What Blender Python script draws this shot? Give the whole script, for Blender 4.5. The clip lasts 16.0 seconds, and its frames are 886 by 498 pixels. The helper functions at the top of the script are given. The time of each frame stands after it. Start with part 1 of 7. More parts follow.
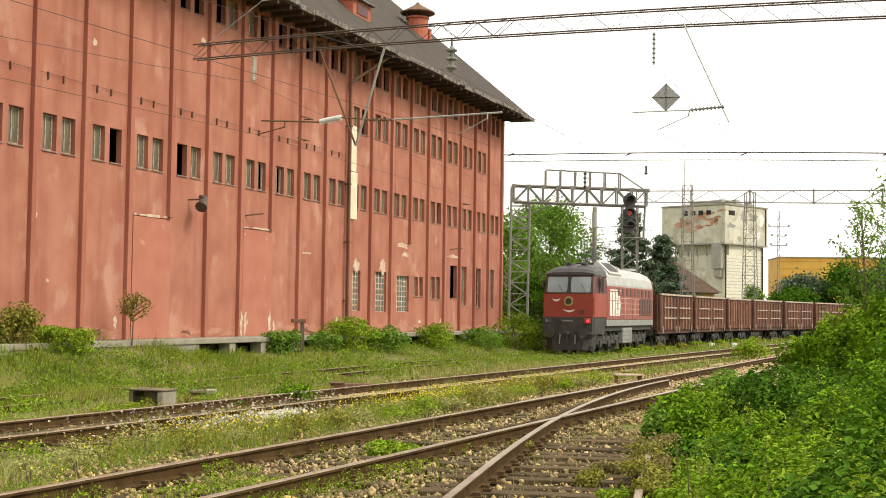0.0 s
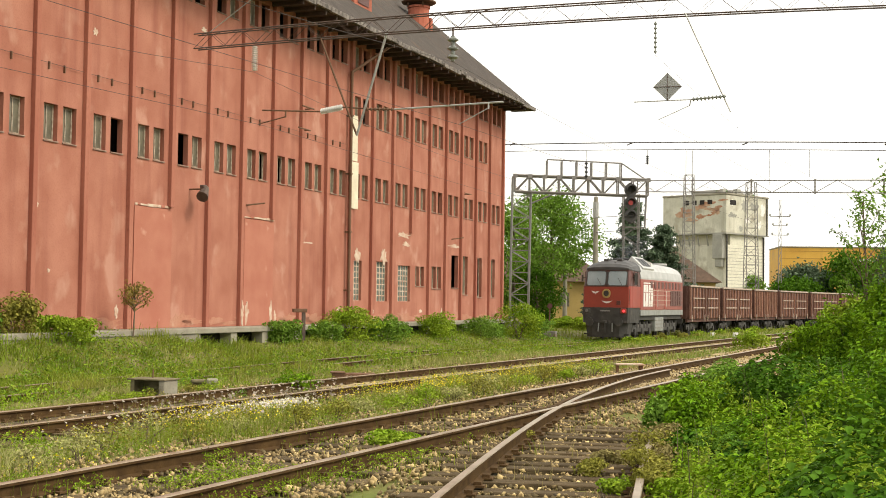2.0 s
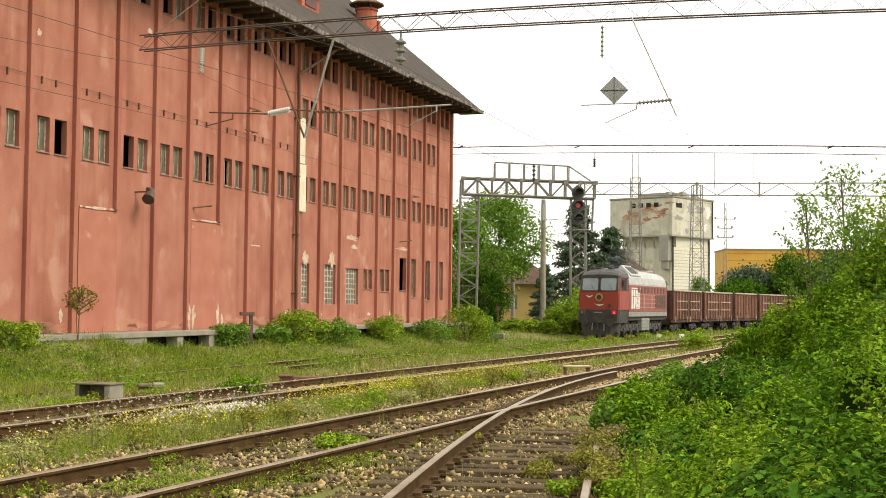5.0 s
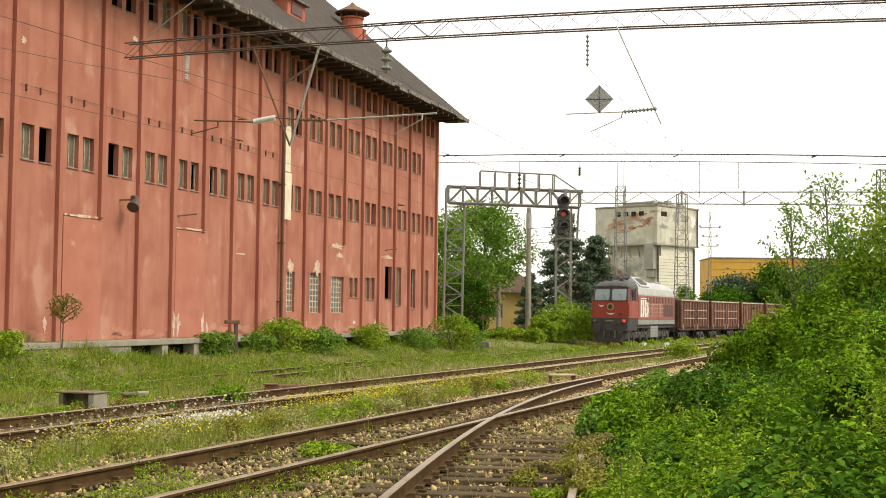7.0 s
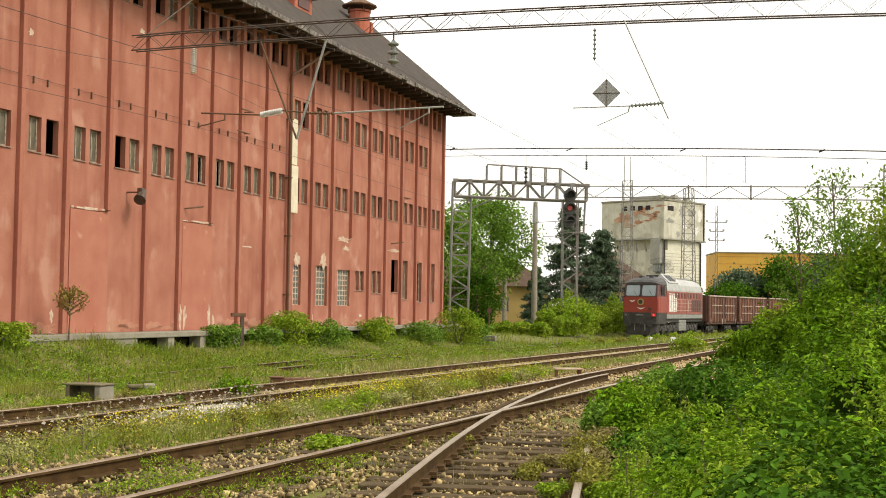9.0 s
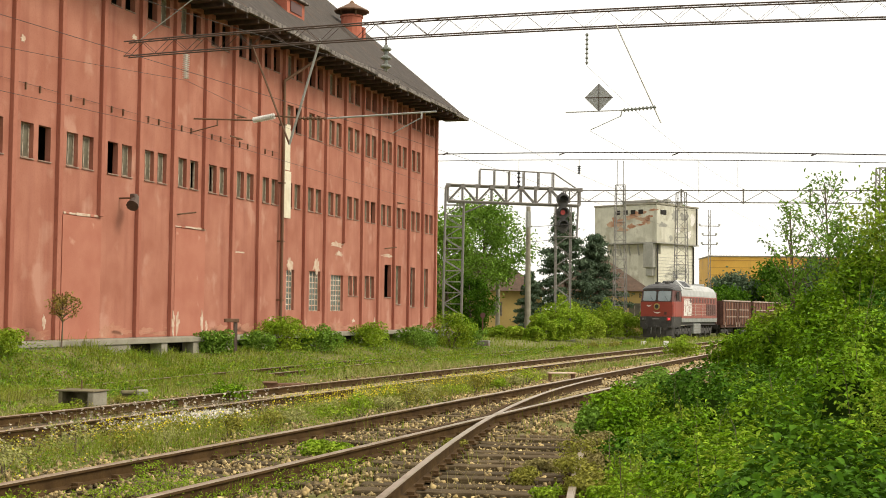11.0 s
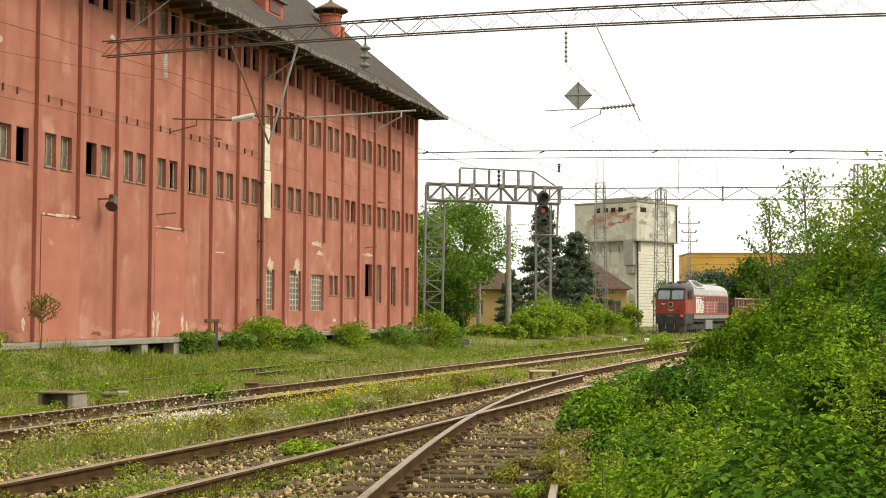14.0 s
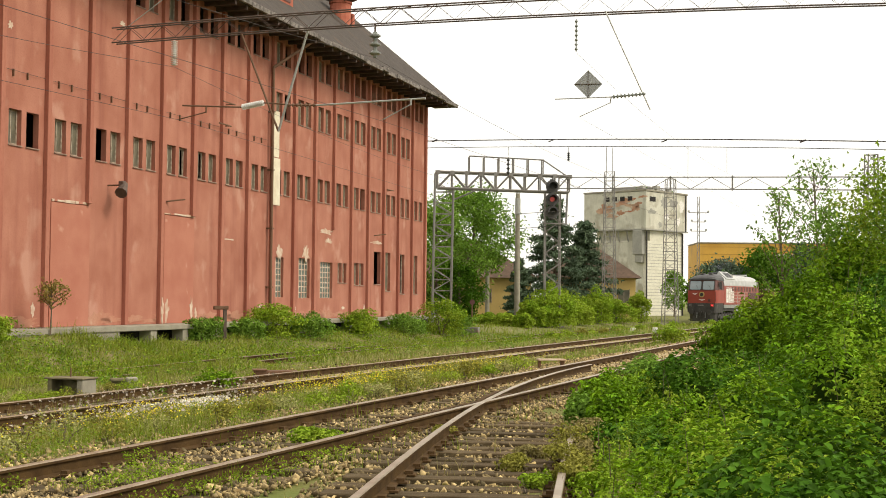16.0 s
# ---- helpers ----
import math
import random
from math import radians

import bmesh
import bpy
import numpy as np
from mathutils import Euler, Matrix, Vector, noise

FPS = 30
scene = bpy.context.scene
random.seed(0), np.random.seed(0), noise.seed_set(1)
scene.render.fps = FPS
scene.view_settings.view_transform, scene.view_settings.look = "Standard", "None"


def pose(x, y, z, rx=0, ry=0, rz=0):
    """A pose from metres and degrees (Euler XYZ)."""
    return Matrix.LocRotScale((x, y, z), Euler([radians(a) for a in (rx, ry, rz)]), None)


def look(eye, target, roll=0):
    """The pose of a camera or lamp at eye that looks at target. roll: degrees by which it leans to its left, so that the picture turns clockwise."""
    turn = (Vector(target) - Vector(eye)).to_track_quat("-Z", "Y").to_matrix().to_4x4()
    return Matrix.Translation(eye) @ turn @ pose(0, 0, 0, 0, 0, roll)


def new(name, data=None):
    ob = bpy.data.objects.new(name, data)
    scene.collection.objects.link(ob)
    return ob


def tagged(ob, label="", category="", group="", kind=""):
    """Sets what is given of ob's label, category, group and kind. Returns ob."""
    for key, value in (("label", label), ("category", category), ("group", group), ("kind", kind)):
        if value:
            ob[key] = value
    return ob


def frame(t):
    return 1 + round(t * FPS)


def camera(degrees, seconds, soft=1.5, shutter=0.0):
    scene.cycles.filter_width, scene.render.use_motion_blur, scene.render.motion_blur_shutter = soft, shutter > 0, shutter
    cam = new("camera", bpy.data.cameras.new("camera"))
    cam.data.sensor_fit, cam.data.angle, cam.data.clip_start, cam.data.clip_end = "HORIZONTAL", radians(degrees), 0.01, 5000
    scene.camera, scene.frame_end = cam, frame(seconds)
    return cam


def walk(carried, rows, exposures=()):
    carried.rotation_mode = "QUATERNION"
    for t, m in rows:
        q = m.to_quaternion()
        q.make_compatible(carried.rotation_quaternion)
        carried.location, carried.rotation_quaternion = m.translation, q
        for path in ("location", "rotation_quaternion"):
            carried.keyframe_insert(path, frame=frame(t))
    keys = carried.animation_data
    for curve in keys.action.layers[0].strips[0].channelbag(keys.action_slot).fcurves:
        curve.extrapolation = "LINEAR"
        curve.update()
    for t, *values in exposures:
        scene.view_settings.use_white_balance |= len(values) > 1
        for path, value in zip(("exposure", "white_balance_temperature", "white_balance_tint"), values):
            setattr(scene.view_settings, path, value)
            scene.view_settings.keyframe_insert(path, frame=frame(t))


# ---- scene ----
cam = camera(38.0, 16.0, soft=0.95)

# seconds, yaw, pitch, roll of a hand-held camera on one spot
PATH = [
    (0, 0.00, 2.75, -0.80), (0.5, -0.03, 2.62, -0.93), (1, 0.07, 2.49, -0.95), (1.5, 0.07, 2.40, -0.87), (2, 0.05, 2.29, -0.80),
    (2.5, -0.10, 2.19, -1.19), (3, -0.59, 2.14, -1.19), (3.5, -1.37, 2.32, -1.13), (4, -1.78, 2.35, -1.00), (6.5, -2.75, 2.74, -0.48),
    (7, -2.90, 2.82, -0.65), (7.5, -2.97, 2.74, -0.65), (8, -2.95, 2.60, -0.73), (8.5, -2.72, 2.54, -0.82), (9, -2.63, 2.53, -0.87),
    (11.5, -3.08, 2.77, -0.51), (12, -3.28, 2.68, -0.42), (12.5, -3.50, 2.66, -0.51), (13, -3.65, 2.68, -0.36), (13.5, -3.72, 2.70, -0.21),
    (14, -3.77, 2.70, -0.24), (14.5, -3.76, 2.57, -0.37), (15, -3.63, 2.38, -0.46), (15.5, -3.55, 2.23, -0.43), (16, -3.39, 2.17, -0.56),
]
walk(cam, [(t, pose(0, 0, 1.65, 90 + p, r, y)) for t, y, p, r in PATH], exposures=[(0.0, 0.32), (4.0, 0.29), (7.0, 0.20), (16.0, 0.14)])

# ---------------------------------------------------------------- light
world = bpy.data.worlds.new("overcast_sky")
scene.world = world
world.use_nodes = True
wn, wl = world.node_tree.nodes, world.node_tree.links
sky = wn.new("ShaderNodeTexSky")
sky.sky_type, sky.sun_disc = "NISHITA", False
sky.sun_elevation, sky.sun_rotation = radians(48), radians(112)
sky.air_density, sky.dust_density = 1.6, 6.0
pale = wn.new("ShaderNodeHueSaturation")
pale.inputs["Saturation"].default_value = 0.12
wl.new(sky.outputs[0], pale.inputs["Color"])
veil = wn.new("ShaderNodeMix")  # the even cloud cover in front of the sky
veil.data_type = "RGBA"
veil.inputs[0].default_value = 0.85
veil.inputs[7].default_value = (7.6, 7.35, 6.7, 1)
wl.new(pale.outputs[0], veil.inputs[6])
wl.new(veil.outputs[2], wn["Background"].inputs[0])
wn["Background"].inputs[1].default_value = 0.168

sun = new("sun", bpy.data.lights.new("sun", "SUN"))
sun.data.energy, sun.data.angle, sun.data.color = 2.5, radians(20), (1.0, 0.92, 0.74)
sun.matrix_basis = look((22, -9, 27), (0, 0, 0))


# ---------------------------------------------------------------- materials
def mat(name, a, b, scale=3.0, rough=0.7, bump=0.15, metal=0.0, fine=40.0, stain=None, stain_at=0.62, stain_scale=0.7,
        stretch=(1, 1, 1), streak=None, island=0.0, random_tone=0.0, leaf=0.0, spec=0.4, speck=0.6):
    """Two tones mixed by broad noise, fine grain, an optional stain, relief."""
    m = bpy.data.materials.new(name)
    m.use_nodes = True
    n, l = m.node_tree.nodes, m.node_tree.links
    bsdf = n["Principled BSDF"]
    co = n.new("ShaderNodeTexCoord")
    mp = n.new("ShaderNodeMapping")
    mp.inputs["Scale"].default_value = stretch
    l.new(co.outputs["Object"], mp.inputs[0])

    def field(s, detail=5.0):
        t = n.new("ShaderNodeTexNoise")
        t.inputs["Scale"].default_value, t.inputs["Detail"].default_value = s, detail
        l.new(mp.outputs[0], t.inputs["Vector"])
        return t.outputs["Fac"]

    def ramp(src, lo, hi):
        r = n.new("ShaderNodeMapRange")
        r.inputs[1].default_value, r.inputs[2].default_value = lo, hi
        l.new(src, r.inputs[0])
        return r.outputs[0]

    def mix(fac, x, y):
        k = n.new("ShaderNodeMix")
        k.data_type = "RGBA"
        if isinstance(fac, float):
            k.inputs[0].default_value = fac
        else:
            l.new(fac, k.inputs[0])
        for s, v in ((k.inputs[6], x), (k.inputs[7], y)):
            if isinstance(v, tuple):
                s.default_value = (*v, 1)
            else:
                l.new(v, s)
        return k.outputs[2]

    grain = field(fine, 3.0)
    col = mix(ramp(field(scale), 0.35, 0.65), a, b)
    dark = tuple(c * speck for c in a)
    col = mix(ramp(grain, 0.5, 0.95), col, dark)
    if stain:
        col = mix(ramp(field(stain_scale, 8.0), stain_at, stain_at + 0.1), col, stain)
    if streak:
        far = n.new("ShaderNodeMapping")
        far.inputs["Scale"].default_value = (1.1, 1.1, 0.10)
        l.new(co.outputs["Object"], far.inputs[0])
        t = n.new("ShaderNodeTexNoise")
        t.inputs["Scale"].default_value, t.inputs["Detail"].default_value = 1.6, 7.0
        l.new(far.outputs[0], t.inputs["Vector"])
        col = mix(ramp(t.outputs["Fac"], 0.50, 0.85), col, streak)
    if island or random_tone:
        hs = n.new("ShaderNodeHueSaturation")
        src = n.new("ShaderNodeNewGeometry").outputs["Random Per Island"] if island else n.new("ShaderNodeObjectInfo").outputs["Random"]
        amount = island or random_tone
        r = n.new("ShaderNodeMapRange")
        r.inputs[3].default_value, r.inputs[4].default_value = 1 - amount, 1 + amount
        l.new(src, r.inputs[0])
        l.new(r.outputs[0], hs.inputs["Value"])
        l.new(col, hs.inputs["Color"])
        col = hs.outputs[0]
    l.new(col, bsdf.inputs["Base Color"])
    bsdf.inputs["Roughness"].default_value, bsdf.inputs["Metallic"].default_value = rough, metal
    bsdf.inputs["Specular IOR Level"].default_value = spec
    if bump:
        bp = n.new("ShaderNodeBump")
        bp.inputs["Strength"].default_value, bp.inputs["Distance"].default_value = bump, 0.02
        l.new(grain, bp.inputs["Height"])
        l.new(bp.outputs[0], bsdf.inputs["Normal"])
    if leaf:
        tr = n.new("ShaderNodeBsdfTranslucent")
        l.new(col, tr.inputs[0])
        ms = n.new("ShaderNodeMixShader")
        ms.inputs[0].default_value = leaf
        l.new(bsdf.outputs[0], ms.inputs[1])
        l.new(tr.outputs[0], ms.inputs[2])
        l.new(ms.outputs[0], n["Material Output"].inputs[0])
    return m


PLASTER = mat("red_plaster", (0.312, 0.114, 0.073), (0.40, 0.168, 0.115), 0.9, 0.9, 0.25, fine=24.0, speck=0.80,
              stain=(0.43, 0.215, 0.155), stain_at=0.57, stain_scale=0.8, stretch=(1, 1, 0.8), streak=(0.23, 0.072, 0.047))
PLASTER_DARK = mat("red_plaster_pilaster", (0.305, 0.103, 0.067), (0.385, 0.152, 0.102), 0.6, 0.9, 0.2, fine=24.0, speck=0.8,
                   stain=(0.30, 0.09, 0.06), stretch=(1, 1, 0.3))
PLASTER_PATCH = mat("faded_patch", (0.405, 0.160, 0.108), (0.36, 0.128, 0.084), 1.2, 0.9, 0.2, fine=24.0, speck=0.86, stain=(0.48, 0.25, 0.18),
                    stain_at=0.66, stain_scale=2.0)
BARE = mat("bare_lime_plaster", (0.58, 0.49, 0.39), (0.45, 0.27, 0.19), 3.0, 0.9, 0.4, fine=30.0)
DIRTY_CONCRETE = mat("mossy_concrete", (0.21, 0.175, 0.11), (0.10, 0.09, 0.05), 4.0, 0.95, 0.4, fine=30.0, spec=0.1)
SEED_GRASS = mat("seeding_grass", (0.42, 0.40, 0.17), (0.30, 0.31, 0.10), 0.8, 0.85, 0.0, island=0.3, leaf=0.25, spec=0.12)
PALE_STONE = mat("white_limestone", (0.60, 0.56, 0.47), (0.42, 0.38, 0.29), 9.0, 0.9, 0.3, island=0.35)
OLIVE = mat("yellowing_weed_leaves", (0.24, 0.24, 0.035), (0.30, 0.27, 0.06), 2.0, 0.7, 0.0, island=0.4, leaf=0.3, spec=0.12)
CREAM = mat("exposed_cream_plaster", (0.68, 0.62, 0.48), (0.60, 0.52, 0.39), 3.0, 0.9, 0.3, fine=25.0)
BASE_DIRT = mat("weathered_plinth", (0.385, 0.165, 0.105), (0.42, 0.215, 0.145), 1.6, 0.95, 0.4, fine=20.0, stain=(0.47, 0.31, 0.225), stain_scale=2.5)
SILL_GREY = mat("weathered_sill", (0.30, 0.22, 0.17), (0.22, 0.135, 0.10), 3.0, 0.9, 0.3, fine=25.0)
CONCRETE = mat("grey_concrete", (0.30, 0.275, 0.215), (0.23, 0.205, 0.155), 2.0, 0.9, 0.4, fine=30.0, stain=(0.20, 0.185, 0.135))
SLATE = mat("dark_roofing", (0.050, 0.041, 0.036), (0.085, 0.070, 0.060), 1.5, 0.9, 0.6, fine=7.0, stretch=(4, 1, 1), stain=(0.11, 0.066, 0.04), stain_at=0.60, stain_scale=0.5, spec=0.15)
EAVE_WOOD = mat("dark_eave_boards", (0.045, 0.03, 0.026), (0.075, 0.05, 0.04), 3.0, 0.9, 0.3)
ROOF_EDGE = mat("crumbling_roof_edge", (0.24, 0.21, 0.19), (0.07, 0.058, 0.052), 6.0, 0.9, 0.6)
FRAME_WHITE = mat("flaking_window_paint", (0.42, 0.36, 0.28), (0.20, 0.145, 0.10), 5.0, 0.75, 0.2)
PANE = mat("dusty_glass", (0.085, 0.078, 0.055), (0.19, 0.17, 0.12), 1.3, 0.3, 0.0, spec=0.3)
# near black in place of the shade inside rooms and openings
HOLE_SHADE = mat("interior_shade_black", (0.018, 0.015, 0.014), (0.03, 0.025, 0.022), 2.0, 0.95, 0.0)
GLASSBLOCK = mat("glass_bricks", (0.15, 0.17, 0.145), (0.10, 0.115, 0.10), 6.0, 0.25, 0.1)
RUST = mat("rusty_steel", (0.125, 0.066, 0.038), (0.19, 0.105, 0.06), 6.0, 0.75, 0.3, metal=0.2)
RAIL_SIDE = mat("rusty_rail", (0.050, 0.027, 0.010), (0.088, 0.050, 0.018), 5.0, 0.85, 0.2, spec=0.15)
RAIL_TOP = mat("polished_rail_head", (0.44, 0.35, 0.26), (0.32, 0.235, 0.155), 3.0, 0.38, 0.05, metal=0.75)
RAIL_TOP_RUSTY = mat("dull_rail_head", (0.30, 0.235, 0.17), (0.22, 0.16, 0.11), 3.0, 0.5, 0.05, metal=0.5)
PLATE_RUST = mat("rusty_tie_plates", (0.07, 0.040, 0.016), (0.11, 0.064, 0.028), 8.0, 0.9, 0.3, spec=0.15)
SLEEPER = mat("old_timber", (0.072, 0.05, 0.026), (0.135, 0.098, 0.055), 3.0, 0.95, 0.5, fine=25.0, stretch=(1, 6, 6), random_tone=0.3, spec=0.15)
STONE = mat("limestone_ballast", (0.44, 0.33, 0.155), (0.11, 0.072, 0.028), 9.0, 0.9, 0.3, island=0.75)
SOIL = mat("grassy_soil", (0.14, 0.13, 0.030), (0.105, 0.125, 0.018), 1.2, 1.0, 0.6, fine=18.0, stain=(0.21, 0.16, 0.09), stain_at=0.57, stain_scale=1.1)
BED = mat("track_bed", (0.055, 0.038, 0.019), (0.11, 0.077, 0.04), 3.0, 1.0, 0.8, fine=22.0, stain=(0.12, 0.12, 0.05), stain_scale=1.3)
GRAVEL = mat("pale_gravel", (0.43, 0.33, 0.175), (0.25, 0.185, 0.09), 2.0, 1.0, 0.8, fine=26.0, stain=(0.19, 0.17, 0.06), stain_at=0.58, stain_scale=1.2)
GRASS = mat("meadow_grass", (0.150, 0.225, 0.016), (0.265, 0.29, 0.042), 0.5, 0.8, 0.0, island=0.35, leaf=0.3, spec=0.12)
GRASS_DRY = mat("dry_grass", (0.33, 0.28, 0.11), (0.24, 0.205, 0.075), 0.8, 0.85, 0.0, island=0.3, leaf=0.25, spec=0.12)
LEAF_NEAR = mat("bramble_leaves", (0.100, 0.215, 0.006), (0.185, 0.305, 0.012), 1.4, 0.5, 0.0, island=0.55, leaf=0.28, spec=0.06)
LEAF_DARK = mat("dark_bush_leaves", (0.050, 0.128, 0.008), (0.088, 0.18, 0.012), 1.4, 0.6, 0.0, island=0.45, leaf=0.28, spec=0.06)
LEAF_LIGHT = mat("young_leaves", (0.20, 0.325, 0.018), (0.285, 0.37, 0.034), 1.0, 0.55, 0.0, island=0.4, leaf=0.28, spec=0.06)
LEAF_YELLOW = mat("lime_leaves", (0.27, 0.38, 0.025), (0.34, 0.42, 0.05), 1.0, 0.55, 0.0, island=0.35, leaf=0.3, spec=0.06)
LEAF_TREE = mat("tree_leaves", (0.14, 0.26, 0.03), (0.20, 0.325, 0.045), 0.6, 0.6, 0.0, island=0.4, leaf=0.28, spec=0.06)
SHADED_LITTER = mat("shade_dark_undergrowth", (0.012, 0.026, 0.003), (0.024, 0.042, 0.006), 9.0, 1.0, 0.4, spec=0.0)
NEEDLES = mat("fir_needles", (0.088, 0.132, 0.078), (0.13, 0.175, 0.10), 0.8, 0.75, 0.0, island=0.4, leaf=0.1, spec=0.12)
BARK = mat("bark", (0.12, 0.085, 0.055), (0.18, 0.14, 0.10), 6.0, 0.95, 0.6)
YELLOW_FLOWER = mat("yellow_petals", (0.86, 0.74, 0.05), (0.76, 0.60, 0.03), 3.0, 0.7, 0.0, island=0.2, leaf=0.25, spec=0.12)
WHITE_FLOWER = mat("pale_seed_heads", (0.52, 0.46, 0.38), (0.38, 0.31, 0.26), 3.0, 0.8, 0.0, island=0.25, leaf=0.2, spec=0.12)
GALV = mat("galvanised_steel", (0.46, 0.46, 0.44), (0.36, 0.36, 0.34), 5.0, 0.5, 0.1, metal=0.5, stain=(0.28, 0.20, 0.14), stain_scale=4.0)
GANTRY = mat("weathered_grey_paint", (0.26, 0.25, 0.235), (0.19, 0.17, 0.155), 3.0, 0.65, 0.2, metal=0.2, stain=(0.20, 0.12, 0.08), stain_scale=3.0)
GIRDER = mat("brown_girder_steel", (0.085, 0.06, 0.05), (0.13, 0.09, 0.07), 4.0, 0.7, 0.2, metal=0.3)
WIRE = mat("wire", (0.05, 0.042, 0.04), (0.08, 0.066, 0.06), 5.0, 0.6, 0.0, metal=0.4)
PORCELAIN = mat("white_insulator", (0.72, 0.70, 0.66), (0.60, 0.57, 0.52), 5.0, 0.3, 0.0)
GLASS_INS = mat("green_glass_insulator", (0.16, 0.17, 0.15), (0.22, 0.23, 0.20), 8.0, 0.25, 0.0)
SIGN_GREY = mat("grey_sign_back", (0.33, 0.33, 0.32), (0.27, 0.27, 0.26), 3.0, 0.5, 0.05, metal=0.3)
LOCO_RED = mat("locomotive_red", (0.30, 0.052, 0.035), (0.26, 0.045, 0.030), 1.2, 0.42, 0.05, stain=(0.26, 0.06, 0.04), stain_scale=1.4)
LOCO_FADED = mat("faded_red_side", (0.25, 0.075, 0.058), (0.30, 0.10, 0.078), 1.0, 0.6, 0.1, stain=(0.36, 0.17, 0.135), stain_scale=1.0)
LOCO_DARK = mat("dark_red_cab", (0.085, 0.034, 0.029), (0.11, 0.042, 0.035), 1.5, 0.5, 0.05)
LOCO_BLACK = mat("sooty_underframe", (0.035, 0.032, 0.030), (0.06, 0.055, 0.05), 3.0, 0.7, 0.2, stain=(0.12, 0.10, 0.085), stain_scale=3.0)
LOCO_ROOF = mat("silver_roof", (0.46, 0.46, 0.45), (0.37, 0.37, 0.36), 1.5, 0.5, 0.05, metal=0.2, stain=(0.30, 0.29, 0.28), stain_scale=1.2)
LOCO_ROOF_DARK = mat("grey_cab_roof", (0.045, 0.043, 0.043), (0.07, 0.067, 0.065), 2.0, 0.55, 0.05)
LOCO_SILL = mat("grey_sill", (0.27, 0.28, 0.26), (0.20, 0.20, 0.19), 2.0, 0.6, 0.1)
WHITE = mat("white_paint", (0.74, 0.72, 0.69), (0.66, 0.62, 0.58), 5.0, 0.55, 0.0)
GOLD = mat("brass_emblem", (0.45, 0.34, 0.12), (0.35, 0.26, 0.10), 5.0, 0.45, 0.0, metal=0.5)
WINDSCREEN = mat("windscreen_glass", (0.14, 0.13, 0.13), (0.19, 0.18, 0.18), 1.0, 0.12, 0.0, spec=0.5)
# pale grey-blue base colour carries the sky's reflection
WINDSCREEN_SKY = mat("sky_pale_windscreen", (0.27, 0.31, 0.33), (0.21, 0.25, 0.27), 1.0, 0.12, 0.0, spec=0.6)
WAGON = mat("wagon_oxide_red", (0.075, 0.032, 0.023), (0.115, 0.050, 0.036), 1.6, 0.75, 0.15, stain=(0.13, 0.055, 0.04), stain_scale=1.8, random_tone=0.15)
WAGON_RIB = mat("pale_wagon_ribs", (0.23, 0.105, 0.07), (0.31, 0.165, 0.11), 2.0, 0.75, 0.15, random_tone=0.25)
WAGON_EDGE = mat("worn_wagon_rim", (0.46, 0.38, 0.31), (0.34, 0.25, 0.20), 3.0, 0.7, 0.15)
TOWER_W = mat("stained_white_render", (0.60, 0.58, 0.49), (0.46, 0.44, 0.36), 0.6, 0.9, 0.2, fine=6.0, stain=(0.36, 0.33, 0.26), stain_at=0.52, stain_scale=0.5, streak=(0.30, 0.27, 0.21))
TOWER_PLAIN = mat("old_white_tiles", (0.66, 0.63, 0.52), (0.60, 0.57, 0.46), 0.9, 0.7, 0.2, fine=5.0, stain=(0.45, 0.42, 0.35), stain_scale=0.5)
TOWER_G = mat("grey_tower_shade_wall", (0.34, 0.33, 0.29), (0.27, 0.26, 0.23), 0.8, 0.9, 0.2, fine=6.0)
RUST_STAIN = mat("rust_stained_render", (0.36, 0.15, 0.08), (0.52, 0.36, 0.25), 1.0, 0.9, 0.2)
YELLOW_WALL = mat("yellow_render", (0.62, 0.44, 0.16), (0.55, 0.38, 0.13), 0.8, 0.9, 0.1)
ORANGE_WALL = mat("orange_cladding", (0.62, 0.36, 0.06), (0.54, 0.29, 0.045), 0.4, 0.7, 0.1, stain=(0.46, 0.27, 0.08), stain_scale=0.25, streak=(0.44, 0.25, 0.06))
OCHRE_DARK = mat("stained_cladding_joint", (0.38, 0.21, 0.04), (0.32, 0.18, 0.05), 1.0, 0.8, 0.1)
TILE_BROWN = mat("brown_roof_tiles", (0.075, 0.046, 0.03), (0.11, 0.066, 0.043), 2.0, 0.85, 0.6, fine=5.0)
BRICK_RED = mat("brick_red_vent", (0.42, 0.13, 0.08), (0.36, 0.10, 0.06), 2.0, 0.85, 0.3)
SIGNAL_GREY = mat("weathered_signal_grey", (0.085, 0.082, 0.08), (0.055, 0.052, 0.05), 3.0, 0.6, 0.1, stain=(0.12, 0.10, 0.085), stain_scale=3.0)
SIGNAL_BLACK = mat("signal_black", (0.022, 0.022, 0.024), (0.035, 0.035, 0.035), 3.0, 0.5, 0.0)


def glow(name, color, power):
    m = mat(name, color, color, bump=0.0)
    m.node_tree.nodes["Principled BSDF"].inputs["Emission Color"].default_value = (*color, 1)
    m.node_tree.nodes["Principled BSDF"].inputs["Emission Strength"].default_value = power
    return m


TAIL_RED = glow("lit_tail_lamp", (1.0, 0.05, 0.06), 1.3)
SIGNAL_RED = glow("lit_red_signal", (0.55, 0.10, 0.09), 0.25)


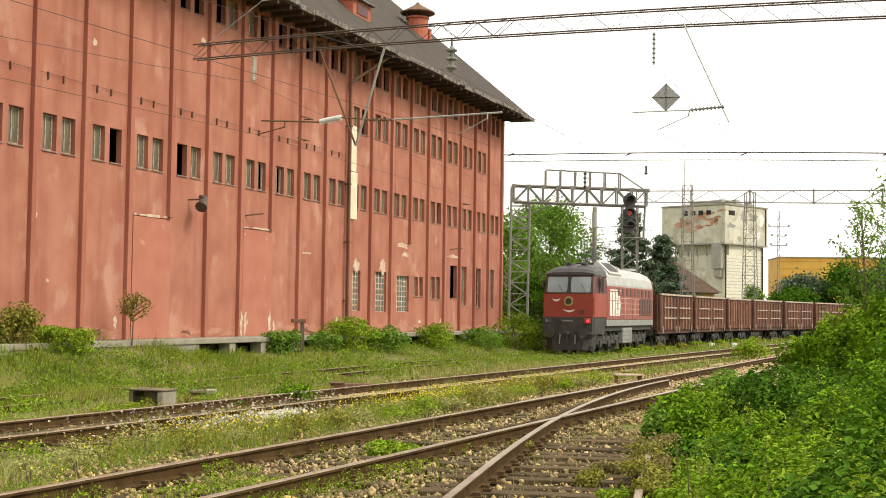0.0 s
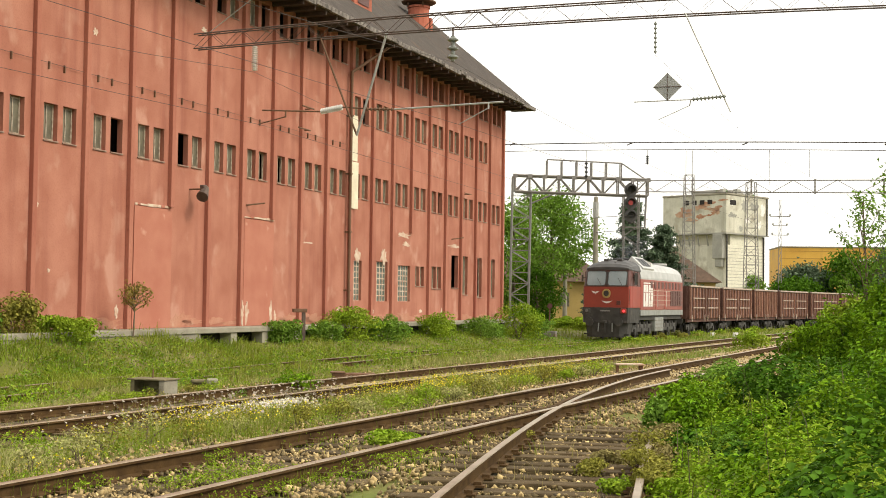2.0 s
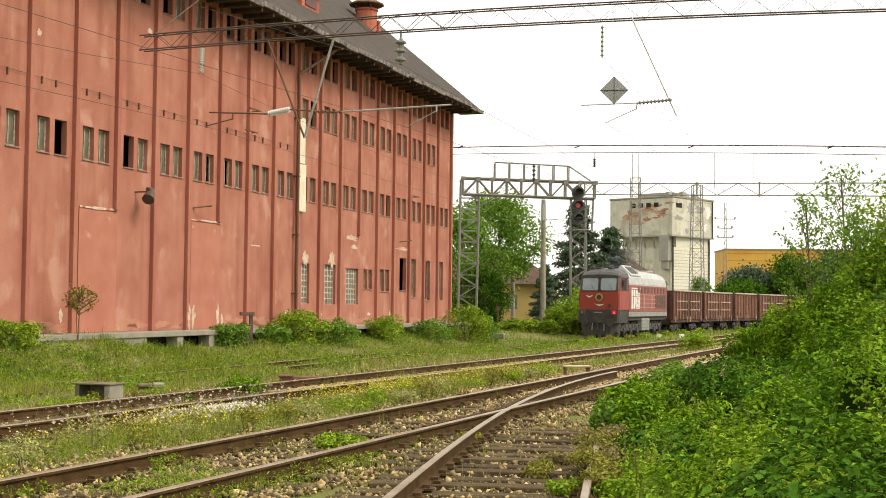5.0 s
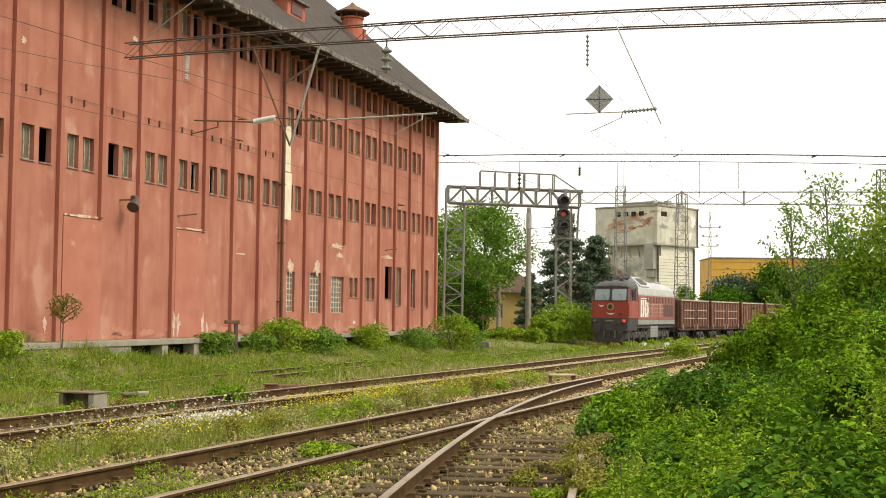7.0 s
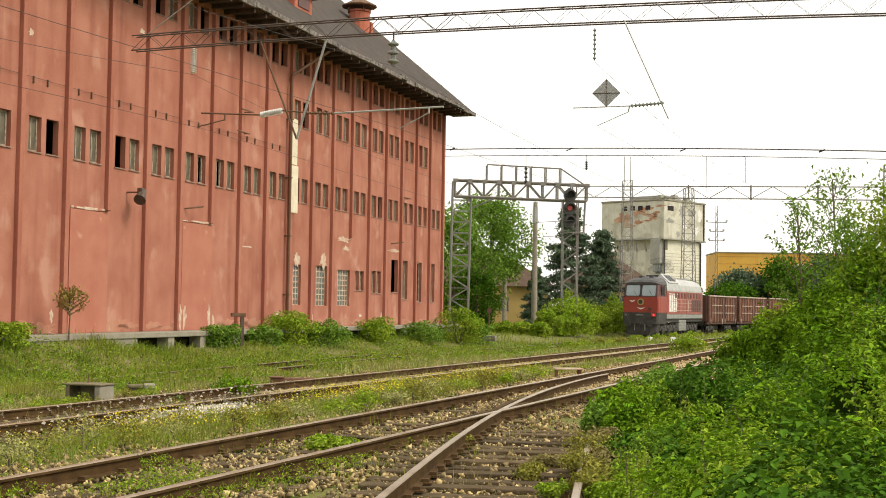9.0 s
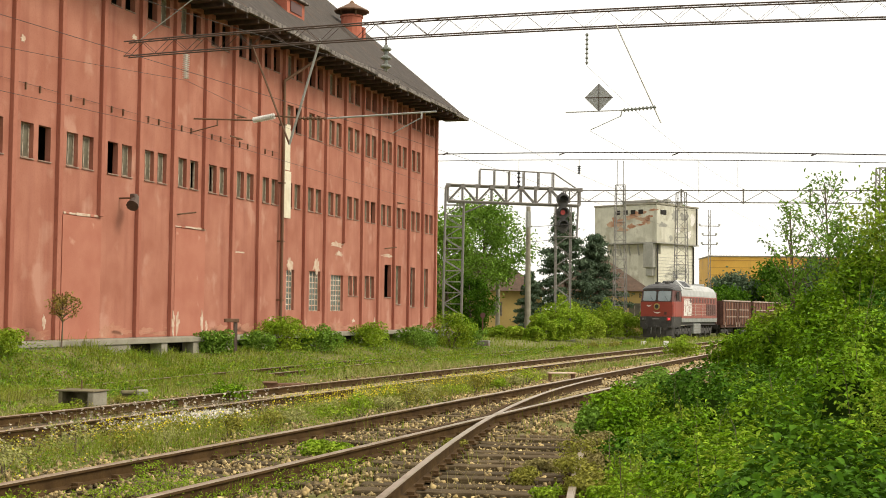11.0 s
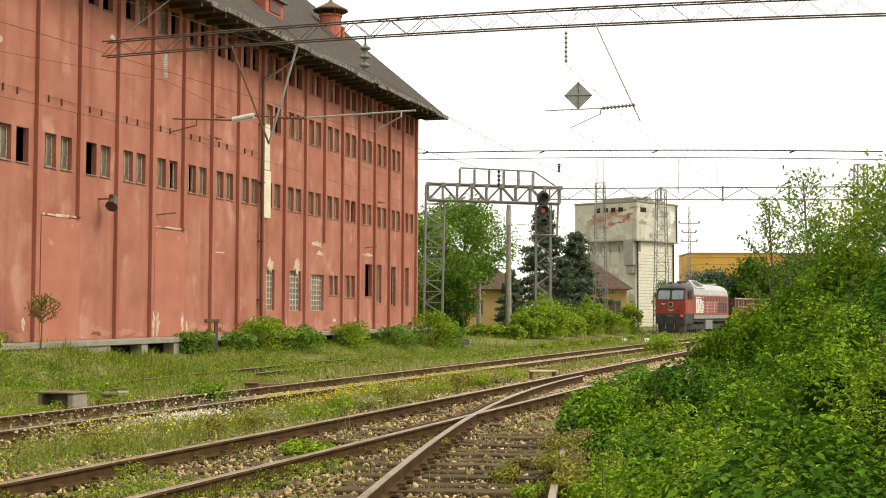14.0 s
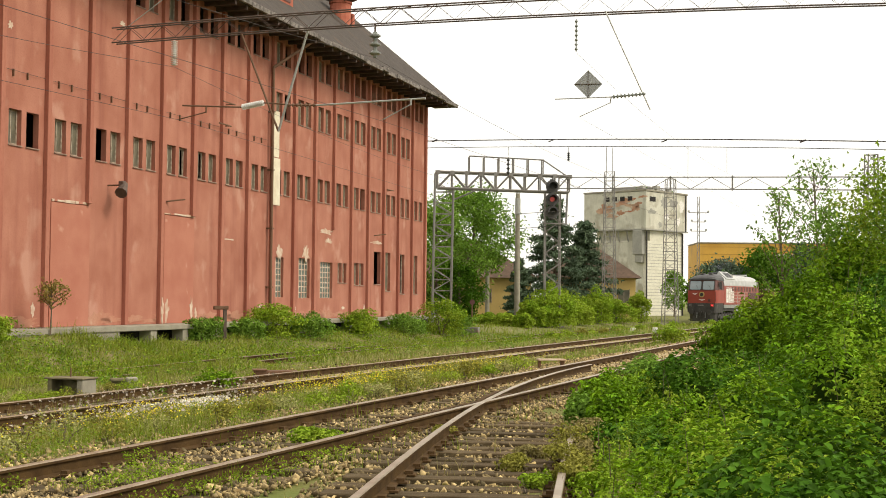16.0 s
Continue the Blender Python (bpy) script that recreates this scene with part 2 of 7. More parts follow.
def haze(name, color, most):
    """Thin smoke: wisps of noise let part of the light through."""
    m = bpy.data.materials.new(name)
    m.use_nodes = True
    n, l = m.node_tree.nodes, m.node_tree.links
    n.remove(n["Principled BSDF"])
    co, t, r = n.new("ShaderNodeTexCoord"), n.new("ShaderNodeTexNoise"), n.new("ShaderNodeMapRange")
    t.inputs["Scale"].default_value, t.inputs["Detail"].default_value = 1.3, 5.0
    r.inputs[1].default_value, r.inputs[2].default_value, r.inputs[4].default_value = 0.42, 0.72, most
    d, tr, mx = n.new("ShaderNodeBsdfDiffuse"), n.new("ShaderNodeBsdfTransparent"), n.new("ShaderNodeMixShader")
    d.inputs[0].default_value = (*color, 1)
    l.new(co.outputs["Object"], t.inputs["Vector"])
    l.new(t.outputs["Fac"], r.inputs[0])
    l.new(r.outputs[0], mx.inputs[0])
    l.new(tr.outputs[0], mx.inputs[1])
    l.new(d.outputs[0], mx.inputs[2])
    l.new(mx.outputs[0], n["Material Output"].inputs[0])
    return m


SMOKE = haze("diesel_smoke", (0.10, 0.11, 0.125), 0.34)


# ---------------------------------------------------------------- mesh helpers
class Shape:
    """Vertices and faces gathered for one mesh."""

    def __init__(self):
        self.v, self.f = [], []

    def add(self, verts, faces):
        k = len(self.v)
        self.v += [tuple(p) for p in verts]
        self.f += [tuple(i + k for i in q) for q in faces]
        return self

    def box(self, x0, x1, y0, y1, z0, z1, chamfer=0.0):
        if chamfer <= 0:
            return self.add([(x, y, z) for z in (z0, z1) for y in (y0, y1) for x in (x0, x1)],
                            [(0, 2, 3, 1), (4, 5, 7, 6), (0, 1, 5, 4), (2, 6, 7, 3), (0, 4, 6, 2), (1, 3, 7, 5)])
        bm = bmesh.new()
        bmesh.ops.create_cube(bm, size=1)
        for p in bm.verts:
            p.co = ((x0 + x1) / 2 + p.co.x * (x1 - x0), (y0 + y1) / 2 + p.co.y * (y1 - y0), (z0 + z1) / 2 + p.co.z * (z1 - z0))
        bmesh.ops.bevel(bm, geom=bm.edges[:], offset=chamfer, segments=2, affect="EDGES", profile=0.5)
        bm.verts.index_update()
        self.add([p.co[:] for p in bm.verts], [[p.index for p in q.verts] for q in bm.faces])
        bm.free()
        return self

    def tube(self, p, q, r, n=8, r2=None):
        p, q = Vector(p), Vector(q)
        d = (q - p).normalized()
        a = d.orthogonal().normalized()
        b = d.cross(a)
        r2 = r if r2 is None else r2
        ring = [(a * math.cos(2 * math.pi * i / n) + b * math.sin(2 * math.pi * i / n)) for i in range(n)]
        vs = [p + c * r for c in ring] + [q + c * r2 for c in ring]
        return self.add(vs, [(i, (i + 1) % n, n + (i + 1) % n, n + i) for i in range(n)] + [tuple(range(n))[::-1], tuple(range(n, 2 * n))])

    def turned(self, profile, n=16, at=(0, 0, 0)):
        """A turned body about z, from (radius, height) pairs."""
        k = len(profile)
        vs = [(at[0] + r * math.cos(2 * math.pi * i / n), at[1] + r * math.sin(2 * math.pi * i / n), at[2] + z) for r, z in profile for i in range(n)]
        fs = [(j * n + i, j * n + (i + 1) % n, (j + 1) * n + (i + 1) % n, (j + 1) * n + i) for j in range(k - 1) for i in range(n)]
        return self.add(vs, fs + [tuple(range(n))[::-1], tuple(range((k - 1) * n, k * n))])

    def sweep(self, profile, path):
        """A closed profile of (side, up) pairs carried along a path."""
        k, m = len(profile), len(path)
        vs = []
        for i, p in enumerate(path):
            d = (Vector(path[min(i + 1, m - 1)]) - Vector(path[max(i - 1, 0)])).normalized()
            side = d.cross(Vector((0, 0, 1))).normalized()
            vs += [Vector(p) + side * s + Vector((0, 0, u)) for s, u in profile]
        fs = [(i * k + j, i * k + (j + 1) % k, (i + 1) * k + (j + 1) % k, (i + 1) * k + j) for i in range(m - 1) for j in range(k)]
        return self.add(vs, fs + [tuple(range(k))[::-1], tuple(range((m - 1) * k, m * k))])

    def mesh(self, name, material, smooth=False):
        me = bpy.data.meshes.new(name)
        me.from_pydata([tuple(p) for p in self.v], [], self.f)
        for m in material if isinstance(material, (list, tuple)) else [material]:
            me.materials.append(m)
        bm = bmesh.new()
        bm.from_mesh(me)
        bmesh.ops.recalc_face_normals(bm, faces=bm.faces[:])
        bm.to_mesh(me)
        bm.free()
        if smooth:
            me.polygons.foreach_set("use_smooth", [True] * len(me.polygons))
        return me


def part(name, shape, material, parent, label="", smooth=False):
    ob = new(name, shape.mesh(name, material, smooth) if isinstance(shape, Shape) else shape)
    ob.parent = parent
    return tagged(ob, label)


def thing(name, label, category, m=None, group="", kind=""):
    ob = tagged(new(name), label, category, group, kind)
    if m is not None:
        ob.matrix_basis = m
    return ob


ROD = {}


def rod(name, p, q, r, material, parent, label="", sides=6):
    """A straight bar from p to q; all bars of a material share one mesh."""
    key = (material.name, sides)
    if key not in ROD:
        ROD[key] = Shape().tube((0, 0, 0), (0, 0, 1), 1.0, sides).mesh("bar", material)
    ob = new(name, ROD[key])
    p, q = Vector(p), Vector(q)
    ob.matrix_basis = Matrix.LocRotScale(p, (q - p).to_track_quat("Z", "Y"), (r, r, (q - p).length))
    ob.parent = parent
    return tagged(ob, label)


def cloud(name, verts, faces, material, parent=None):
    """One mesh from arrays."""
    me = bpy.data.meshes.new(name)
    me.vertices.add(len(verts))
    me.vertices.foreach_set("co", np.asarray(verts, dtype=np.float32).ravel())
    n, k = faces.shape
    me.loops.add(n * k)
    me.loops.foreach_set("vertex_index", faces.astype(np.int32).ravel())
    me.polygons.add(n)
    me.polygons.foreach_set("loop_start", np.arange(0, n * k, k, dtype=np.int32))
    me.update(calc_edges=True)
    me.materials.append(material)
    ob = new(name, me)
    ob.parent = parent
    return ob


def unit(v):
    return v / np.maximum(np.linalg.norm(v, axis=-1, keepdims=True), 1e-9)


def leaves(name, at, size, material, rng, parent=None, up=0.7, slim=0.5, droop=0.25):
    """A folded four-corner leaf at every place."""
    n = len(at)
    nor = unit(rng.normal(size=(n, 3)) + np.array([0, 0, up * 2]))
    along = unit(np.cross(nor, rng.normal(size=(n, 3))))
    side = np.cross(nor, along)
    size = (np.asarray(size) * rng.uniform(0.6, 1.3, n))[:, None]
    base = at - along * size * 0.5
    tip = at + along * size * 0.5 - nor * size * droop
    a = at + side * size * slim * 0.5 + nor * size * 0.12
    b = at - side * size * slim * 0.5 + nor * size * 0.12
    verts = np.stack([base, a, tip, b], 1).reshape(-1, 3)
    k = np.arange(n)[:, None] * 4
    faces = np.concatenate([k + [0, 1, 2], k + [0, 2, 3]])
    return cloud(name, verts, faces, material, parent)


def oval_leaves(name, at, nor, size, material, rng, parent=None, slim=0.62, droop=0.22):
    """A pointed oval leaf, folded along its midrib, facing about the way given."""
    n = len(at)
    nor = unit(nor + rng.normal(0, 0.42, (n, 3)))
    along = unit(np.cross(nor, rng.normal(size=(n, 3))))
    side = np.cross(nor, along)
    size = (np.asarray(size) * rng.uniform(0.55, 1.35, n))[:, None]
    w = size * slim * 0.5
    rows = [at - along * size * 0.5, at - along * size * 0.15 + side * w, at + along * size * 0.2 + side * w * 0.72 - nor * size * droop * 0.25,
            at + along * size * 0.55 - nor * size * droop, at + along * size * 0.2 - side * w * 0.72 - nor * size * droop * 0.25, at - along * size * 0.15 - side * w]
    rows = [r + (nor * size * 0.10 if i in (1, 2, 4, 5) else 0) for i, r in enumerate(rows)]
    k = np.arange(n)[:, None] * 6
    faces = np.concatenate([k + [0, 1, 2], k + [0, 2, 3], k + [0, 3, 4], k + [0, 4, 5]])
    return cloud(name, np.stack(rows, 1).reshape(-1, 3), faces, material, parent)


def blades(name, at, height, width, material, rng, lean=0.4):
    """A bent grass blade of three triangles at every place."""
    n = len(at)
    ang = rng.uniform(0, 2 * math.pi, n)
    d = np.stack([np.cos(ang), np.sin(ang), np.zeros(n)], 1)
    h = (np.asarray(height) * rng.uniform(0.45, 1.25, n))[:, None]
    w = (np.asarray(width) * rng.uniform(0.7, 1.3, n))[:, None]
    out = unit(rng.normal(size=(n, 3)) * [1, 1, 0]) * h * rng.uniform(0, lean, n)[:, None]
    z = np.array([0, 0, 1.0])
    v = np.stack([at - d * w, at + d * w, at + out * 0.35 + z * h * 0.6 - d * w * 0.7, at + out * 0.35 + z * h * 0.6 + d * w * 0.7, at + out + z * h], 1).reshape(-1, 3)
    k = np.arange(n)[:, None] * 5
    return cloud(name, v, np.concatenate([k + [0, 1, 3], k + [0, 3, 2], k + [2, 3, 4]]), material)


# ---------------------------------------------------------------- the lie of the land
def track_a(y):
    return 0.4256 * y - 7.065


def track_c(y):
    return 0.4527 * y - 13.63


def train_curve():
    """The train's track: straight beside the warehouse, then bending to the right."""
    pts, x, y = [], 6.46, 67.06
    for s in np.arange(0.0, 230.0, 0.5):
        pts.append((s, x, y))
        h = radians(np.interp(s + 0.25, [0, 20, 40, 60, 90, 140], [19.9, 23.1, 26.9, 31.3, 37.9, 49.0]))
        x, y = x + 0.5 * math.sin(h), y + 0.5 * math.cos(h)
    back, x, y = [], 6.46, 67.06
    for s in np.arange(-0.5, -60.0, -0.5):
        x, y = x - 0.5 * math.sin(radians(20.0)), y - 0.5 * math.cos(radians(20.0))
        back.append((s, x, y))
    return np.array(back[::-1] + pts)


CURVE = train_curve()
RAIL_D = -0.26


def rail_z(y):
    """Top of the train's rails."""
    return RAIL_D - 0.32 * min(max((y - 48) / 22, 0), 1)


def on_curve(s):
    return np.array([np.interp(s, CURVE[:, 0], CURVE[:, 1]), np.interp(s, CURVE[:, 0], CURVE[:, 2])])


def across(x, y):
    """Metres to the left of the nearest main track."""
    return -(x - track_a(y)) * math.cos(radians(23.05))


def ground_z(x, y):
    """Height of the ground."""
    w = across(x, y)
    z = np.interp(w, [-30, -9, -3, 2.0, 3.2, 5.6, 8, 11.5, 14.8, 17.6, 60], [0.5, 0.35, -0.06, -0.06, -0.20, -0.22, -0.28, -0.42, -0.42, 0.02, 0.05])
    z = z + 0.42 * np.clip((w - 15.2) / 2, 0, 1) * np.clip((41.6 - y) / 2, 0, 1)
    far = np.clip((y - 70) / 20, 0, 1)
    z = z * (1 - far) - 0.36 * far
    # the train's track dips beyond the warehouse
    near = np.clip(1 - (np.abs(x - np.interp(y, CURVE[:, 2], CURVE[:, 1])) - 2.5) / 3, 0, 1)
    z = z - 0.34 * near * np.clip((y - 48) / 22, 0, 1)
    return z + 0.03 * np.sin(x * 1.7 + y * 0.6) * np.sin(y * 1.1 - x * 0.4) * np.clip(np.abs(w) - 2.5, 0, 1)


def make_ground():
    def axis(dense):
        far = np.geomspace(1.0, 1500, 26)
        return np.concatenate([dense[0] - far[::-1], dense, dense[-1] + far])

    xs, ys = axis(np.arange(-32, 40, 0.45)), axis(np.arange(-6, 130, 0.5))
    gx, gy = np.meshgrid(xs, ys)
    v = np.stack([gx, gy, ground_z(gx, gy)], -1).reshape(-1, 3)
    n, m = len(ys), len(xs)
    i = (np.arange(n - 1)[:, None] * m + np.arange(m - 1)).ravel()
    ob = cloud("ground", v, np.stack([i, i + 1, i + m + 1, i + m], 1), SOIL)
    ob.data.polygons.foreach_set("use_smooth", [True] * len(ob.data.polygons))
    return tagged(ob, "grassy earth with bare sandy patches", "ground", kind="structure")


make_ground()


# ---------------------------------------------------------------- warehouse
PSI = 21.0
HOUSE = pose(-7.77, 46.0, 0, 0, 0, 90 - PSI)
S0, S1, BAY = -27.5, 31.15, 2.31
EAVE_Z, OVER, PITCH = 13.05, 1.5, math.tan(radians(40))
DEPTH = 17.0


def wall_sheet(s0, s1, z0, z1, holes, depth):
    """A wall's face with openings that go through, and their reveals."""
    sh = Shape()
    ss = sorted({s0, s1, *[round(h[k], 3) for h in holes for k in (0, 1)]})
    zs = sorted({z0, z1, *[round(h[k], 3) for h in holes for k in (2, 3)]})
    idx = {}

    def vert(s, y, z):
        if (s, y, z) not in idx:
            idx[s, y, z] = len(sh.v)
            sh.v.append((s, y, z))
        return idx[s, y, z]

    for a, b in zip(ss, ss[1:]):
        for c, d in zip(zs, zs[1:]):
            m, q = (a + b) / 2, (c + d) / 2
            if any(h[0] < m < h[1] and h[2] < q < h[3] for h in holes):
                continue
            for y in (0.0, depth):
                sh.f.append((vert(a, y, c), vert(b, y, c), vert(b, y, d), vert(a, y, d)))
    for h in holes:
        a, b, c, d = (round(k, 3) for k in h[:4])
        for (p, q), (r, t) in (((a, c), (b, c)), ((b, c), (b, d)), ((b, d), (a, d)), ((a, d), (a, c))):
            sh.f.append((vert(p, 0.0, q), vert(r, 0.0, t), vert(r, depth, t), vert(p, depth, q)))
    return sh


def sash(parent, s0, s1, z0, z1, look_, rng):
    """A small two-light window: frame, mullion, panes, sill."""
    w = thing("window", "", "")
    w.parent = parent
    w.matrix_basis = Matrix.Translation((s0, 0.15, z0))
    W, H, t = s1 - s0, z1 - z0, 0.06
    part("window_sill", Shape().box(-0.02, W + 0.02, -0.19, -0.02, -0.045, -0.004, 0.008), SILL_GREY, w, "thin grey weathered sill")
    if look_ != "gone":
        fr = Shape().box(0.002, t, 0, 0.06, 0.002, H - 0.002).box(W - t, W - 0.002, 0, 0.06, 0.002, H - 0.002).box(t, W - t, 0, 0.06, 0.002, t).box(t, W - t, 0, 0.06, H - t, H - 0.002)
        part("window_frame", fr, FRAME_WHITE, w)
        part("mullion", Shape().box(W * 0.5 - 0.02, W * 0.5 + 0.02, 0.005, 0.055, t, H - t), FRAME_WHITE, w)
    for k in (0, 1):
        if look_ == "gone" or (look_ == "half" and k == 1):
            continue
        a, b = (t, W * 0.5 - 0.02) if k == 0 else (W * 0.5 + 0.02, W - t)
        part("pane", Shape().box(a, b, 0.022, 0.03, t, H - t), PANE, w)
    return w


def grid_window(parent, s0, s1, z0, z1, nx, nz):
    """A window of small glass bricks in a pale grid."""
    w = thing("window", "", "")
    w.parent = parent
    w.matrix_basis = Matrix.Translation((s0, 0.12, z0))
    W, H = s1 - s0, z1 - z0
    for i in range(nx + 1):
        x = W * i / nx
        part("glazing_bar", Shape().box(max(0.002, x - 0.026), min(W - 0.002, x + 0.022), 0, 0.05, 0.002, H - 0.002), BARE, w)
    for j in range(nz + 1):
        z = H * j / nz
        part("glazing_bar", Shape().box(0.024, W - 0.024, 0.004, 0.046, max(0.002, z - 0.020), min(H - 0.002, z + 0.020)), BARE, w)
    part("pane", Shape().box(0.01, W - 0.01, 0.02, 0.03, 0.01, H - 0.01), GLASSBLOCK, w)
    return w


def make_warehouse():
    rng = random.Random(4)
    b = thing("warehouse", "long red plastered warehouse with pilasters and small windows", "warehouse", HOUSE)
    holes, sashes, grids = [], [], []
    for k in range(-7, 18):
        s = -10.29 + BAY * k
        for j, (a, c) in enumerate(((0.0, 0.62), (0.86, 1.48))):
            rows = [(6.08, 7.14), (11.75, 12.75)] + ([(9.40, 10.53)] if 9 <= k <= 16 else [])
            for z0, z1 in rows:
                holes.append((s + a, s + c, z0, z1))
                state = "half" if (k, j) in ((1, 1), (5, 1), (6, 0), (3, 0), (13, 1)) and z0 < 7 else "whole"
                # most top-row panes left out, so dark openings stand in for eave shade
                if (k, j) in ((1, 1), (3, 0), (13, 1)) and z0 < 7 or (z0 > 11 and rng.random() < 0.85) or (k, j) == (9, 1) and z0 > 9:
                    state = "gone"
                sashes.append((s + a, s + c, z0, z1, state))
    for g in ((10.64, 11.47, 1.6, 3.35, 3, 7), (13.07, 14.34, 1.57, 3.38, 4, 7), (15.54, 17.06, 1.58, 3.28, 5, 7)):
        holes.append(g[:4])
        grids.append(g)
    for g in ((17.71, 18.85, 2.34, 3.29), (19.88, 21.18, 2.25, 3.35)):
        m = (g[0] + g[1]) / 2
        for a, c in ((g[0], m - 0.06), (m + 0.06, g[1])):
            holes.append((a, c, g[2], g[3]))
            sashes.append((a, c, g[2], g[3], "whole"))
    for g, st in (((22.66, 23.66, 2.33, 4.02), "gone"), ((24.37, 25.16, 1.98, 4.03), "whole"), ((26.63, 27.46, 1.85, 4.02), "half"), ((28.83, 29.71, 1.86, 4.03), "whole")):
        holes.append(g)
        sashes.append((*g, st))
    part("wall", wall_sheet(S0, S1, 0.62, EAVE_Z + 0.6, holes, 0.2), PLASTER, b, "red plaster, stained and faded")
    part("end_wall", Shape().add([(S1 - 0.002, 0.02, 0.62), (S1 - 0.002, DEPTH, 0.62), (S1 - 0.002, DEPTH, 13.6), (S1 - 0.002, DEPTH / 2, 13.6 + PITCH * DEPTH / 2 - 0.5), (S1 - 0.002, 0.02, 13.6),
                                  (S1 - 0.4, 0.02, 0.62), (S1 - 0.4, DEPTH, 0.62), (S1 - 0.4, DEPTH, 13.6), (S1 - 0.4, DEPTH / 2, 13.6 + PITCH * DEPTH / 2 - 0.5), (S1 - 0.4, 0.02, 13.6)],
                                 [(0, 1, 2, 3, 4), (9, 8, 7, 6, 5), (0, 5, 6, 1), (1, 6, 7, 2), (2, 7, 8, 3), (3, 8, 9, 4)]), PLASTER, b)
    part("back_wall", Shape().box(S0, S1 - 0.41, DEPTH - 0.4, DEPTH, 0.62, 13.6), PLASTER, b)
    part("far_end_wall", Shape().box(S0 - 0.4, S0 - 0.002, 0.0, DEPTH, 0.62, 13.6), PLASTER, b)
    # floors and partition coloured near black for the unlit rooms
    part("inner_floor", Shape().box(S0, S1 - 0.41, 0.21, DEPTH - 0.41, 0.40, 0.60), HOLE_SHADE, b)
    part("inner_partition", Shape().box(S0, S1 - 0.41, 2.6, 2.7, 0.60, 13.5), HOLE_SHADE, b)
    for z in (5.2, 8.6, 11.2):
        part("storey_floor", Shape().box(S0, S1 - 0.41, 0.21, 2.59, z, z + 0.2), HOLE_SHADE, b)
    for args in sashes:
        sash(b, *args, rng)
    for args in grids:
        grid_window(b, *args)
    for k in range(-11, 15):
        s = -1.46 + BAY * k
        z0 = {-1: 4.60, 2: 4.62, 8: 4.85}.get(k, 0.62)
        part("pilaster", Shape().box(s - 0.15, s + 0.05, -0.15, 0.003, z0, EAVE_Z + 0.1, 0.015), PLASTER_DARK, b)
    # faded fillings of former gates, with pale lintels
    part("filled_gate", Shape().box(1.12, 3.34, -0.03, 0.0, 0.62, 4.55, 0.006), PLASTER_PATCH, b, "lighter plaster filling of a former gate")
    part("filled_gate", Shape().box(-5.80, -3.66, -0.03, 0.0, 0.62, 4.52, 0.006), PLASTER_PATCH, b, "lighter plaster filling of a former gate")
    rl = random.Random(31)
    for s0, s1, z in ((-5.77, -3.70, 4.535), (1.10, 3.36, 4.565)):
        s = s0
        while s < s1 - 0.05:
            e = min(s1, s + rl.uniform(0.12, 0.55))
            part("lintel", Shape().box(s, e - 0.004, -0.036 - rl.uniform(0, 0.012), 0.0, z + rl.uniform(0, 0.03), z + rl.uniform(0.05, 0.10), 0.008), BARE if rl.random() < 0.6 else PLASTER_PATCH, b)
            s = e

    def flake(s, z, w, h, seed, material=BARE, proud=0.010):
        """A patch where the red coat has fallen off."""
        r = random.Random(seed)
        n = 22
        ring = []
        for i in range(n):
            a = 2 * math.pi * i / n
            q = r.uniform(0.45, 1.2)
            ring.append((s + w * q * math.cos(a), z + h * q * math.sin(a)))
        ring = [(x, max(y, 0.622)) for x, y in ring]
        vs = [(x, -proud, y) for x, y in ring] + [(x, 0.0, y) for x, y in ring]
        part("bare_patch", Shape().add(vs, [tuple(range(n))] + [(i, (i + 1) % n, n + (i + 1) % n, n + i) for i in range(n)]), material, b)

    for i, (s, z, w, h) in enumerate(((-6.62, 1.18, 0.10, 0.22), (0.85, 1.1, 0.11, 0.5), (1.38, 1.1, 0.16, 0.42), (3.2, 1.15, 0.12, 0.5), (3.6, 0.95, 0.14, 0.22), (-1.4, 1.0, 0.12, 0.3),
                                      (11.0, 3.58, 0.32, 0.36), (13.85, 3.66, 0.46, 0.42), (16.2, 4.72, 0.85, 0.16), (16.5, 4.3, 0.5, 0.14), (23.0, 4.5, 0.9, 0.10), (-10.5, 4.2, 0.10, 0.08),
                                      (-9.9, 2.35, 0.07, 0.07), (6.2, 3.9, 0.5, 0.04), (5.5, 1.3, 0.07, 0.3), (9.2, 1.2, 0.2, 0.12), (21.3, 1.1, 0.12, 0.2), (14.9, 1.05, 0.15, 0.25),
                                      (12.7, 1.1, 0.14, 0.2), (18.4, 1.1, 0.25, 0.1), (-8.0, 9.6, 0.12, 0.12), (-1.9, 10.9, 0.2, 0.1), (28.9, 4.6, 0.12, 0.35))):
        flake(s, z, w, h, i, BARE, 0.165 if i == 1 else 0.037 if 1.1 < s < 3.4 else 0.010)
    # weathered foot of the wall
    rp = random.Random(12)
    for k in range(-11, 14):
        for q in range(2):
            s = -1.46 + BAY * k + 0.45 + 0.9 * q + rp.uniform(0, 0.3)
            flake(s, 0.70 + rp.uniform(0, 0.12), rp.uniform(0.7, 1.0), rp.uniform(0.08, 0.34), 100 + k * 5 + q, BASE_DIRT, 0.006)
    # loading ledge on piers
    part("ledge", Shape().box(S0, S1 - 0.3, -1.05, -0.002, 0.44, 0.615, 0.02), CONCRETE, b, "grey concrete loading ledge")
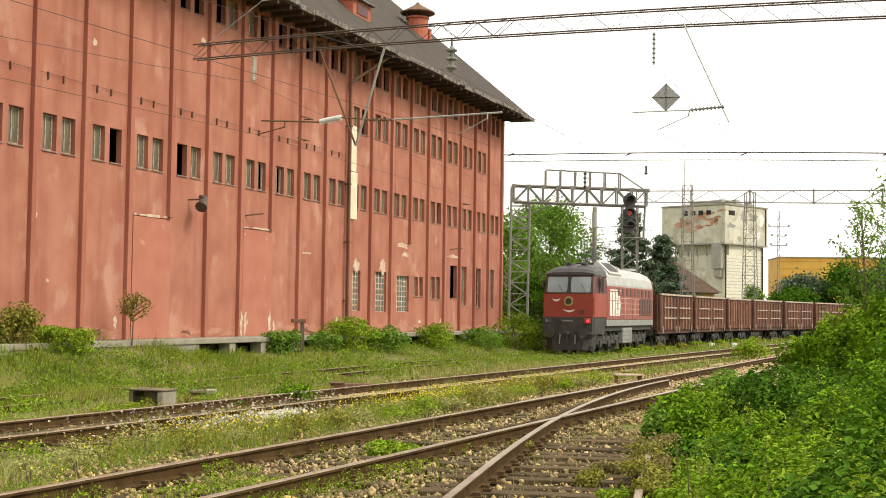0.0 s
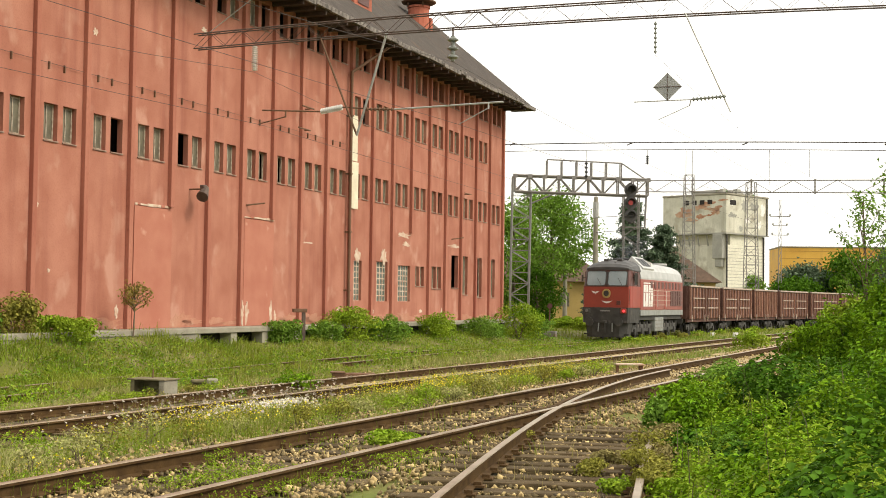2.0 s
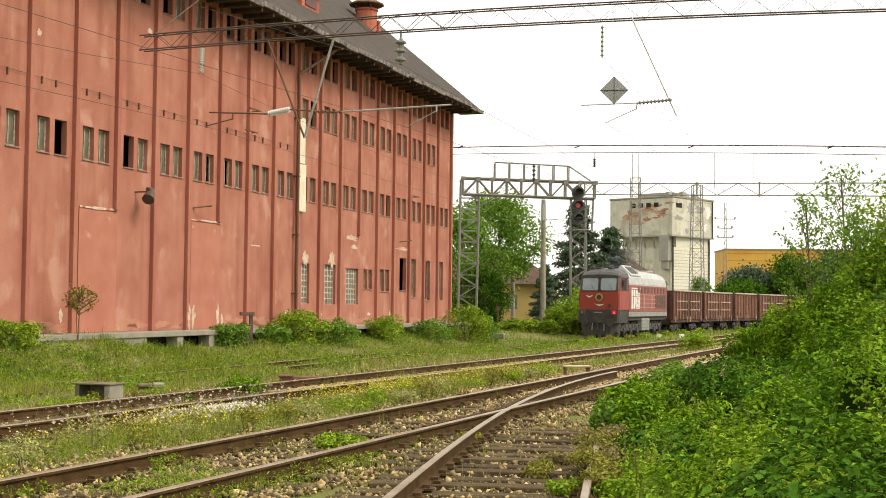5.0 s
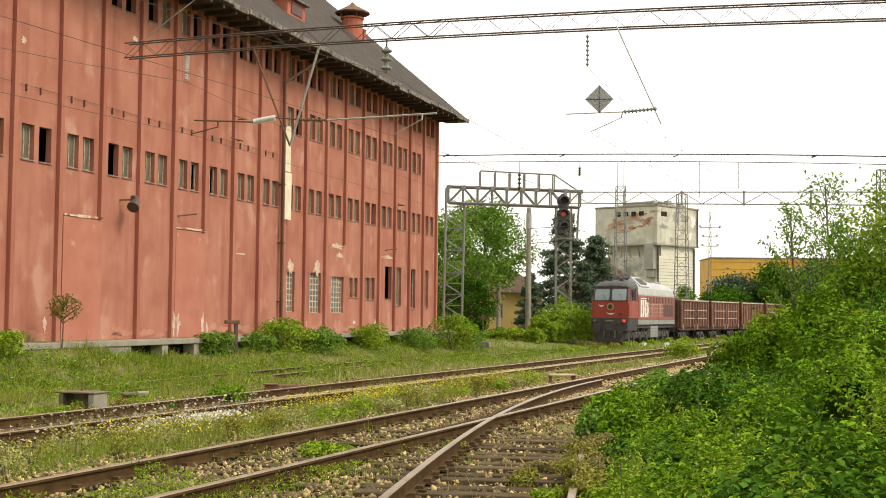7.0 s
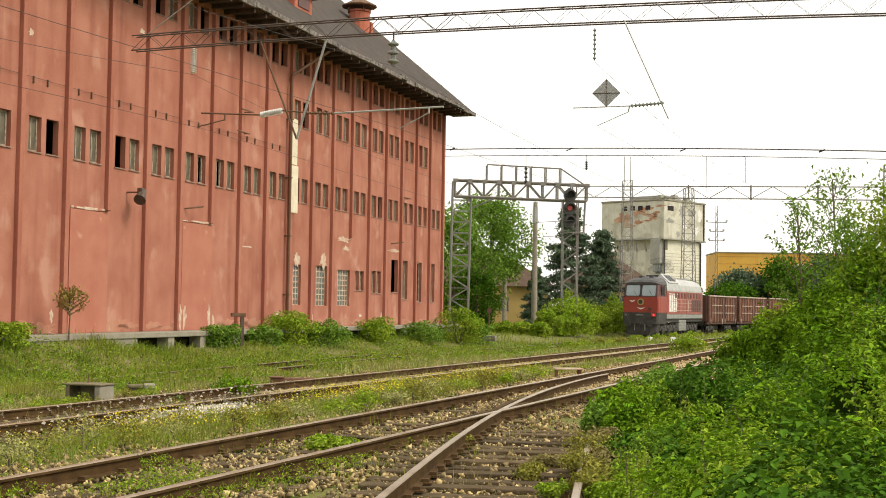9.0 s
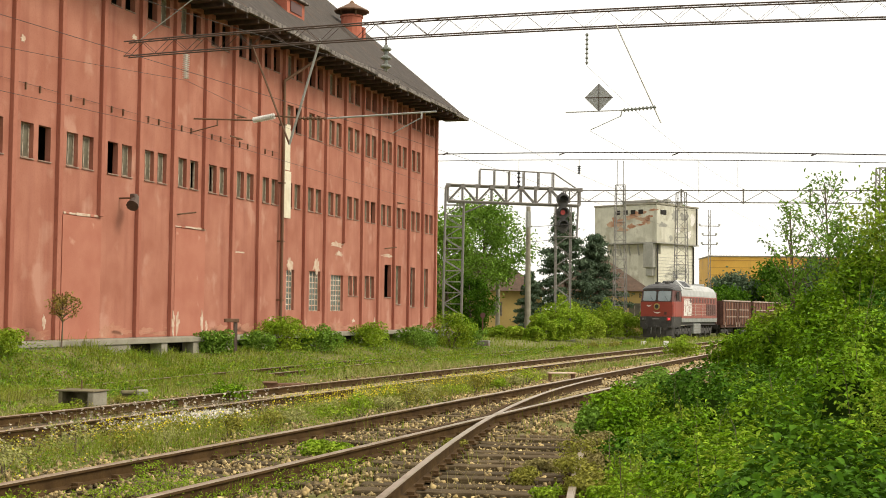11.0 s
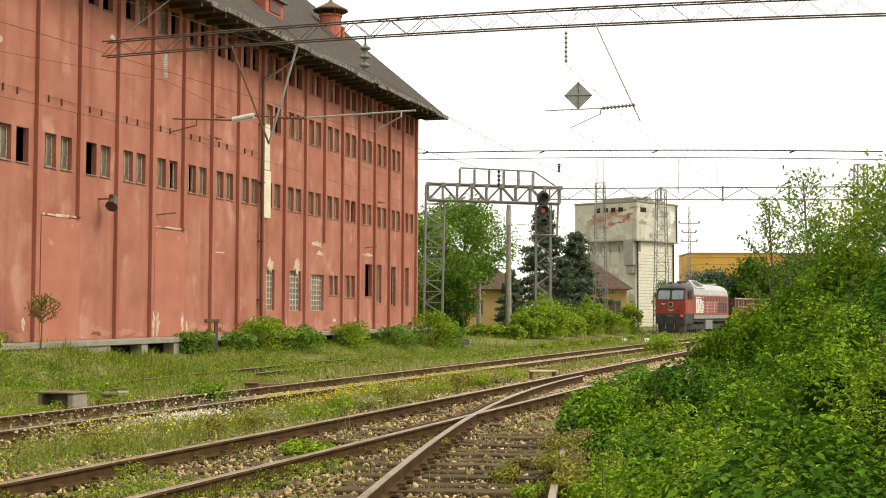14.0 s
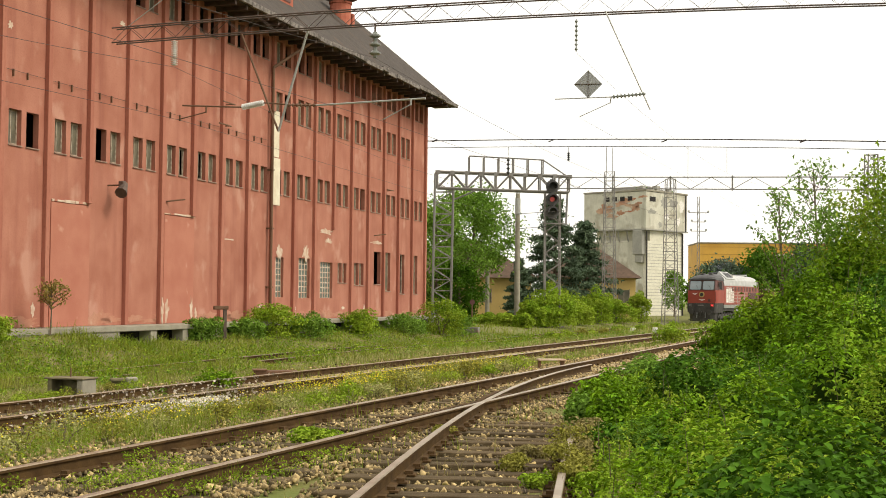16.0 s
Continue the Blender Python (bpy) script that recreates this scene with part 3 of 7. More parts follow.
    for s in (-3.5, -1.15, 1.05, 3.6, 6.6, 11.5, 17.0, 22.24, 27.0):
        part("pier", Shape().box(s - 0.2, s + 0.2, -1.0, -0.55, -0.35, 0.438, 0.015), CONCRETE, b)
    part("ledge_wall", Shape().box(S0, -3.72, -1.0, -0.75, -0.35, 0.438), CONCRETE, b)
    # near-black foundation stands in for the shade under the ledge
    part("foundation", Shape().box(S0, S1, -0.2, 0.4, -0.5, 0.438), HOLE_SHADE, b)
    # roof
    def slope(y):
        return EAVE_Z + (y + OVER) * PITCH

    a0, a1, ridge = S0 - 1.0, 32.25, DEPTH / 2
    t = 0.16
    part("roof", Shape().add([(a0, -OVER, slope(-OVER)), (a1, -OVER, slope(-OVER)), (a1, ridge, slope(ridge)), (a0, ridge, slope(ridge)),
                              (a0, -OVER, slope(-OVER) - t), (a1, -OVER, slope(-OVER) - t), (a1, ridge, slope(ridge) - t), (a0, ridge, slope(ridge) - t)],
                             [(0, 1, 2, 3), (7, 6, 5, 4), (0, 4, 5, 1), (1, 5, 6, 2), (0, 3, 7, 4)]), SLATE, b, "dark weathered roofing felt")
    part("roof", Shape().add([(a0, 2 * ridge + OVER, slope(-OVER)), (a1, 2 * ridge + OVER, slope(-OVER)), (a1, ridge + 0.003, slope(ridge)), (a0, ridge + 0.003, slope(ridge)),
                              (a0, 2 * ridge + OVER, slope(-OVER) - t), (a1, 2 * ridge + OVER, slope(-OVER) - t), (a1, ridge + 0.003, slope(ridge) - t), (a0, ridge + 0.003, slope(ridge) - t)],
                             [(3, 2, 1, 0), (4, 5, 6, 7), (0, 1, 5, 4), (1, 2, 6, 5), (0, 4, 7, 3)]), SLATE, b)
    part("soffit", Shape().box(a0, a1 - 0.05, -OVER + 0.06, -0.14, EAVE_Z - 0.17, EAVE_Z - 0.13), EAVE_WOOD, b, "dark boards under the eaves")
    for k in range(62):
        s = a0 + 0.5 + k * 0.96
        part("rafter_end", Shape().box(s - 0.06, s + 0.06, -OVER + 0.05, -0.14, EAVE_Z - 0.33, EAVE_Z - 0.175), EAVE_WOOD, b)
    r = random.Random(9)
    s = a0
    while s < a1 - 0.2:
        w = min(r.uniform(0.7, 1.6), a1 - s)
        d = r.uniform(-0.05, 0.05)
        part("eave_board", Shape().box(s, s + w - 0.01, -OVER - 0.06 - r.uniform(0, 0.04), -OVER + 0.04, EAVE_Z - 0.15 + d, EAVE_Z + 0.05 + d, 0.015), ROOF_EDGE, b)
        s += w
    # roof vents
    def at_roof(s, y):
        return Vector((s, y, slope(y)))

    v = thing("roof_vent", "", "")
    v.parent = b
    v.matrix_basis = Matrix.Translation(at_roof(26.3, 3.55))
    part("shaft", Shape().turned([(0.60, -0.9), (0.60, 0.72), (0.66, 0.75), (0.66, 0.85), (0.56, 0.87)], 14), BRICK_RED, v, "round brick-red vent shaft")
    part("cap", Shape().turned([(0.98, 1.06), (1.0, 1.12), (0.55, 1.36), (0.16, 1.58), (0.05, 1.72)], 12), RUST, v, "rusty conical cap")
    part("flashing", Shape().box(0.62, 0.95, -0.5, 0.5, -0.8, 0.35, 0.04), BRICK_RED, v)
    for x in (-0.6, 0.6):
        for y in (-0.5, 0.5):
            rod("post", (x * 0.85, y * 0.9, 0.8), (x * 0.85, y * 0.9, 1.1), 0.04, RUST, v)
    d = thing("dormer", "", "")
    d.parent = b
    d.matrix_basis = Matrix.Translation(at_roof(12.9, 0.9))
    part("cheek", Shape().box(-0.95, 0.95, -0.1, 1.5, -0.3, 0.62), BRICK_RED, d)
    part("dormer_roof", Shape().box(-1.1, 1.1, -0.3, 1.8, 0.625, 0.72, 0.02), ROOF_EDGE, d)
    part("shutter", Shape().box(-0.6, 0.6, -0.14, -0.104, 0.02, 0.5, 0.01), LOCO_DARK, d)
    c = thing("chimney", "", "")
    c.parent = b
    c.matrix_basis = Matrix.Translation(at_roof(25.6, 6.3))
    part("stack", Shape().box(-0.4, 0.4, -0.4, 0.4, -0.6, 2.2, 0.02), CONCRETE, c)
    # rainwater pipe with its swan neck
    dp = thing("downpipe", "", "")
    dp.parent = b
    rod("pipe", (9.75, -0.2, 0.65), (9.75, -0.2, 11.45), 0.065, RUST, dp, sides=8)
    rod("pipe_neck", (9.75, -0.2, 11.42), (11.6, -1.3, 12.9), 0.065, RUST, dp, sides=8)
    for z in (2.0, 4.5, 7.0, 9.5):
        part("pipe_clip", Shape().box(9.66, 9.84, -0.28, 0.0, z, z + 0.06), RUST, dp)
    part("pale_board", Shape().box(9.93, 10.46, -0.19, -0.152, 7.62, 9.60, 0.01), CREAM, b, "pale board fixed to the wall")
    part("pale_board", Shape().box(9.90, 10.56, -0.20, -0.152, 5.55, 7.58, 0.01), CREAM, b, "pale board fixed to the wall")
    for z0, z1, w in ((5.62, 7.5, 0.62), (7.6, 9.1, 0.40)):
        part("bare_patch", Shape().add([(10.225, y, z0) for y in (-0.012, 0.0)] + [(10.225 + w, y, z0 + 0.12) for y in (-0.012, 0.0)] + [(10.225 + w * 0.8, y, z1 - 0.3) for y in (-0.012, 0.0)] + [(10.225, y, z1) for y in (-0.012, 0.0)],
                                       [(0, 2, 4, 6), (7, 5, 3, 1), (0, 1, 3, 2), (2, 3, 5, 4), (4, 5, 7, 6), (6, 7, 1, 0)]), CREAM, b)
    # pegs and the wire along the wall
    for k in range(-7, 9):
        for q in (0.35, 1.05):
            s = -10.9 + BAY * k + q + 0.4
            part("wall_peg", Shape().box(s - 0.02, s + 0.02, -0.06, 0.0, 8.10, 8.32), RUST, b)
    rod("wall_wire", (S0, -0.05, 8.28), (9.6, -0.05, 8.28), 0.006, WIRE, b)
    # old lamp bracket and other ironwork
    lb = thing("lamp_bracket", "", "")
    lb.parent = b
    part("lamp_housing", Shape().tube((-2.35, -0.5, 5.36), (-2.75, -0.6, 5.02), 0.10, 10, 0.21).box(-2.62, -2.4, -0.6, -0.4, 5.25, 5.45, 0.04), GIRDER, lb, "dark rusty lamp shade")
    rod("bracket_arm", (-2.6, -0.5, 5.3), (-2.6, 0.0, 5.3), 0.03, RUST, lb)
    for s, z in ((1.25, 5.05), (22.6, 4.85)):
        rod("hook", (s, -0.02, z), (s + 0.5, -0.5, z + 0.1), 0.03, RUST, b)
    for s, z in ((4.9, 9.25), (4.6, 8.35), (23.6, 7.35)):
        rod("hook", (s, -0.35, z), (s + 1.0, -0.35, z), 0.03, RUST, b)
        rod("hook_stay", (s + 0.9, -0.35, z), (s + 0.9, 0.0, z), 0.025, RUST, b)
    return b


make_warehouse()


# ---------------------------------------------------------------- tracks
RAIL = [(-0.075, 0.0), (0.075, 0.0), (0.075, 0.012), (0.012, 0.028), (0.012, 0.108), (0.036, 0.118), (0.036, 0.140), (-0.036, 0.140), (-0.036, 0.118), (-0.012, 0.108), (-0.012, 0.028), (-0.075, 0.012)]
HEAD = [(-0.0355, 0.1405), (0.0355, 0.1405), (0.030, 0.150), (-0.030, 0.150)]
PLATE = Shape().box(-0.15, 0.15, -0.07, 0.07, 0.0, 0.018).box(-0.12, -0.05, -0.04, 0.04, 0.018, 0.048).box(0.05, 0.12, -0.04, 0.04, 0.018, 0.048).mesh("tie_plate", PLATE_RUST)
SLEEPERS = [Shape().box(-1.28, 1.28, -0.12, 0.12, -0.16, 0.0, 0.012).mesh("sleeper", SLEEPER),
            Shape().box(-1.31, 1.25, -0.125, 0.11, -0.16, -0.012, 0.02).mesh("sleeper", SLEEPER)]


def centre_line(fn, y0, y1, z, step=1.0):
    return [Vector((fn(y), y, z)) for y in np.arange(y0, y1 + 1e-6, step)]


def shifted(path, d):
    out = []
    for i, p in enumerate(path):
        t = (path[min(i + 1, len(path) - 1)] - path[max(i - 1, 0)]).normalized()
        out.append(p + t.cross(Vector((0, 0, 1))).normalized() * d)
    return out


def lay_track(name, label, path, spaced, reach, bright, rails=(-0.755, 0.755)):
    """Two rails on sleepers along a centre line whose height is the sleepers' top."""
    tr = thing(name, label, "railway track", kind="structure")
    for d in rails:
        r = part("rail", Shape().sweep(RAIL, shifted(path, d)), RAIL_SIDE, tr)
        part("rail_head", Shape().sweep(HEAD, shifted(path, d)), RAIL_TOP if bright else RAIL_TOP_RUSTY, r)
    rng = random.Random(len(path))
    dist, nxt = 0.0, 0.3
    for p, q in zip(path, path[1:]):
        step = (q - p).length
        while nxt < dist + step and nxt < reach:
            c = p.lerp(q, (nxt - dist) / step)
            a = math.atan2((q - p).y, (q - p).x) - math.pi / 2
            sl = new("sleeper", SLEEPERS[rng.random() < 0.5])
            sl.matrix_basis = Matrix.Translation(c) @ Matrix.Rotation(a + rng.uniform(-0.02, 0.02), 4, "Z")
            sl.parent = tr
            for d in rails:
                pl = new("tie_plate", PLATE)
                pl.matrix_basis = Matrix.Translation(c) @ Matrix.Rotation(a, 4, "Z") @ Matrix.Translation((d, 0, 0.001))
                pl.parent = tr
            nxt += spaced
        dist += step
    return tr


lay_track("track_main", "rusty rails on worn timber sleepers in pale ballast", centre_line(track_a, 4, 110, 0.0), 0.62, 62, True)
lay_track("track_middle", "rusty rails with bolted plates among grass and gravel", centre_line(track_c, 8, 110, -0.15), 0.62, 75, True)
lay_track("track_far", "overgrown rails beside the warehouse ledge", [Vector((x, y, rail_z(y) - 0.15)) for _, x, y in CURVE[::2]], 0.65, 85, False)

# the branch: its left rail, crossing and joining the main track
BRANCH = [(-1.12, 4.0), (-0.35, 8.3), (0.04, 10.4), (0.37, 12.14), (0.73, 14.05), (1.24, 16.60), (1.72, 18.8), (2.75, 22.7), (3.85, 26.0), (5.25, 29.7)]


def branch_path():
    pts = np.array(BRANCH)
    ys = np.arange(4.0, 29.71, 0.5)
    cf = np.polyfit(pts[:, 1], pts[:, 0], 4)
    return [Vector((np.polyval(cf, y), y, 0.002)) for y in ys]


LEFT = branch_path()
branch = thing("track_branch", "worn branch rails of a turnout joining the main track", "railway track", kind="structure")
for path in (LEFT, [p for p in shifted(LEFT, 1.51)][:42]):
    r = part("rail", Shape().sweep(RAIL, path), RAIL_SIDE, branch)
    part("rail_head", Shape().sweep(HEAD, path), RAIL_TOP, r)
rng_t = random.Random(3)
mid = shifted(LEFT, 0.755)
for i, (p, q) in enumerate(zip(mid, mid[1:])):
    if p.y > 17.5:
        break
    a = math.atan2((q - p).y, (q - p).x) - math.pi / 2
    sl = new("sleeper", SLEEPERS[i % 2])
    sl.matrix_basis = Matrix.Translation(p + Vector((0, 0, -0.008))) @ Matrix.Rotation(a + rng_t.uniform(-0.03, 0.03), 4, "Z")
    sl.parent = branch
    for d in (-0.755, 0.755):
        pl = new("tie_plate", PLATE)
        pl.matrix_basis = Matrix.Translation(p) @ Matrix.Rotation(a, 4, "Z") @ Matrix.Translation((d, 0, 0.001))
        pl.parent = branch
# check rail and wing rail at the crossing
for path in ([Vector((track_a(y) + 0.62 / math.cos(0.402), y, 0.002)) for y in np.arange(16.0, 20.6, 0.5)], [p for p in shifted(LEFT, -0.12) if 18.9 < p.y < 21.5]):
    part("check_rail", Shape().sweep(RAIL, path), RAIL_SIDE, branch)


# ---------------------------------------------------------------- ballast, grass, flowers
def ballast():
    rng = np.random.default_rng(5)
    pts = []
    def strip(fn, y0, y1, half, n, z):
        y = y0 + (y1 - y0) * rng.uniform(0, 1, n) ** 1.5
        x = fn(y) + rng.uniform(-half, half, n)
        pts.append(np.stack([x, y, np.full(n, z)], 1))
    strip(track_a, 8, 36, 1.5, 30000, -0.03)
    strip(lambda y: np.interp(y, [p.y for p in mid], [p.x for p in mid]), 8, 22, 1.5, 11000, -0.052)
    strip(track_a, 24, 70, 1.9, 10000, 0.0)
    strip(lambda y: track_a(y) - 1.95, 9, 40, 0.55, 7000, -0.06)
    strip(lambda y: track_a(y) + 1.95, 20, 45, 0.7, 4500, -0.04)
    strip(track_c, 17, 80, 1.3, 7000, -0.17)
    strip(lambda y: track_c(y) + 1.7, 19, 28, 0.7, 2500, -0.15)
    strip(lambda y: track_c(y) - 2.0, 24, 62, 1.1, 6000, -0.2)
    p = np.concatenate(pts)
    lumps = np.sin(p[:, 0] * 2.3 + 1.3 * np.sin(p[:, 1] * 1.1)) * np.sin(p[:, 1] * 1.7 + p[:, 0])
    p = p[(lumps > -0.45) | (np.random.default_rng(8).uniform(0, 1, len(p)) < 0.3)]
    stones("ballast", "loose pale limestone ballast stones", p, STONE, rng)
    heap = rng.normal(0, 1, (1900, 2)) * [0.55, 0.2]
    c, s = math.sin(radians(24.4)), math.cos(radians(24.4))
    hz = -0.14 + 0.10 * np.exp(-(heap[:, 1] / 0.2) ** 2)
    stones("stone_heap", "low heap of white limestone chips", np.stack([-2.85 + heap[:, 0] * c + heap[:, 1] * s, 20.7 + heap[:, 0] * s - heap[:, 1] * c, hz], 1), PALE_STONE, rng)


def stones(name, label, p, material, rng):
    """Broken stones, each a lopsided tilted lump."""
    n = len(p)
    p[:, 2] += rng.uniform(-0.01, 0.03, n)
    size = 0.011 + 0.034 * rng.uniform(0, 1, n) ** 2.1
    base = np.array([[1, 0, 0], [-1, 0, 0], [0, 1, 0], [0, -1, 0], [0, 0, 0.8], [0, 0, -0.8]])
    v = (base[None] * rng.uniform(0.6, 1.25, (n, 6, 1)) + rng.uniform(-0.3, 0.3, (n, 6, 3))) * size[:, None, None]
    q = unit(rng.normal(size=(n, 4)))
    w, x, y, z = q.T
    rot = np.stack([1 - 2 * (y * y + z * z), 2 * (x * y - z * w), 2 * (x * z + y * w), 2 * (x * y + z * w), 1 - 2 * (x * x + z * z), 2 * (y * z - x * w), 2 * (x * z - y * w), 2 * (y * z + x * w), 1 - 2 * (x * x + y * y)], 1).reshape(n, 3, 3)
    v = np.einsum("nij,nkj->nki", rot, v) + p[:, None]
    k = np.arange(n)[:, None] * 6
    f = np.concatenate([k + t for t in ([0, 2, 4], [2, 1, 4], [1, 3, 4], [3, 0, 4], [2, 0, 5], [1, 2, 5], [3, 1, 5], [0, 3, 5])])
    tagged(cloud(name, v.reshape(-1, 3), f, material), label, "gravel", kind="stuff")


ballast()


def track_beds():
    for name, fn, y0, y1, half, z in (("track_bed", track_a, 3, 110, 1.5, -0.085), ("track_bed", track_c, 10, 110, 1.35, -0.19), ("gravel_shoulder", lambda y: track_a(y) - 0.1, 24, 80, 2.5, -0.032), ("gravel_shoulder", lambda y: track_c(y) - 0.2, 26, 80, 2.0, -0.180)):
        sh = Shape()
        ys = np.arange(y0, y1, 0.8)
        rng = random.Random(int(half * 10))
        for y in ys:
            for e in (-1, -0.6, 0, 0.6, 1):
                sh.v.append((fn(y) + e * (half + rng.uniform(-0.25, 0.25)), y, z + (0.035 if abs(e) < 0.9 else -0.06) + rng.uniform(-0.01, 0.01)))
        n = len(ys)
        sh.f = [(i * 5 + j, i * 5 + j + 1, i * 5 + j + 6, i * 5 + j + 5) for i in range(n - 1) for j in range(4)]
        tagged(part(name, sh, BED if name == "track_bed" else GRAVEL, None), "trodden earth and gravel between the sleepers" if name == "track_bed" else "pale tan gravel beside the rails", "track bed", kind="structure")


track_beds()


def fits(w, x, y, rng):
    """How thickly grass grows at a place: thin on the beds, patchy elsewhere."""
    d_c = np.abs(x - track_c(y)) * 0.91
    d_b = np.abs(x - np.interp(y, [p.y for p in mid], [p.x for p in mid])) + 10 * (y > 20)
    patch = 0.5 + 0.5 * np.sin(x * 1.9 + np.sin(y * 0.9) * 2) * np.sin(y * 1.3 + x * 0.7)
    wide = 0.5 + 0.5 * np.sin(x * 0.55 + 1.9 * np.sin(y * 0.31)) * np.sin(y * 0.47 - 0.6 * x + 1.0)
    k = np.clip(0.10 + 1.1 * patch * (0.35 + wide), 0, 1)
    # bare gravel shoulders along the rails
    k = np.where((np.abs(w) > 1.3) & (np.abs(w) < 2.0 + 0.5 * wide), k * 0.22, k)
    k = np.where((w > 4.4) & (w < 7.0) & (y > 24), k * (0.25 + 0.5 * (wide > 0.5)), k)
    k = np.where(np.abs(w) < 1.35, np.where(y < 13.5, 0.6, 0.12) * (patch > 0.5), k)
    k = np.where((np.abs(w) < 2.5) & (y > 24), k * 0.14, k)
    k = np.where(d_c < 1.0, 0.28 * patch, k)
    k = np.where(d_b < 1.2, 0.10 * (patch > 0.5), k)
    return rng.uniform(0, 1, len(x)) < k


def meadow():
    rng = np.random.default_rng(11)

    def field(name, label, n, y0, y1, w0, w1, h, width, material, power=1.4, lean=0.45):
        y = y0 + (y1 - y0) * rng.uniform(0, 1, n) ** power
        w = rng.uniform(w0, w1, n)
        x = track_a(y) - w / math.cos(radians(23.05))
        ok = fits(w, x, y, rng)
        x, y = x[ok], y[ok]
        at = np.stack([x, y, ground_z(x, y) - 0.01 + 0.04 * (np.abs(across(x, y)) < 1.6)], 1)
        tuft = np.sin(x * 2.6 + 1.7 * np.sin(y * 1.5)) * np.sin(y * 2.2 - x * 0.9)
        tall = h * (0.5 + 0.35 * np.sin(x * 0.8 + 1.7 * np.sin(y * 0.5)) + 0.75 * np.clip(tuft, 0, 1) ** 2)
        tagged(blades(name, at, np.maximum(tall, h * 0.3), width, material, rng, lean), label, "grass", kind="stuff")

    field("grass", "fresh green grass between the tracks", 95000, 8.5, 34, 1.2, 9.0, 0.17, 0.0045, GRASS, 1.4, 0.8)
    field("dry_grass", "short yellowing grass between the tracks", 48000, 8.5, 45, 1.2, 10.0, 0.16, 0.0045, SEED_GRASS, 1.4, 0.9)
    field("grass", "fresh green grass between the tracks", 45000, 26, 75, 0.8, 13.0, 0.26, 0.008, GRASS)
    field("grass", "tall green grass on the bank below the warehouse", 76000, 24, 78, 10.5, 19.0, 0.30, 0.011, GRASS, 1.4, 1.3)
    field("grass", "tall grass on the bank below the warehouse", 38000, 20, 43, 13.0, 22.0, 0.34, 0.012, GRASS, 1.4, 0.9)
    field("grass", "green grass along the far tracks", 30000, 70, 125, -10, 30, 0.40, 0.02, GRASS, 1.0)
    field("dry_grass", "pale dry grass along the far tracks", 40000, 38, 100, -3, 12, 0.24, 0.011, SEED_GRASS, 1.2, 1.2)
    field("dry_grass", "pale dry grass on the bank", 30000, 22, 60, 7.5, 18, 0.24, 0.009, SEED_GRASS, 1.3, 1.3)
    field("dry_grass", "straw-coloured dry grass stalks", 34000, 9, 45, 1.0, 12.0, 0.32, 0.0035, GRASS_DRY)
    field("dry_grass", "dry brown weeds in the branch track", 9000, 10, 19, -4.6, -1.4, 0.22, 0.004, GRASS_DRY)
    field("grass", "weeds growing through the main track", 30000, 8.5, 40, -2.0, 1.8, 0.20, 0.004, GRASS)

    field("grass", "tall wispy grass between the tracks", 30000, 9, 34, 1.7, 3.7, 0.36, 0.0032, GRASS, 1.3, 1.5)
    field("dry_grass", "wispy seeding grass between the tracks", 40000, 9, 34, 1.7, 3.7, 0.40, 0.003, SEED_GRASS, 1.3, 1.6)

    def weeds(label, n, y0, y1, w0, w1, h, size, material, power=1.3):
        y = y0 + (y1 - y0) * rng.uniform(0, 1, n) ** power
        w = rng.uniform(w0, w1, n)
        x = track_a(y) - w / math.cos(radians(23.05))
        tuft = np.sin(x * 1.3 + 2.1 * np.sin(y * 0.7)) * np.sin(y * 1.1 + 0.8 * x) + 0.5 * np.sin(x * 3.3 - y * 2.2)
        ok = fits(w, x, y, rng) & (tuft > -0.35)
        x, y, tuft = x[ok], y[ok], tuft[ok]
        on_bed = 0.07 * (np.abs(across(x, y)) < 1.6)
        at = np.stack([x, y, ground_z(x, y) + on_bed + h * (0.35 + 0.5 * np.clip(tuft, 0, 1)) * rng.uniform(0.05, 1, len(x))], 1)
        tagged(leaves("weeds", at, size, material, rng, up=0.5, slim=0.4), label, "weeds", kind="stuff")

    weeds("broad-leaved green weeds on the bank", 34000, 24, 78, 9.5, 19.3, 0.40, 0.10, LEAF_TREE)
    weeds("light green weeds on the bank", 56000, 22, 70, 9.5, 19.0, 0.44, 0.09, LEAF_LIGHT)
    weeds("low green weeds between the tracks", 36000, 9, 40, 1.4, 9.5, 0.20, 0.05, LEAF_LIGHT)
    weeds("low green weeds between the tracks", 20000, 9, 34, 1.3, 5.0, 0.16, 0.045, LEAF_TREE)
    weeds("low green weeds along the far tracks", 20000, 40, 95, -4, 10.0, 0.24, 0.11, LEAF_TREE)

    weeds("small green weeds between the main rails", 26000, 8.5, 15, -1.2, 1.6, 0.20, 0.032, LEAF_LIGHT)
    weeds("loose leafy plants between the tracks", 60000, 9, 33, 1.7, 3.7, 0.46, 0.036, LEAF_LIGHT)
    weeds("yellowing plants between the tracks", 46000, 9, 33, 1.7, 3.7, 0.50, 0.030, OLIVE)

    def spots(name, label, n, y0, y1, w0, w1, z0, z1, size, material, clumps, middles=()):
        cy = rng.uniform(y0, y1, clumps)
        cw = rng.uniform(w0, w1, clumps)
        if middles:
            cy = np.array([m[1] for m in middles])
            cw = across(np.array([m[0] for m in middles]), cy)
            clumps = len(middles)
            cw = np.clip(cw - 0.9, 1.5, 2.6)
        pick = rng.integers(0, clumps, n)
        y = cy[pick] + rng.normal(0, 0.5, n)
        w = cw[pick] + rng.normal(0, 0.28, n)
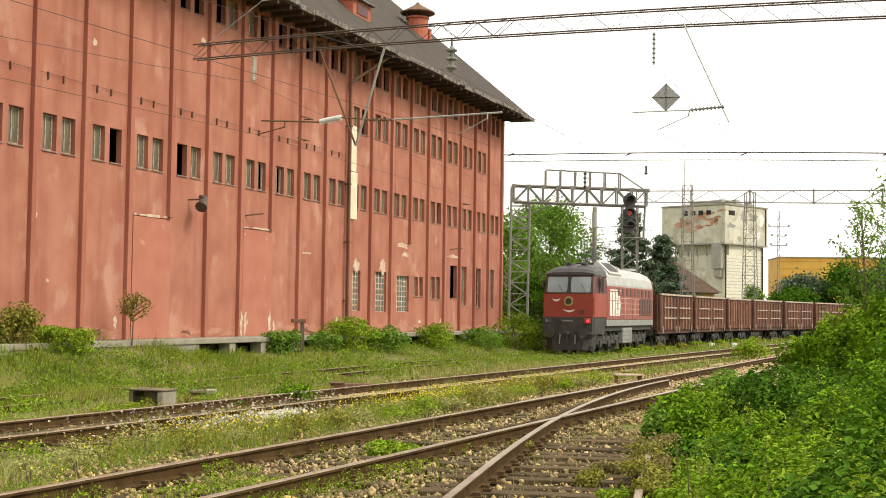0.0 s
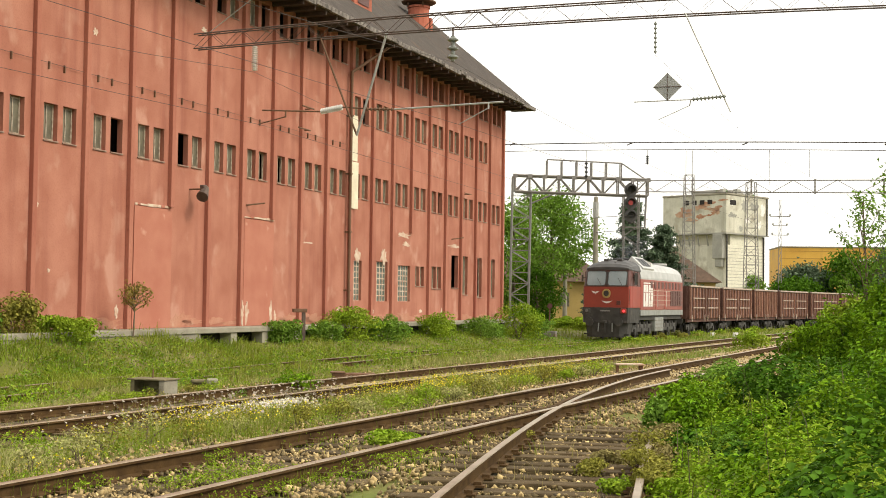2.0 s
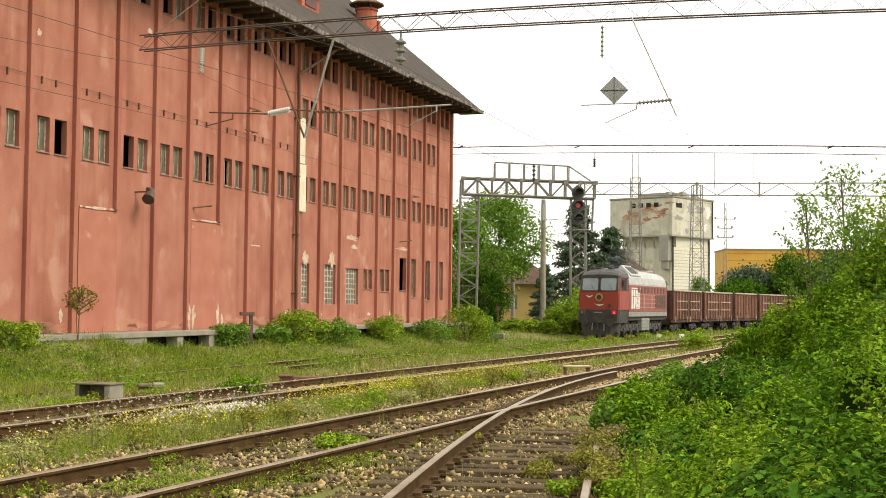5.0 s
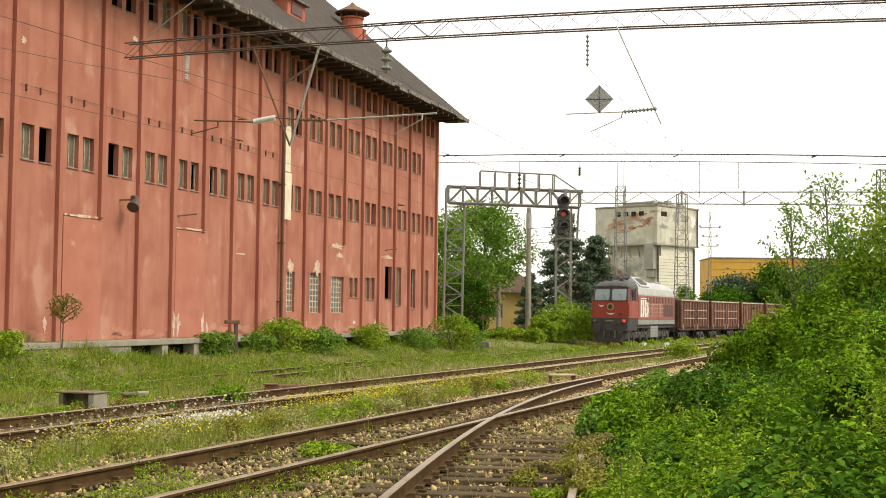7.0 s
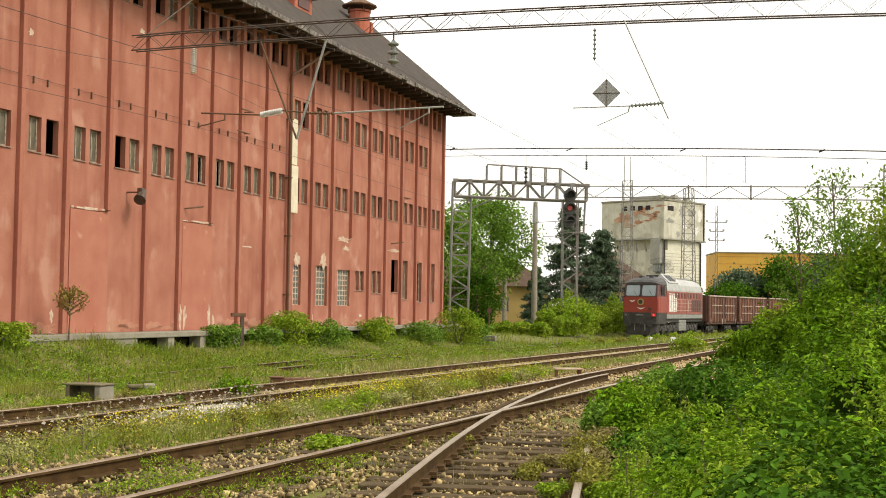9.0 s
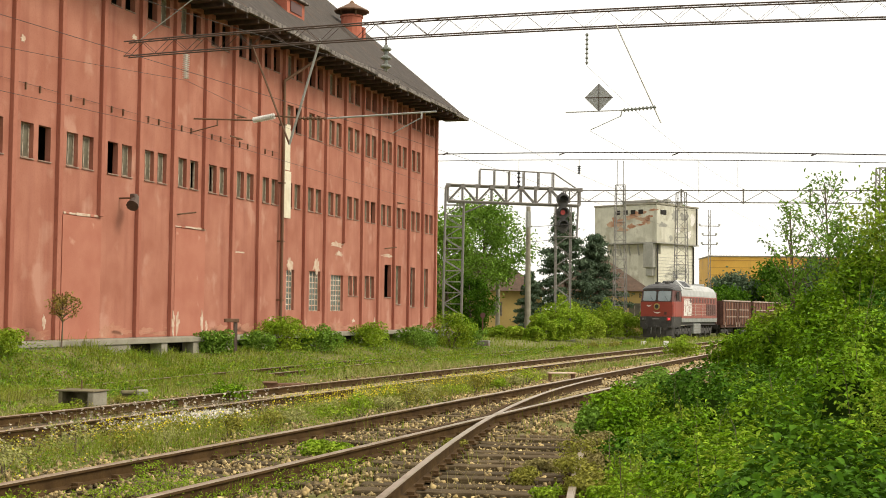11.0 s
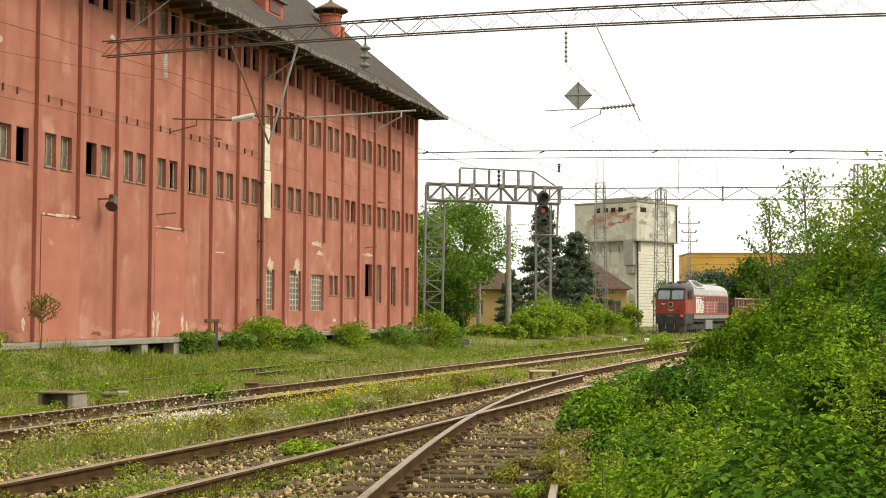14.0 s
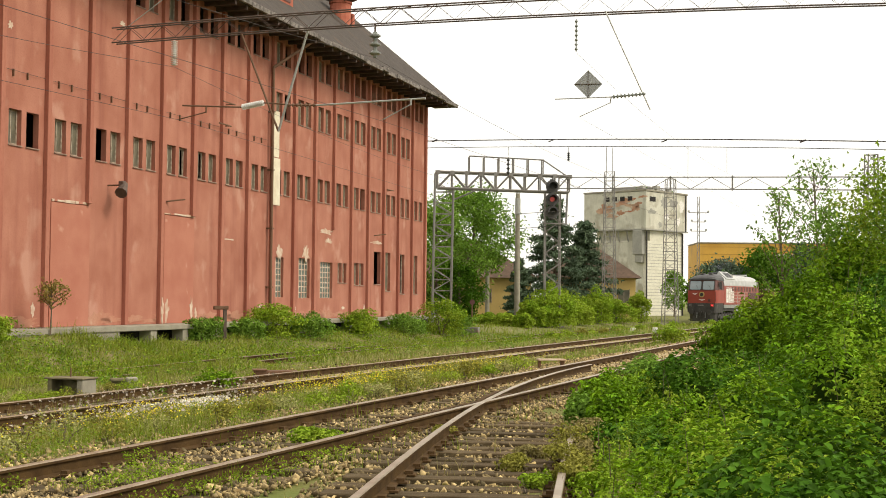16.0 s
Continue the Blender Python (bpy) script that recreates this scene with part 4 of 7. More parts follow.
        x = track_a(y) - w / math.cos(radians(23.05))
        at = np.stack([x, y, ground_z(x, y) + rng.uniform(z0, z1, n)], 1)
        tagged(leaves(name, at, size, material, rng, up=0.8, slim=0.9), label, "flowers", kind="stuff")
        stems = blades(name.replace("flowers", "flower_stems"), at * [1, 1, 0] + np.stack([0 * x, 0 * x, ground_z(x, y)], 1), np.maximum(at[:, 2] - ground_z(x, y), 0.05) * 0.9, 0.0022, GRASS, rng, 0.5)
        tagged(stems, "thin green stems of wild flowers", "flowers", kind="stuff")

    spots("yellow_flowers", "yellow wild flowers between the tracks", 2300, 12, 33, 2, 3.6, 0.24, 0.46, 0.022, YELLOW_FLOWER, 9,
          ((-4.1, 16.1), (-2.0, 20.8), (-1.5, 21.8), (-1.2, 22.6), (-0.7, 23.8), (0.0, 25.6), (0.9, 27.4), (-3.4, 15.8), (1.9, 29.6)))
    spots("yellow_flowers", "yellow wild flowers near the main track", 90, 9.5, 14, 1.4, 2.6, 0.12, 0.28, 0.024, YELLOW_FLOWER, 10, ((-3.0, 11.5), (-2.3, 12.8), (-3.6, 11.3), (-1.6, 11.3)))
    spots("yellow_flowers", "sparse yellow wild flowers between the tracks", 420, 12, 33, 1.6, 2.8, 0.26, 0.46, 0.020, YELLOW_FLOWER, 60)
    spots("pale_flowers", "pale seeding flower heads beside the rails", 430, 14.2, 18.0, 1.9, 2.7, 0.34, 0.62, 0.042, WHITE_FLOWER, 12)


meadow()


# ---------------------------------------------------------------- bushes and trees
def bush(name, label, x, y, r, h, n, size, material, seed, group="", squash=1.0, stems=5, loose=0.0):
    """Stems and a crown of many small leaves in uneven clumps."""
    rng = np.random.default_rng(seed)
    g = float(ground_z(np.array(x), np.array(y)))
    b = thing(name, label, "bush", Matrix.Translation((x, y, g)), group)
    sh = Shape()
    lobes = 10 if h < 1.3 else 20
    ang, rad = rng.uniform(0, 6.28, lobes), np.sqrt(rng.uniform(0, 1, lobes)) * r * 0.72
    top = h * (1 - 0.5 * (rad / r) ** 2) * rng.uniform(0.72, 1.0, lobes)
    cen = np.stack([rad * np.cos(ang), rad * np.sin(ang) * squash, top - h * 0.18], 1)
    for c in cen[:max(stems, 3)]:
        k = Vector((c[0] * 0.35, c[1] * 0.35, float(c[2]) * 0.5))
        sh.tube((c[0] * 0.1, c[1] * 0.1, -0.05), k, 0.012 * h + 0.006, 6, 0.008 * h + 0.004)
        sh.tube(k, tuple(c), 0.008 * h + 0.004, 5, 0.003)
    part("stem", sh, BARK, b)
    pick = rng.integers(0, lobes, n)
    d = unit(rng.normal(size=(n, 3)))
    q = rng.uniform(0.35, 1.0, n)[:, None] ** 0.4
    lr = (r * (0.42 if lobes < 15 else 0.30)) * rng.uniform(0.6, 1.3, lobes)
    lz = (h * (0.24 if lobes < 15 else 0.15)) * rng.uniform(0.6, 1.3, lobes)
    at = cen[pick] + d * q * np.stack([lr[pick], lr[pick] * squash, lz[pick]], 1)
    low = rng.uniform(0, 1, n) < 0.35 * (1 - loose)
    at[low, 2] = at[low, 2] * rng.uniform(0.05, 0.8, low.sum())
    at[:, 2] = np.abs(at[:, 2])
    oval_leaves("foliage", at, d * 0.7 + [0, 0, 0.6], size, material, rng, b, 0.55)
    return b


def tree(name, label, x, y, h, r, n, size, material, seed, trunk=0.12, clear=0.25, conic=False, squash=1.0):
    """A tapered trunk, limbs and a ragged crown of leaf clumps."""
    rng = np.random.default_rng(seed)
    g = float(ground_z(np.array(x), np.array(y)))
    b = thing(name, label, "tree", Matrix.Translation((x, y, g)))
    part("trunk", Shape().tube((0, 0, -0.1), (0.02 * h, 0, h * 0.5), trunk, 8, trunk * 0.6).tube((0.02 * h, 0, h * 0.5), (0, 0.01 * h, h * 0.95), trunk * 0.6, 7, 0.015), BARK, b)
    limbs = Shape()
    ends = []
    count = 46 if conic else 26
    for i in range(count):
        t = clear + (1 - clear) * (i + rng.uniform(0, 1)) / count
        reach = r * ((1.05 - t) / (1.05 - clear) if conic else math.sqrt(max(0.05, 1 - ((t - clear - 0.32 * (1 - clear)) / (0.72 * (1 - clear))) ** 2)))
        a = i * 2.4 + rng.uniform(-0.5, 0.5)
        reach *= rng.uniform(0.6, 1.12)
        e = Vector((math.cos(a) * reach, math.sin(a) * reach * squash, h * t + (-0.12 * reach if conic else 0.28 * reach)))
        s = Vector((0, 0, h * max(0.1, t - (0.0 if conic else 0.12))))
        if conic:
            limbs.tube(s, e, trunk * 0.3 * (1.1 - t) + 0.008, 5, 0.006)
        else:
            part("limb", Shape().tube(s, e, trunk * 0.3 * (1.1 - t) + 0.008, 5, 0.006), BARK, b)
        ends += [(s.lerp(e, k), k) for k in ((0.35, 0.55, 0.75, 0.92, 1.05) if conic else (0.55, 0.8, 1.0))]
    if conic:
        part("branchwork", limbs, BARK, b)
    cen = np.array([tuple(p) for p, _ in ends])
    pick = rng.integers(0, len(cen), n)
    spread = r * (0.07 if conic else 0.14)
    at = cen[pick] + rng.normal(size=(n, 3)) * [spread, spread * squash, spread * (0.45 if conic else 0.75)]
    leaves("crown", at, size, material, rng, b, up=0.3 if not conic else -0.2, slim=0.45 if not conic else 0.3)
    return b


def thicket():
    """The bramble bank beside the branch track: leaves over mounded growth, with stems."""
    rng = np.random.default_rng(21)
    b = thing("bramble_thicket", "dense green bramble and nettle thicket beside the rails", "bushes", kind="stuff")

    mounds = [(rng.uniform(1, 11), rng.uniform(5.5, 28), rng.uniform(0.6, 1.5), rng.uniform(0.30, 0.85)) for _ in range(70)]

    def crest(x, y):
        edge = np.interp(y, [4, 8, 10.5, 13, 16, 19, 24, 30, 40], [0.4, 1.5, 2.1, 2.45, 2.85, 4.3, 7.0, 10.0, 14.8])
        d = x - edge
        base = np.interp(d, [-0.3, 0, 0.5, 1.2, 2.5, 4.5, 8], [0, 0.12, 0.38, 0.62, 0.95, 1.35, 1.7])
        lump = 0.18 * np.sin(x * 2.1 + 1.2 * np.sin(y * 1.3)) * np.sin(y * 1.6 + 0.6 * x) + 0.10 * np.sin(x * 4.7 + y * 3.1)
        rise = np.zeros_like(x)
        for mx, my, mr, mh in mounds:
            rise = np.maximum(rise, mh * np.sqrt(np.clip(1 - ((x - mx) ** 2 + (y - my) ** 2) / mr ** 2, 0, 1)))
        return d, np.maximum(base * (0.72 + lump) + rise * np.clip((d - 0.2) * 0.5, 0, 1), 0)

    def room(x, y, d):
        return (d > -0.1) & (x < 0.46 * y + 1.8) & (x * x + y * y > 5.5 ** 2)

    # single plants: domes of leaves with dark hollows between and below them
    count = 9000
    y = 4.2 + 30 * rng.uniform(0, 1, count) ** 1.25
    x = rng.uniform(0.0, 12.5, count)
    d, top = crest(x, y)
    ok = room(x, y, d)
    x, y, d, top = x[ok], y[ok], d[ok], top[ok]
    spot, pr = [], []
    for q in range(len(x)):
        r = (0.26 + 0.60 * rng.uniform() ** 1.5) * (0.8 + 0.022 * y[q]) * min(1, 0.45 + 0.5 * max(d[q], 0))
        if spot and (np.hypot(x[spot] - x[q], y[spot] - y[q]) < (0.92 if y[q] < 11 else 0.82) * (r + np.array(pr))).any():
            continue
        spot.append(q)
        pr.append(r)
    spot, pr = np.array(spot), np.array(pr)
    plants = len(spot)
    px, py = x[spot], y[spot]
    base = ground_z(px, py) + top[spot] * rng.uniform(0.45, 1.1, plants) - pr * 0.55
    tone = np.sin(px * 0.9 + 1.6 * np.sin(py * 0.5)) + rng.normal(0, 0.6, plants) + np.interp(py, [6, 9, 11, 16, 24], [-0.45, -0.1, 0.25, 0.35, 0.5])
    kinds = ((LEAF_NEAR, 0.049, (tone > -0.45) & (tone < 0.6), 0.60), (LEAF_TREE, 0.045, (tone >= 0.6) & (tone < 1.1), 0.5), (LEAF_LIGHT, 0.043, tone >= 1.1, 0.42), (LEAF_DARK, 0.056, tone <= -0.45, 0.72))
    for m, size, sel, slim in kinds:
        who = np.repeat(np.flatnonzero(sel), (120 + 5000 * pr[sel] ** 2 / (0.75 + py[sel] * 0.022) ** 2).astype(int))
        rr = pr[who]
        dirs = rng.normal(size=(len(who), 3))
        dirs[:, 2] = np.abs(dirs[:, 2]) * 1.25 + 0.05
        dirs = unit(dirs)
        # sprays: leaves gather round a few shoots of each plant
        spray = 0.22 * np.sin(4 * dirs[:, 0] + who) * np.sin(5 * dirs[:, 1] + 2.3 * who) + 0.14 * np.sin(9 * dirs[:, 0] - who) * np.sin(8 * dirs[:, 1] + who)
        shell = (np.maximum(0.74 + 0.26 * rng.uniform(0, 1, len(who)) ** 0.6 + spray * 0.8, 0.55) * rr)[:, None] * dirs * [1.1, 1.1, 1.2]
        at = np.stack([px[who], py[who], base[who]], 1) + shell
        tagged(oval_leaves("foliage", at, dirs * 0.75 + [0, 0, 0.75], size * (0.75 + py[who] * 0.022), m, rng, b, slim), kind="stuff")
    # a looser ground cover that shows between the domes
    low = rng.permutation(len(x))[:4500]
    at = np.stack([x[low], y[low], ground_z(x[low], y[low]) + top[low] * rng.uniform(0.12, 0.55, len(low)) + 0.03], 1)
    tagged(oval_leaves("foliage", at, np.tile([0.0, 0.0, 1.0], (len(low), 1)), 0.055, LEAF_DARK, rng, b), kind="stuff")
    # leafless hearts added inside the plants, coloured dark for the shade in the gaps
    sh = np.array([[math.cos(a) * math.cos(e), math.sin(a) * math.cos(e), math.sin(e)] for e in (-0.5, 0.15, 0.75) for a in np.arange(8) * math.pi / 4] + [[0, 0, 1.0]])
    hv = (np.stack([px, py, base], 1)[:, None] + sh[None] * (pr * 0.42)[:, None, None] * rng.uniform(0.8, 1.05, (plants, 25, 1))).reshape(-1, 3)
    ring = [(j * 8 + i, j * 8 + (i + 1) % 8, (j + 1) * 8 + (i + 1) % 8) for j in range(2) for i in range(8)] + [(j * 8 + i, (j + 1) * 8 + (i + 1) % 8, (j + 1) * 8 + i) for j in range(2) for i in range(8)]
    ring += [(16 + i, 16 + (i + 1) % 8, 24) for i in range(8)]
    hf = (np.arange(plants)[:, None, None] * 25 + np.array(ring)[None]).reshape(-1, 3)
    tagged(cloud("undergrowth", hv, hf, SHADED_LITTER, b), "tangled undergrowth, its dark colour holding the thicket's shade", kind="stuff")
    # upright leafy shoots and a few bare canes
    shoots = 800
    pick = rng.choice(np.flatnonzero(tone > -0.2), shoots)
    off = rng.normal(0, 0.42, (shoots, 2)) * pr[pick][:, None]
    tall = rng.uniform(0.12, 0.38, shoots) * (0.6 + pr[pick])
    k = rng.uniform(0.0, 1.0, (shoots, 14))
    a = rng.uniform(0, 6.28, (shoots, 14))
    out = (0.02 + 0.085 * (1 - k)) * (0.7 + tall[:, None])
    foot = np.stack([px[pick] + off[:, 0], py[pick] + off[:, 1], base[pick] + pr[pick] * 0.80], 1)
    shoot = foot[:, None] + np.stack([np.cos(a) * out, np.sin(a) * out, k * tall[:, None]], -1)
    face = np.stack([np.cos(a) * 0.5, np.sin(a) * 0.5, np.ones_like(a)], -1)
    tagged(oval_leaves("shoots", shoot.reshape(-1, 3), face.reshape(-1, 3), 0.040, LEAF_LIGHT, rng, b, 0.45), kind="stuff")
    ob = blades("stems", foot[:260], tall[:260] * 1.8, 0.004, BARK, rng, 0.5)
    ob.parent = b
    # litter sheet below, coloured dark for the shade under the leaves
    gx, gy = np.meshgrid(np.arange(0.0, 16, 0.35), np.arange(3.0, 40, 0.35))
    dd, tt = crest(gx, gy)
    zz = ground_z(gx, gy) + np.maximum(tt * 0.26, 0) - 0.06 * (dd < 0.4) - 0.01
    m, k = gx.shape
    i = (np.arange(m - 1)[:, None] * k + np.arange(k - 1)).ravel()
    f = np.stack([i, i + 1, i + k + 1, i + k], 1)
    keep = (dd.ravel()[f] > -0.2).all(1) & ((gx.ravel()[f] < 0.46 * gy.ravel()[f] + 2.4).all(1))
    tagged(cloud("undergrowth", np.stack([gx, gy, zz], -1).reshape(-1, 3), f[keep], SHADED_LITTER, b), "tangled undergrowth, its dark colour holding the thicket's shade")


thicket()

for i, (x, y, r, h, m) in enumerate(((2.75, 15.6, 0.42, 0.48, LEAF_TREE), (3.05, 16.3, 0.55, 0.66, LEAF_NEAR), (3.5, 16.9, 0.6, 0.74, LEAF_LIGHT), (2.95, 15.2, 0.5, 0.52, LEAF_NEAR), (3.9, 17.8, 0.6, 0.8, LEAF_TREE))):
    bush("bush", "low leafy bush growing over the branch rails", x, y, r, h * 1.25, 2600, 0.062, m, 200 + i, loose=0.25)
for i, (x, y, r, h, m, lab) in enumerate(((2.15, 13.2, 0.30, 0.34, GRASS_DRY, "dry brownish"), (2.0, 11.9, 0.28, 0.28, OLIVE, "yellowish"), (1.85, 11.2, 0.24, 0.26, OLIVE, "yellowish"), (1.5, 12.6, 0.22, 0.22, OLIVE, "yellowish"), (1.95, 12.6, 0.3, 0.34, OLIVE, "yellowish"),
                                          (1.55, 11.4, 0.2, 0.16, LEAF_LIGHT, "low green"), (2.3, 14.0, 0.34, 0.40, OLIVE, "yellowish"), (1.9, 10.6, 0.22, 0.24, LEAF_LIGHT, "low green"), (1.75, 13.6, 0.2, 0.2, GRASS_DRY, "dry brownish"), (0.95, 15.6, 0.2, 0.2, OLIVE, "yellowish"))):
    bush("weed", lab + " weed beside the branch rail", x, y, r, h, 800, 0.038, m, 220 + i, loose=0.4)
bush("weed", "dry brownish weed beside the branch rail", 2.45, 14.4, 0.40, 0.42, 800, 0.05, GRASS_DRY, 23)
bush("bush", "rounded dark green bush beside the tracks", 7.3, 25.0, 0.9, 1.6, 8000, 0.075, LEAF_NEAR, 2)
bush("bush", "dark green bush beside the tracks", 7.7, 24.0, 1.1, 1.8, 9000, 0.075, LEAF_NEAR, 3)
bush("bush", "tall leafy bush with dry twigs", 9.0, 27.2, 1.1, 2.5, 6500, 0.095, LEAF_LIGHT, 4, loose=0.3)
bush("bush", "tall leafy bush beside the tracks", 8.3, 22.0, 1.4, 2.8, 10000, 0.085, LEAF_NEAR, 5, loose=0.2)
bush("bush", "tall mid-green bush beside the tracks", 9.0, 23.6, 1.2, 2.9, 8000, 0.085, LEAF_TREE, 17, loose=0.25)
bush("bush", "tall leafy bush beside the tracks", 8.4, 19.0, 1.5, 2.5, 9000, 0.08, LEAF_DARK, 6)
bush("bush", "tall leafy bush beside the tracks", 10.6, 24.5, 1.8, 3.0, 10000, 0.095, LEAF_TREE, 7)
tree("sapling", "thin young tree with sparse light leaves", 9.9, 28.0, 4.75, 0.8, 1100, 0.10, LEAF_TREE, 8, 0.045, 0.3)
tree("sapling", "thin young tree with sparse light leaves", 8.98, 27.6, 4.1, 0.6, 1000, 0.10, LEAF_TREE, 108, 0.04, 0.25)
tree("sapling", "thin young tree with sparse light leaves", 11.2, 26.5, 3.9, 1.0, 1600, 0.095, LEAF_LIGHT, 9, 0.045, 0.25)
tree("young_tree", "young green tree among bushes", 9.6, 22.3, 3.8, 1.5, 10000, 0.095, LEAF_LIGHT, 10, 0.06, 0.15)
tree("young_tree", "young green tree among bushes", 10.4, 20.5, 3.7, 1.6, 11000, 0.092, LEAF_TREE, 12, 0.06, 0.15)
tree("young_tree", "young green tree among bushes", 9.7, 25.3, 3.3, 1.2, 7000, 0.092, LEAF_TREE, 13, 0.05, 0.15)
for i, (x, y, r, h, m) in enumerate(((-5.2, 22.25, 0.36, 0.40, LEAF_YELLOW), (-4.95, 22.2, 0.3, 0.34, OLIVE), (-4.55, 25.1, 0.34, 0.34, LEAF_YELLOW), (-4.85, 25.15, 0.3, 0.30, OLIVE), (-5.7, 22.4, 0.45, 0.3, LEAF_YELLOW), (-3.9, 23.6, 0.4, 0.24, LEAF_TREE), (-5.4, 24.2, 0.5, 0.26, LEAF_YELLOW))):
    bush("weed", "low yellowish tuft beside an old concrete stump", x, y, r, h, 700, 0.04, m, 240 + i, "tufts by the duct", loose=0.2)
bush("weed", "small bushy weed between the rails", 12.0, 50.0, 0.75, 0.8, 1800, 0.085, LEAF_LIGHT, 14, loose=0.4)
# leafy clumps that give the strip between the tracks its uneven height
strip_rng = random.Random(77)
for i in range(38):
    y = 10.5 + 20 * (i + strip_rng.random()) / 38
    w = strip_rng.uniform(1.75, 3.3)
    kind = strip_rng.choice((("yellowing", OLIVE), ("fresh green", LEAF_LIGHT), ("lime", LEAF_YELLOW), ("straw-coloured", SEED_GRASS)))
    bush("weed", kind[0] + " leafy weed between the tracks", track_a(y) - w / math.cos(radians(23.05)), y, strip_rng.uniform(0.22, 0.48), strip_rng.uniform(0.24, 0.50), 420, 0.026 + 0.0008 * y, kind[1], 300 + i, "weeds between the tracks", loose=0.5)
# weeds at the foot of the train's track
for i in range(20):
    c = on_curve(2.0 + i * 3.1 + strip_rng.random() * 1.5)
    kind = strip_rng.choice((("yellowing", OLIVE), ("fresh green", LEAF_LIGHT), ("lime", LEAF_YELLOW)))
    off = strip_rng.uniform(2.0, 2.9)
    bush("weed", kind[0] + " weed beside the far track", c[0] + off * 0.9, c[1] - off * 0.42, strip_rng.uniform(0.35, 0.8), strip_rng.uniform(0.3, 0.75), 420, 0.10, kind[1], 360 + i, "weeds beside the far track", loose=0.4)
bush("weed", "small green weed in the main track", -0.62, 14.9, 0.34, 0.24, 1100, 0.045, LEAF_LIGHT, 15)
bush("weed", "dry leafy weed beside the rails", -2.95, 25.6, 0.5, 0.45, 900, 0.06, LEAF_NEAR, 16)
for i, (x, y, r, h, m) in enumerate(((-3.7, 52.6, 1.5, 1.5, LEAF_LIGHT), (-2.5, 54.2, 1.1, 1.1, LEAF_TREE), (-5.9, 47.3, 0.9, 1.0, LEAF_TREE), (-0.2, 60.2, 1.3, 1.2, LEAF_LIGHT), (1.9, 65.3, 1.1, 1.2, LEAF_TREE),
                                     (4.0, 69.0, 1.5, 2.2, LEAF_LIGHT), (5.2, 71.2, 1.2, 1.5, LEAF_TREE), (-11.5, 34.6, 0.9, 1.4, OLIVE), (-12.3, 33.2, 1.0, 1.3, LEAF_TREE), (-10.6, 35.9, 1.1, 0.8, LEAF_LIGHT), (-4.6, 50.2, 0.9, 0.9, LEAF_TREE))):
    bush("bush", "green bush at the foot of the warehouse", x, y, r, h, int(2600 * r), 0.10, m, 30 + i, "bushes along the warehouse", loose=0.2)
tree("sapling", "reddish small sapling growing at the wall", -9.35, 38.8, 1.55, 0.5, 420, 0.11, mat("reddish_leaves", (0.24, 0.22, 0.045), (0.30, 0.20, 0.06), 3.0, 0.6, 0.0, island=0.3, leaf=0.3, spec=0.12), 50, 0.03, 0.6)
for i, (x, y, r, h) in enumerate(((11.0, 91.0, 1.0, 1.0), (13.4, 95.0, 1.2, 2.6), (10.0, 92.5, 1.2, 1.0), (12.0, 93.4, 1.5, 2.7), (14.2, 97, 2.4, 3.3), (17.0, 103, 2.3, 3.2), (19.6, 108, 2.2, 3.2), (22.2, 113, 2.0, 3.0), (25.0, 117, 1.8, 3.4), (9.5, 99, 1.6, 1.3), (15.2, 106, 1.6, 3.6), (20.8, 116, 2.4, 3.0))):
    bush("bush", "light green shrub beside the curving track", x, y, r * (0.8, 1.0, 0.65)[i % 3], h * (1.0, 0.72, 1.12, 0.85)[i % 4], 4200, 0.17, (LEAF_LIGHT, LEAF_LIGHT, LEAF_YELLOW)[i % 3], 60 + i, "shrubs beside the curve", loose=0.3)
tree("broadleaf_tree", "broad green tree behind the signal gantry", 9.0, 110, 10.8, 4.3, 8500, 0.34, LEAF_TREE, 80, 0.25, 0.42)
tree("broadleaf_tree", "broad green tree behind the signal gantry", 5.5, 104, 9.4, 3.6, 7500, 0.32, LEAF_TREE, 81, 0.22, 0.10)
tree("broadleaf_tree", "low green tree behind the signal gantry", 7.2, 101, 4.6, 1.9, 4500, 0.26, LEAF_DARK, 82, 0.12, 0.05)
tree("fir_tree", "dark green fir tree", 17.3, 119, 11.4, 4.6, 16000, 0.36, NEEDLES, 83, 0.22, 0.05, True)
tree("fir_tree", "dark green fir tree", 20.6, 121, 9.3, 4.0, 12000, 0.38, NEEDLES, 84, 0.22, 0.05, True)
tree("fir_tree", "dark bluish fir tree", 13.9, 117, 5.6, 2.0, 7000, 0.34, NEEDLES, 85, 0.15, 0.02, True)
for i, (x, y, h, r) in enumerate(((52.0, 185, 7.0, 4.5), (57.5, 182, 8.5, 5.0), (63, 180, 9.0, 5.0), (49.0, 178, 5.2, 3.4), (69, 178, 9.5, 5.0), (44.5, 165, 4.2, 3.0), (75, 176, 9, 5))):
    tree("broadleaf_tree", "distant dark green tree", x, y, h, r, 6000, 0.55, LEAF_DARK if i % 2 else NEEDLES, 90 + i, 0.2, 0.05)
tree("shrub", "small shrub in front of the tower", 36.2, 150, 5.2, 1.4, 1600, 0.34, LEAF_TREE, 99, 0.1, 0.2)
bush("far_woods", "distant hedge of trees behind the station", -30, 150, 14, 7, 9000, 0.6, LEAF_DARK, 101)
bush("far_woods", "distant hedge of trees behind the station", 95, 190, 20, 8, 12000, 0.7, LEAF_DARK, 102)


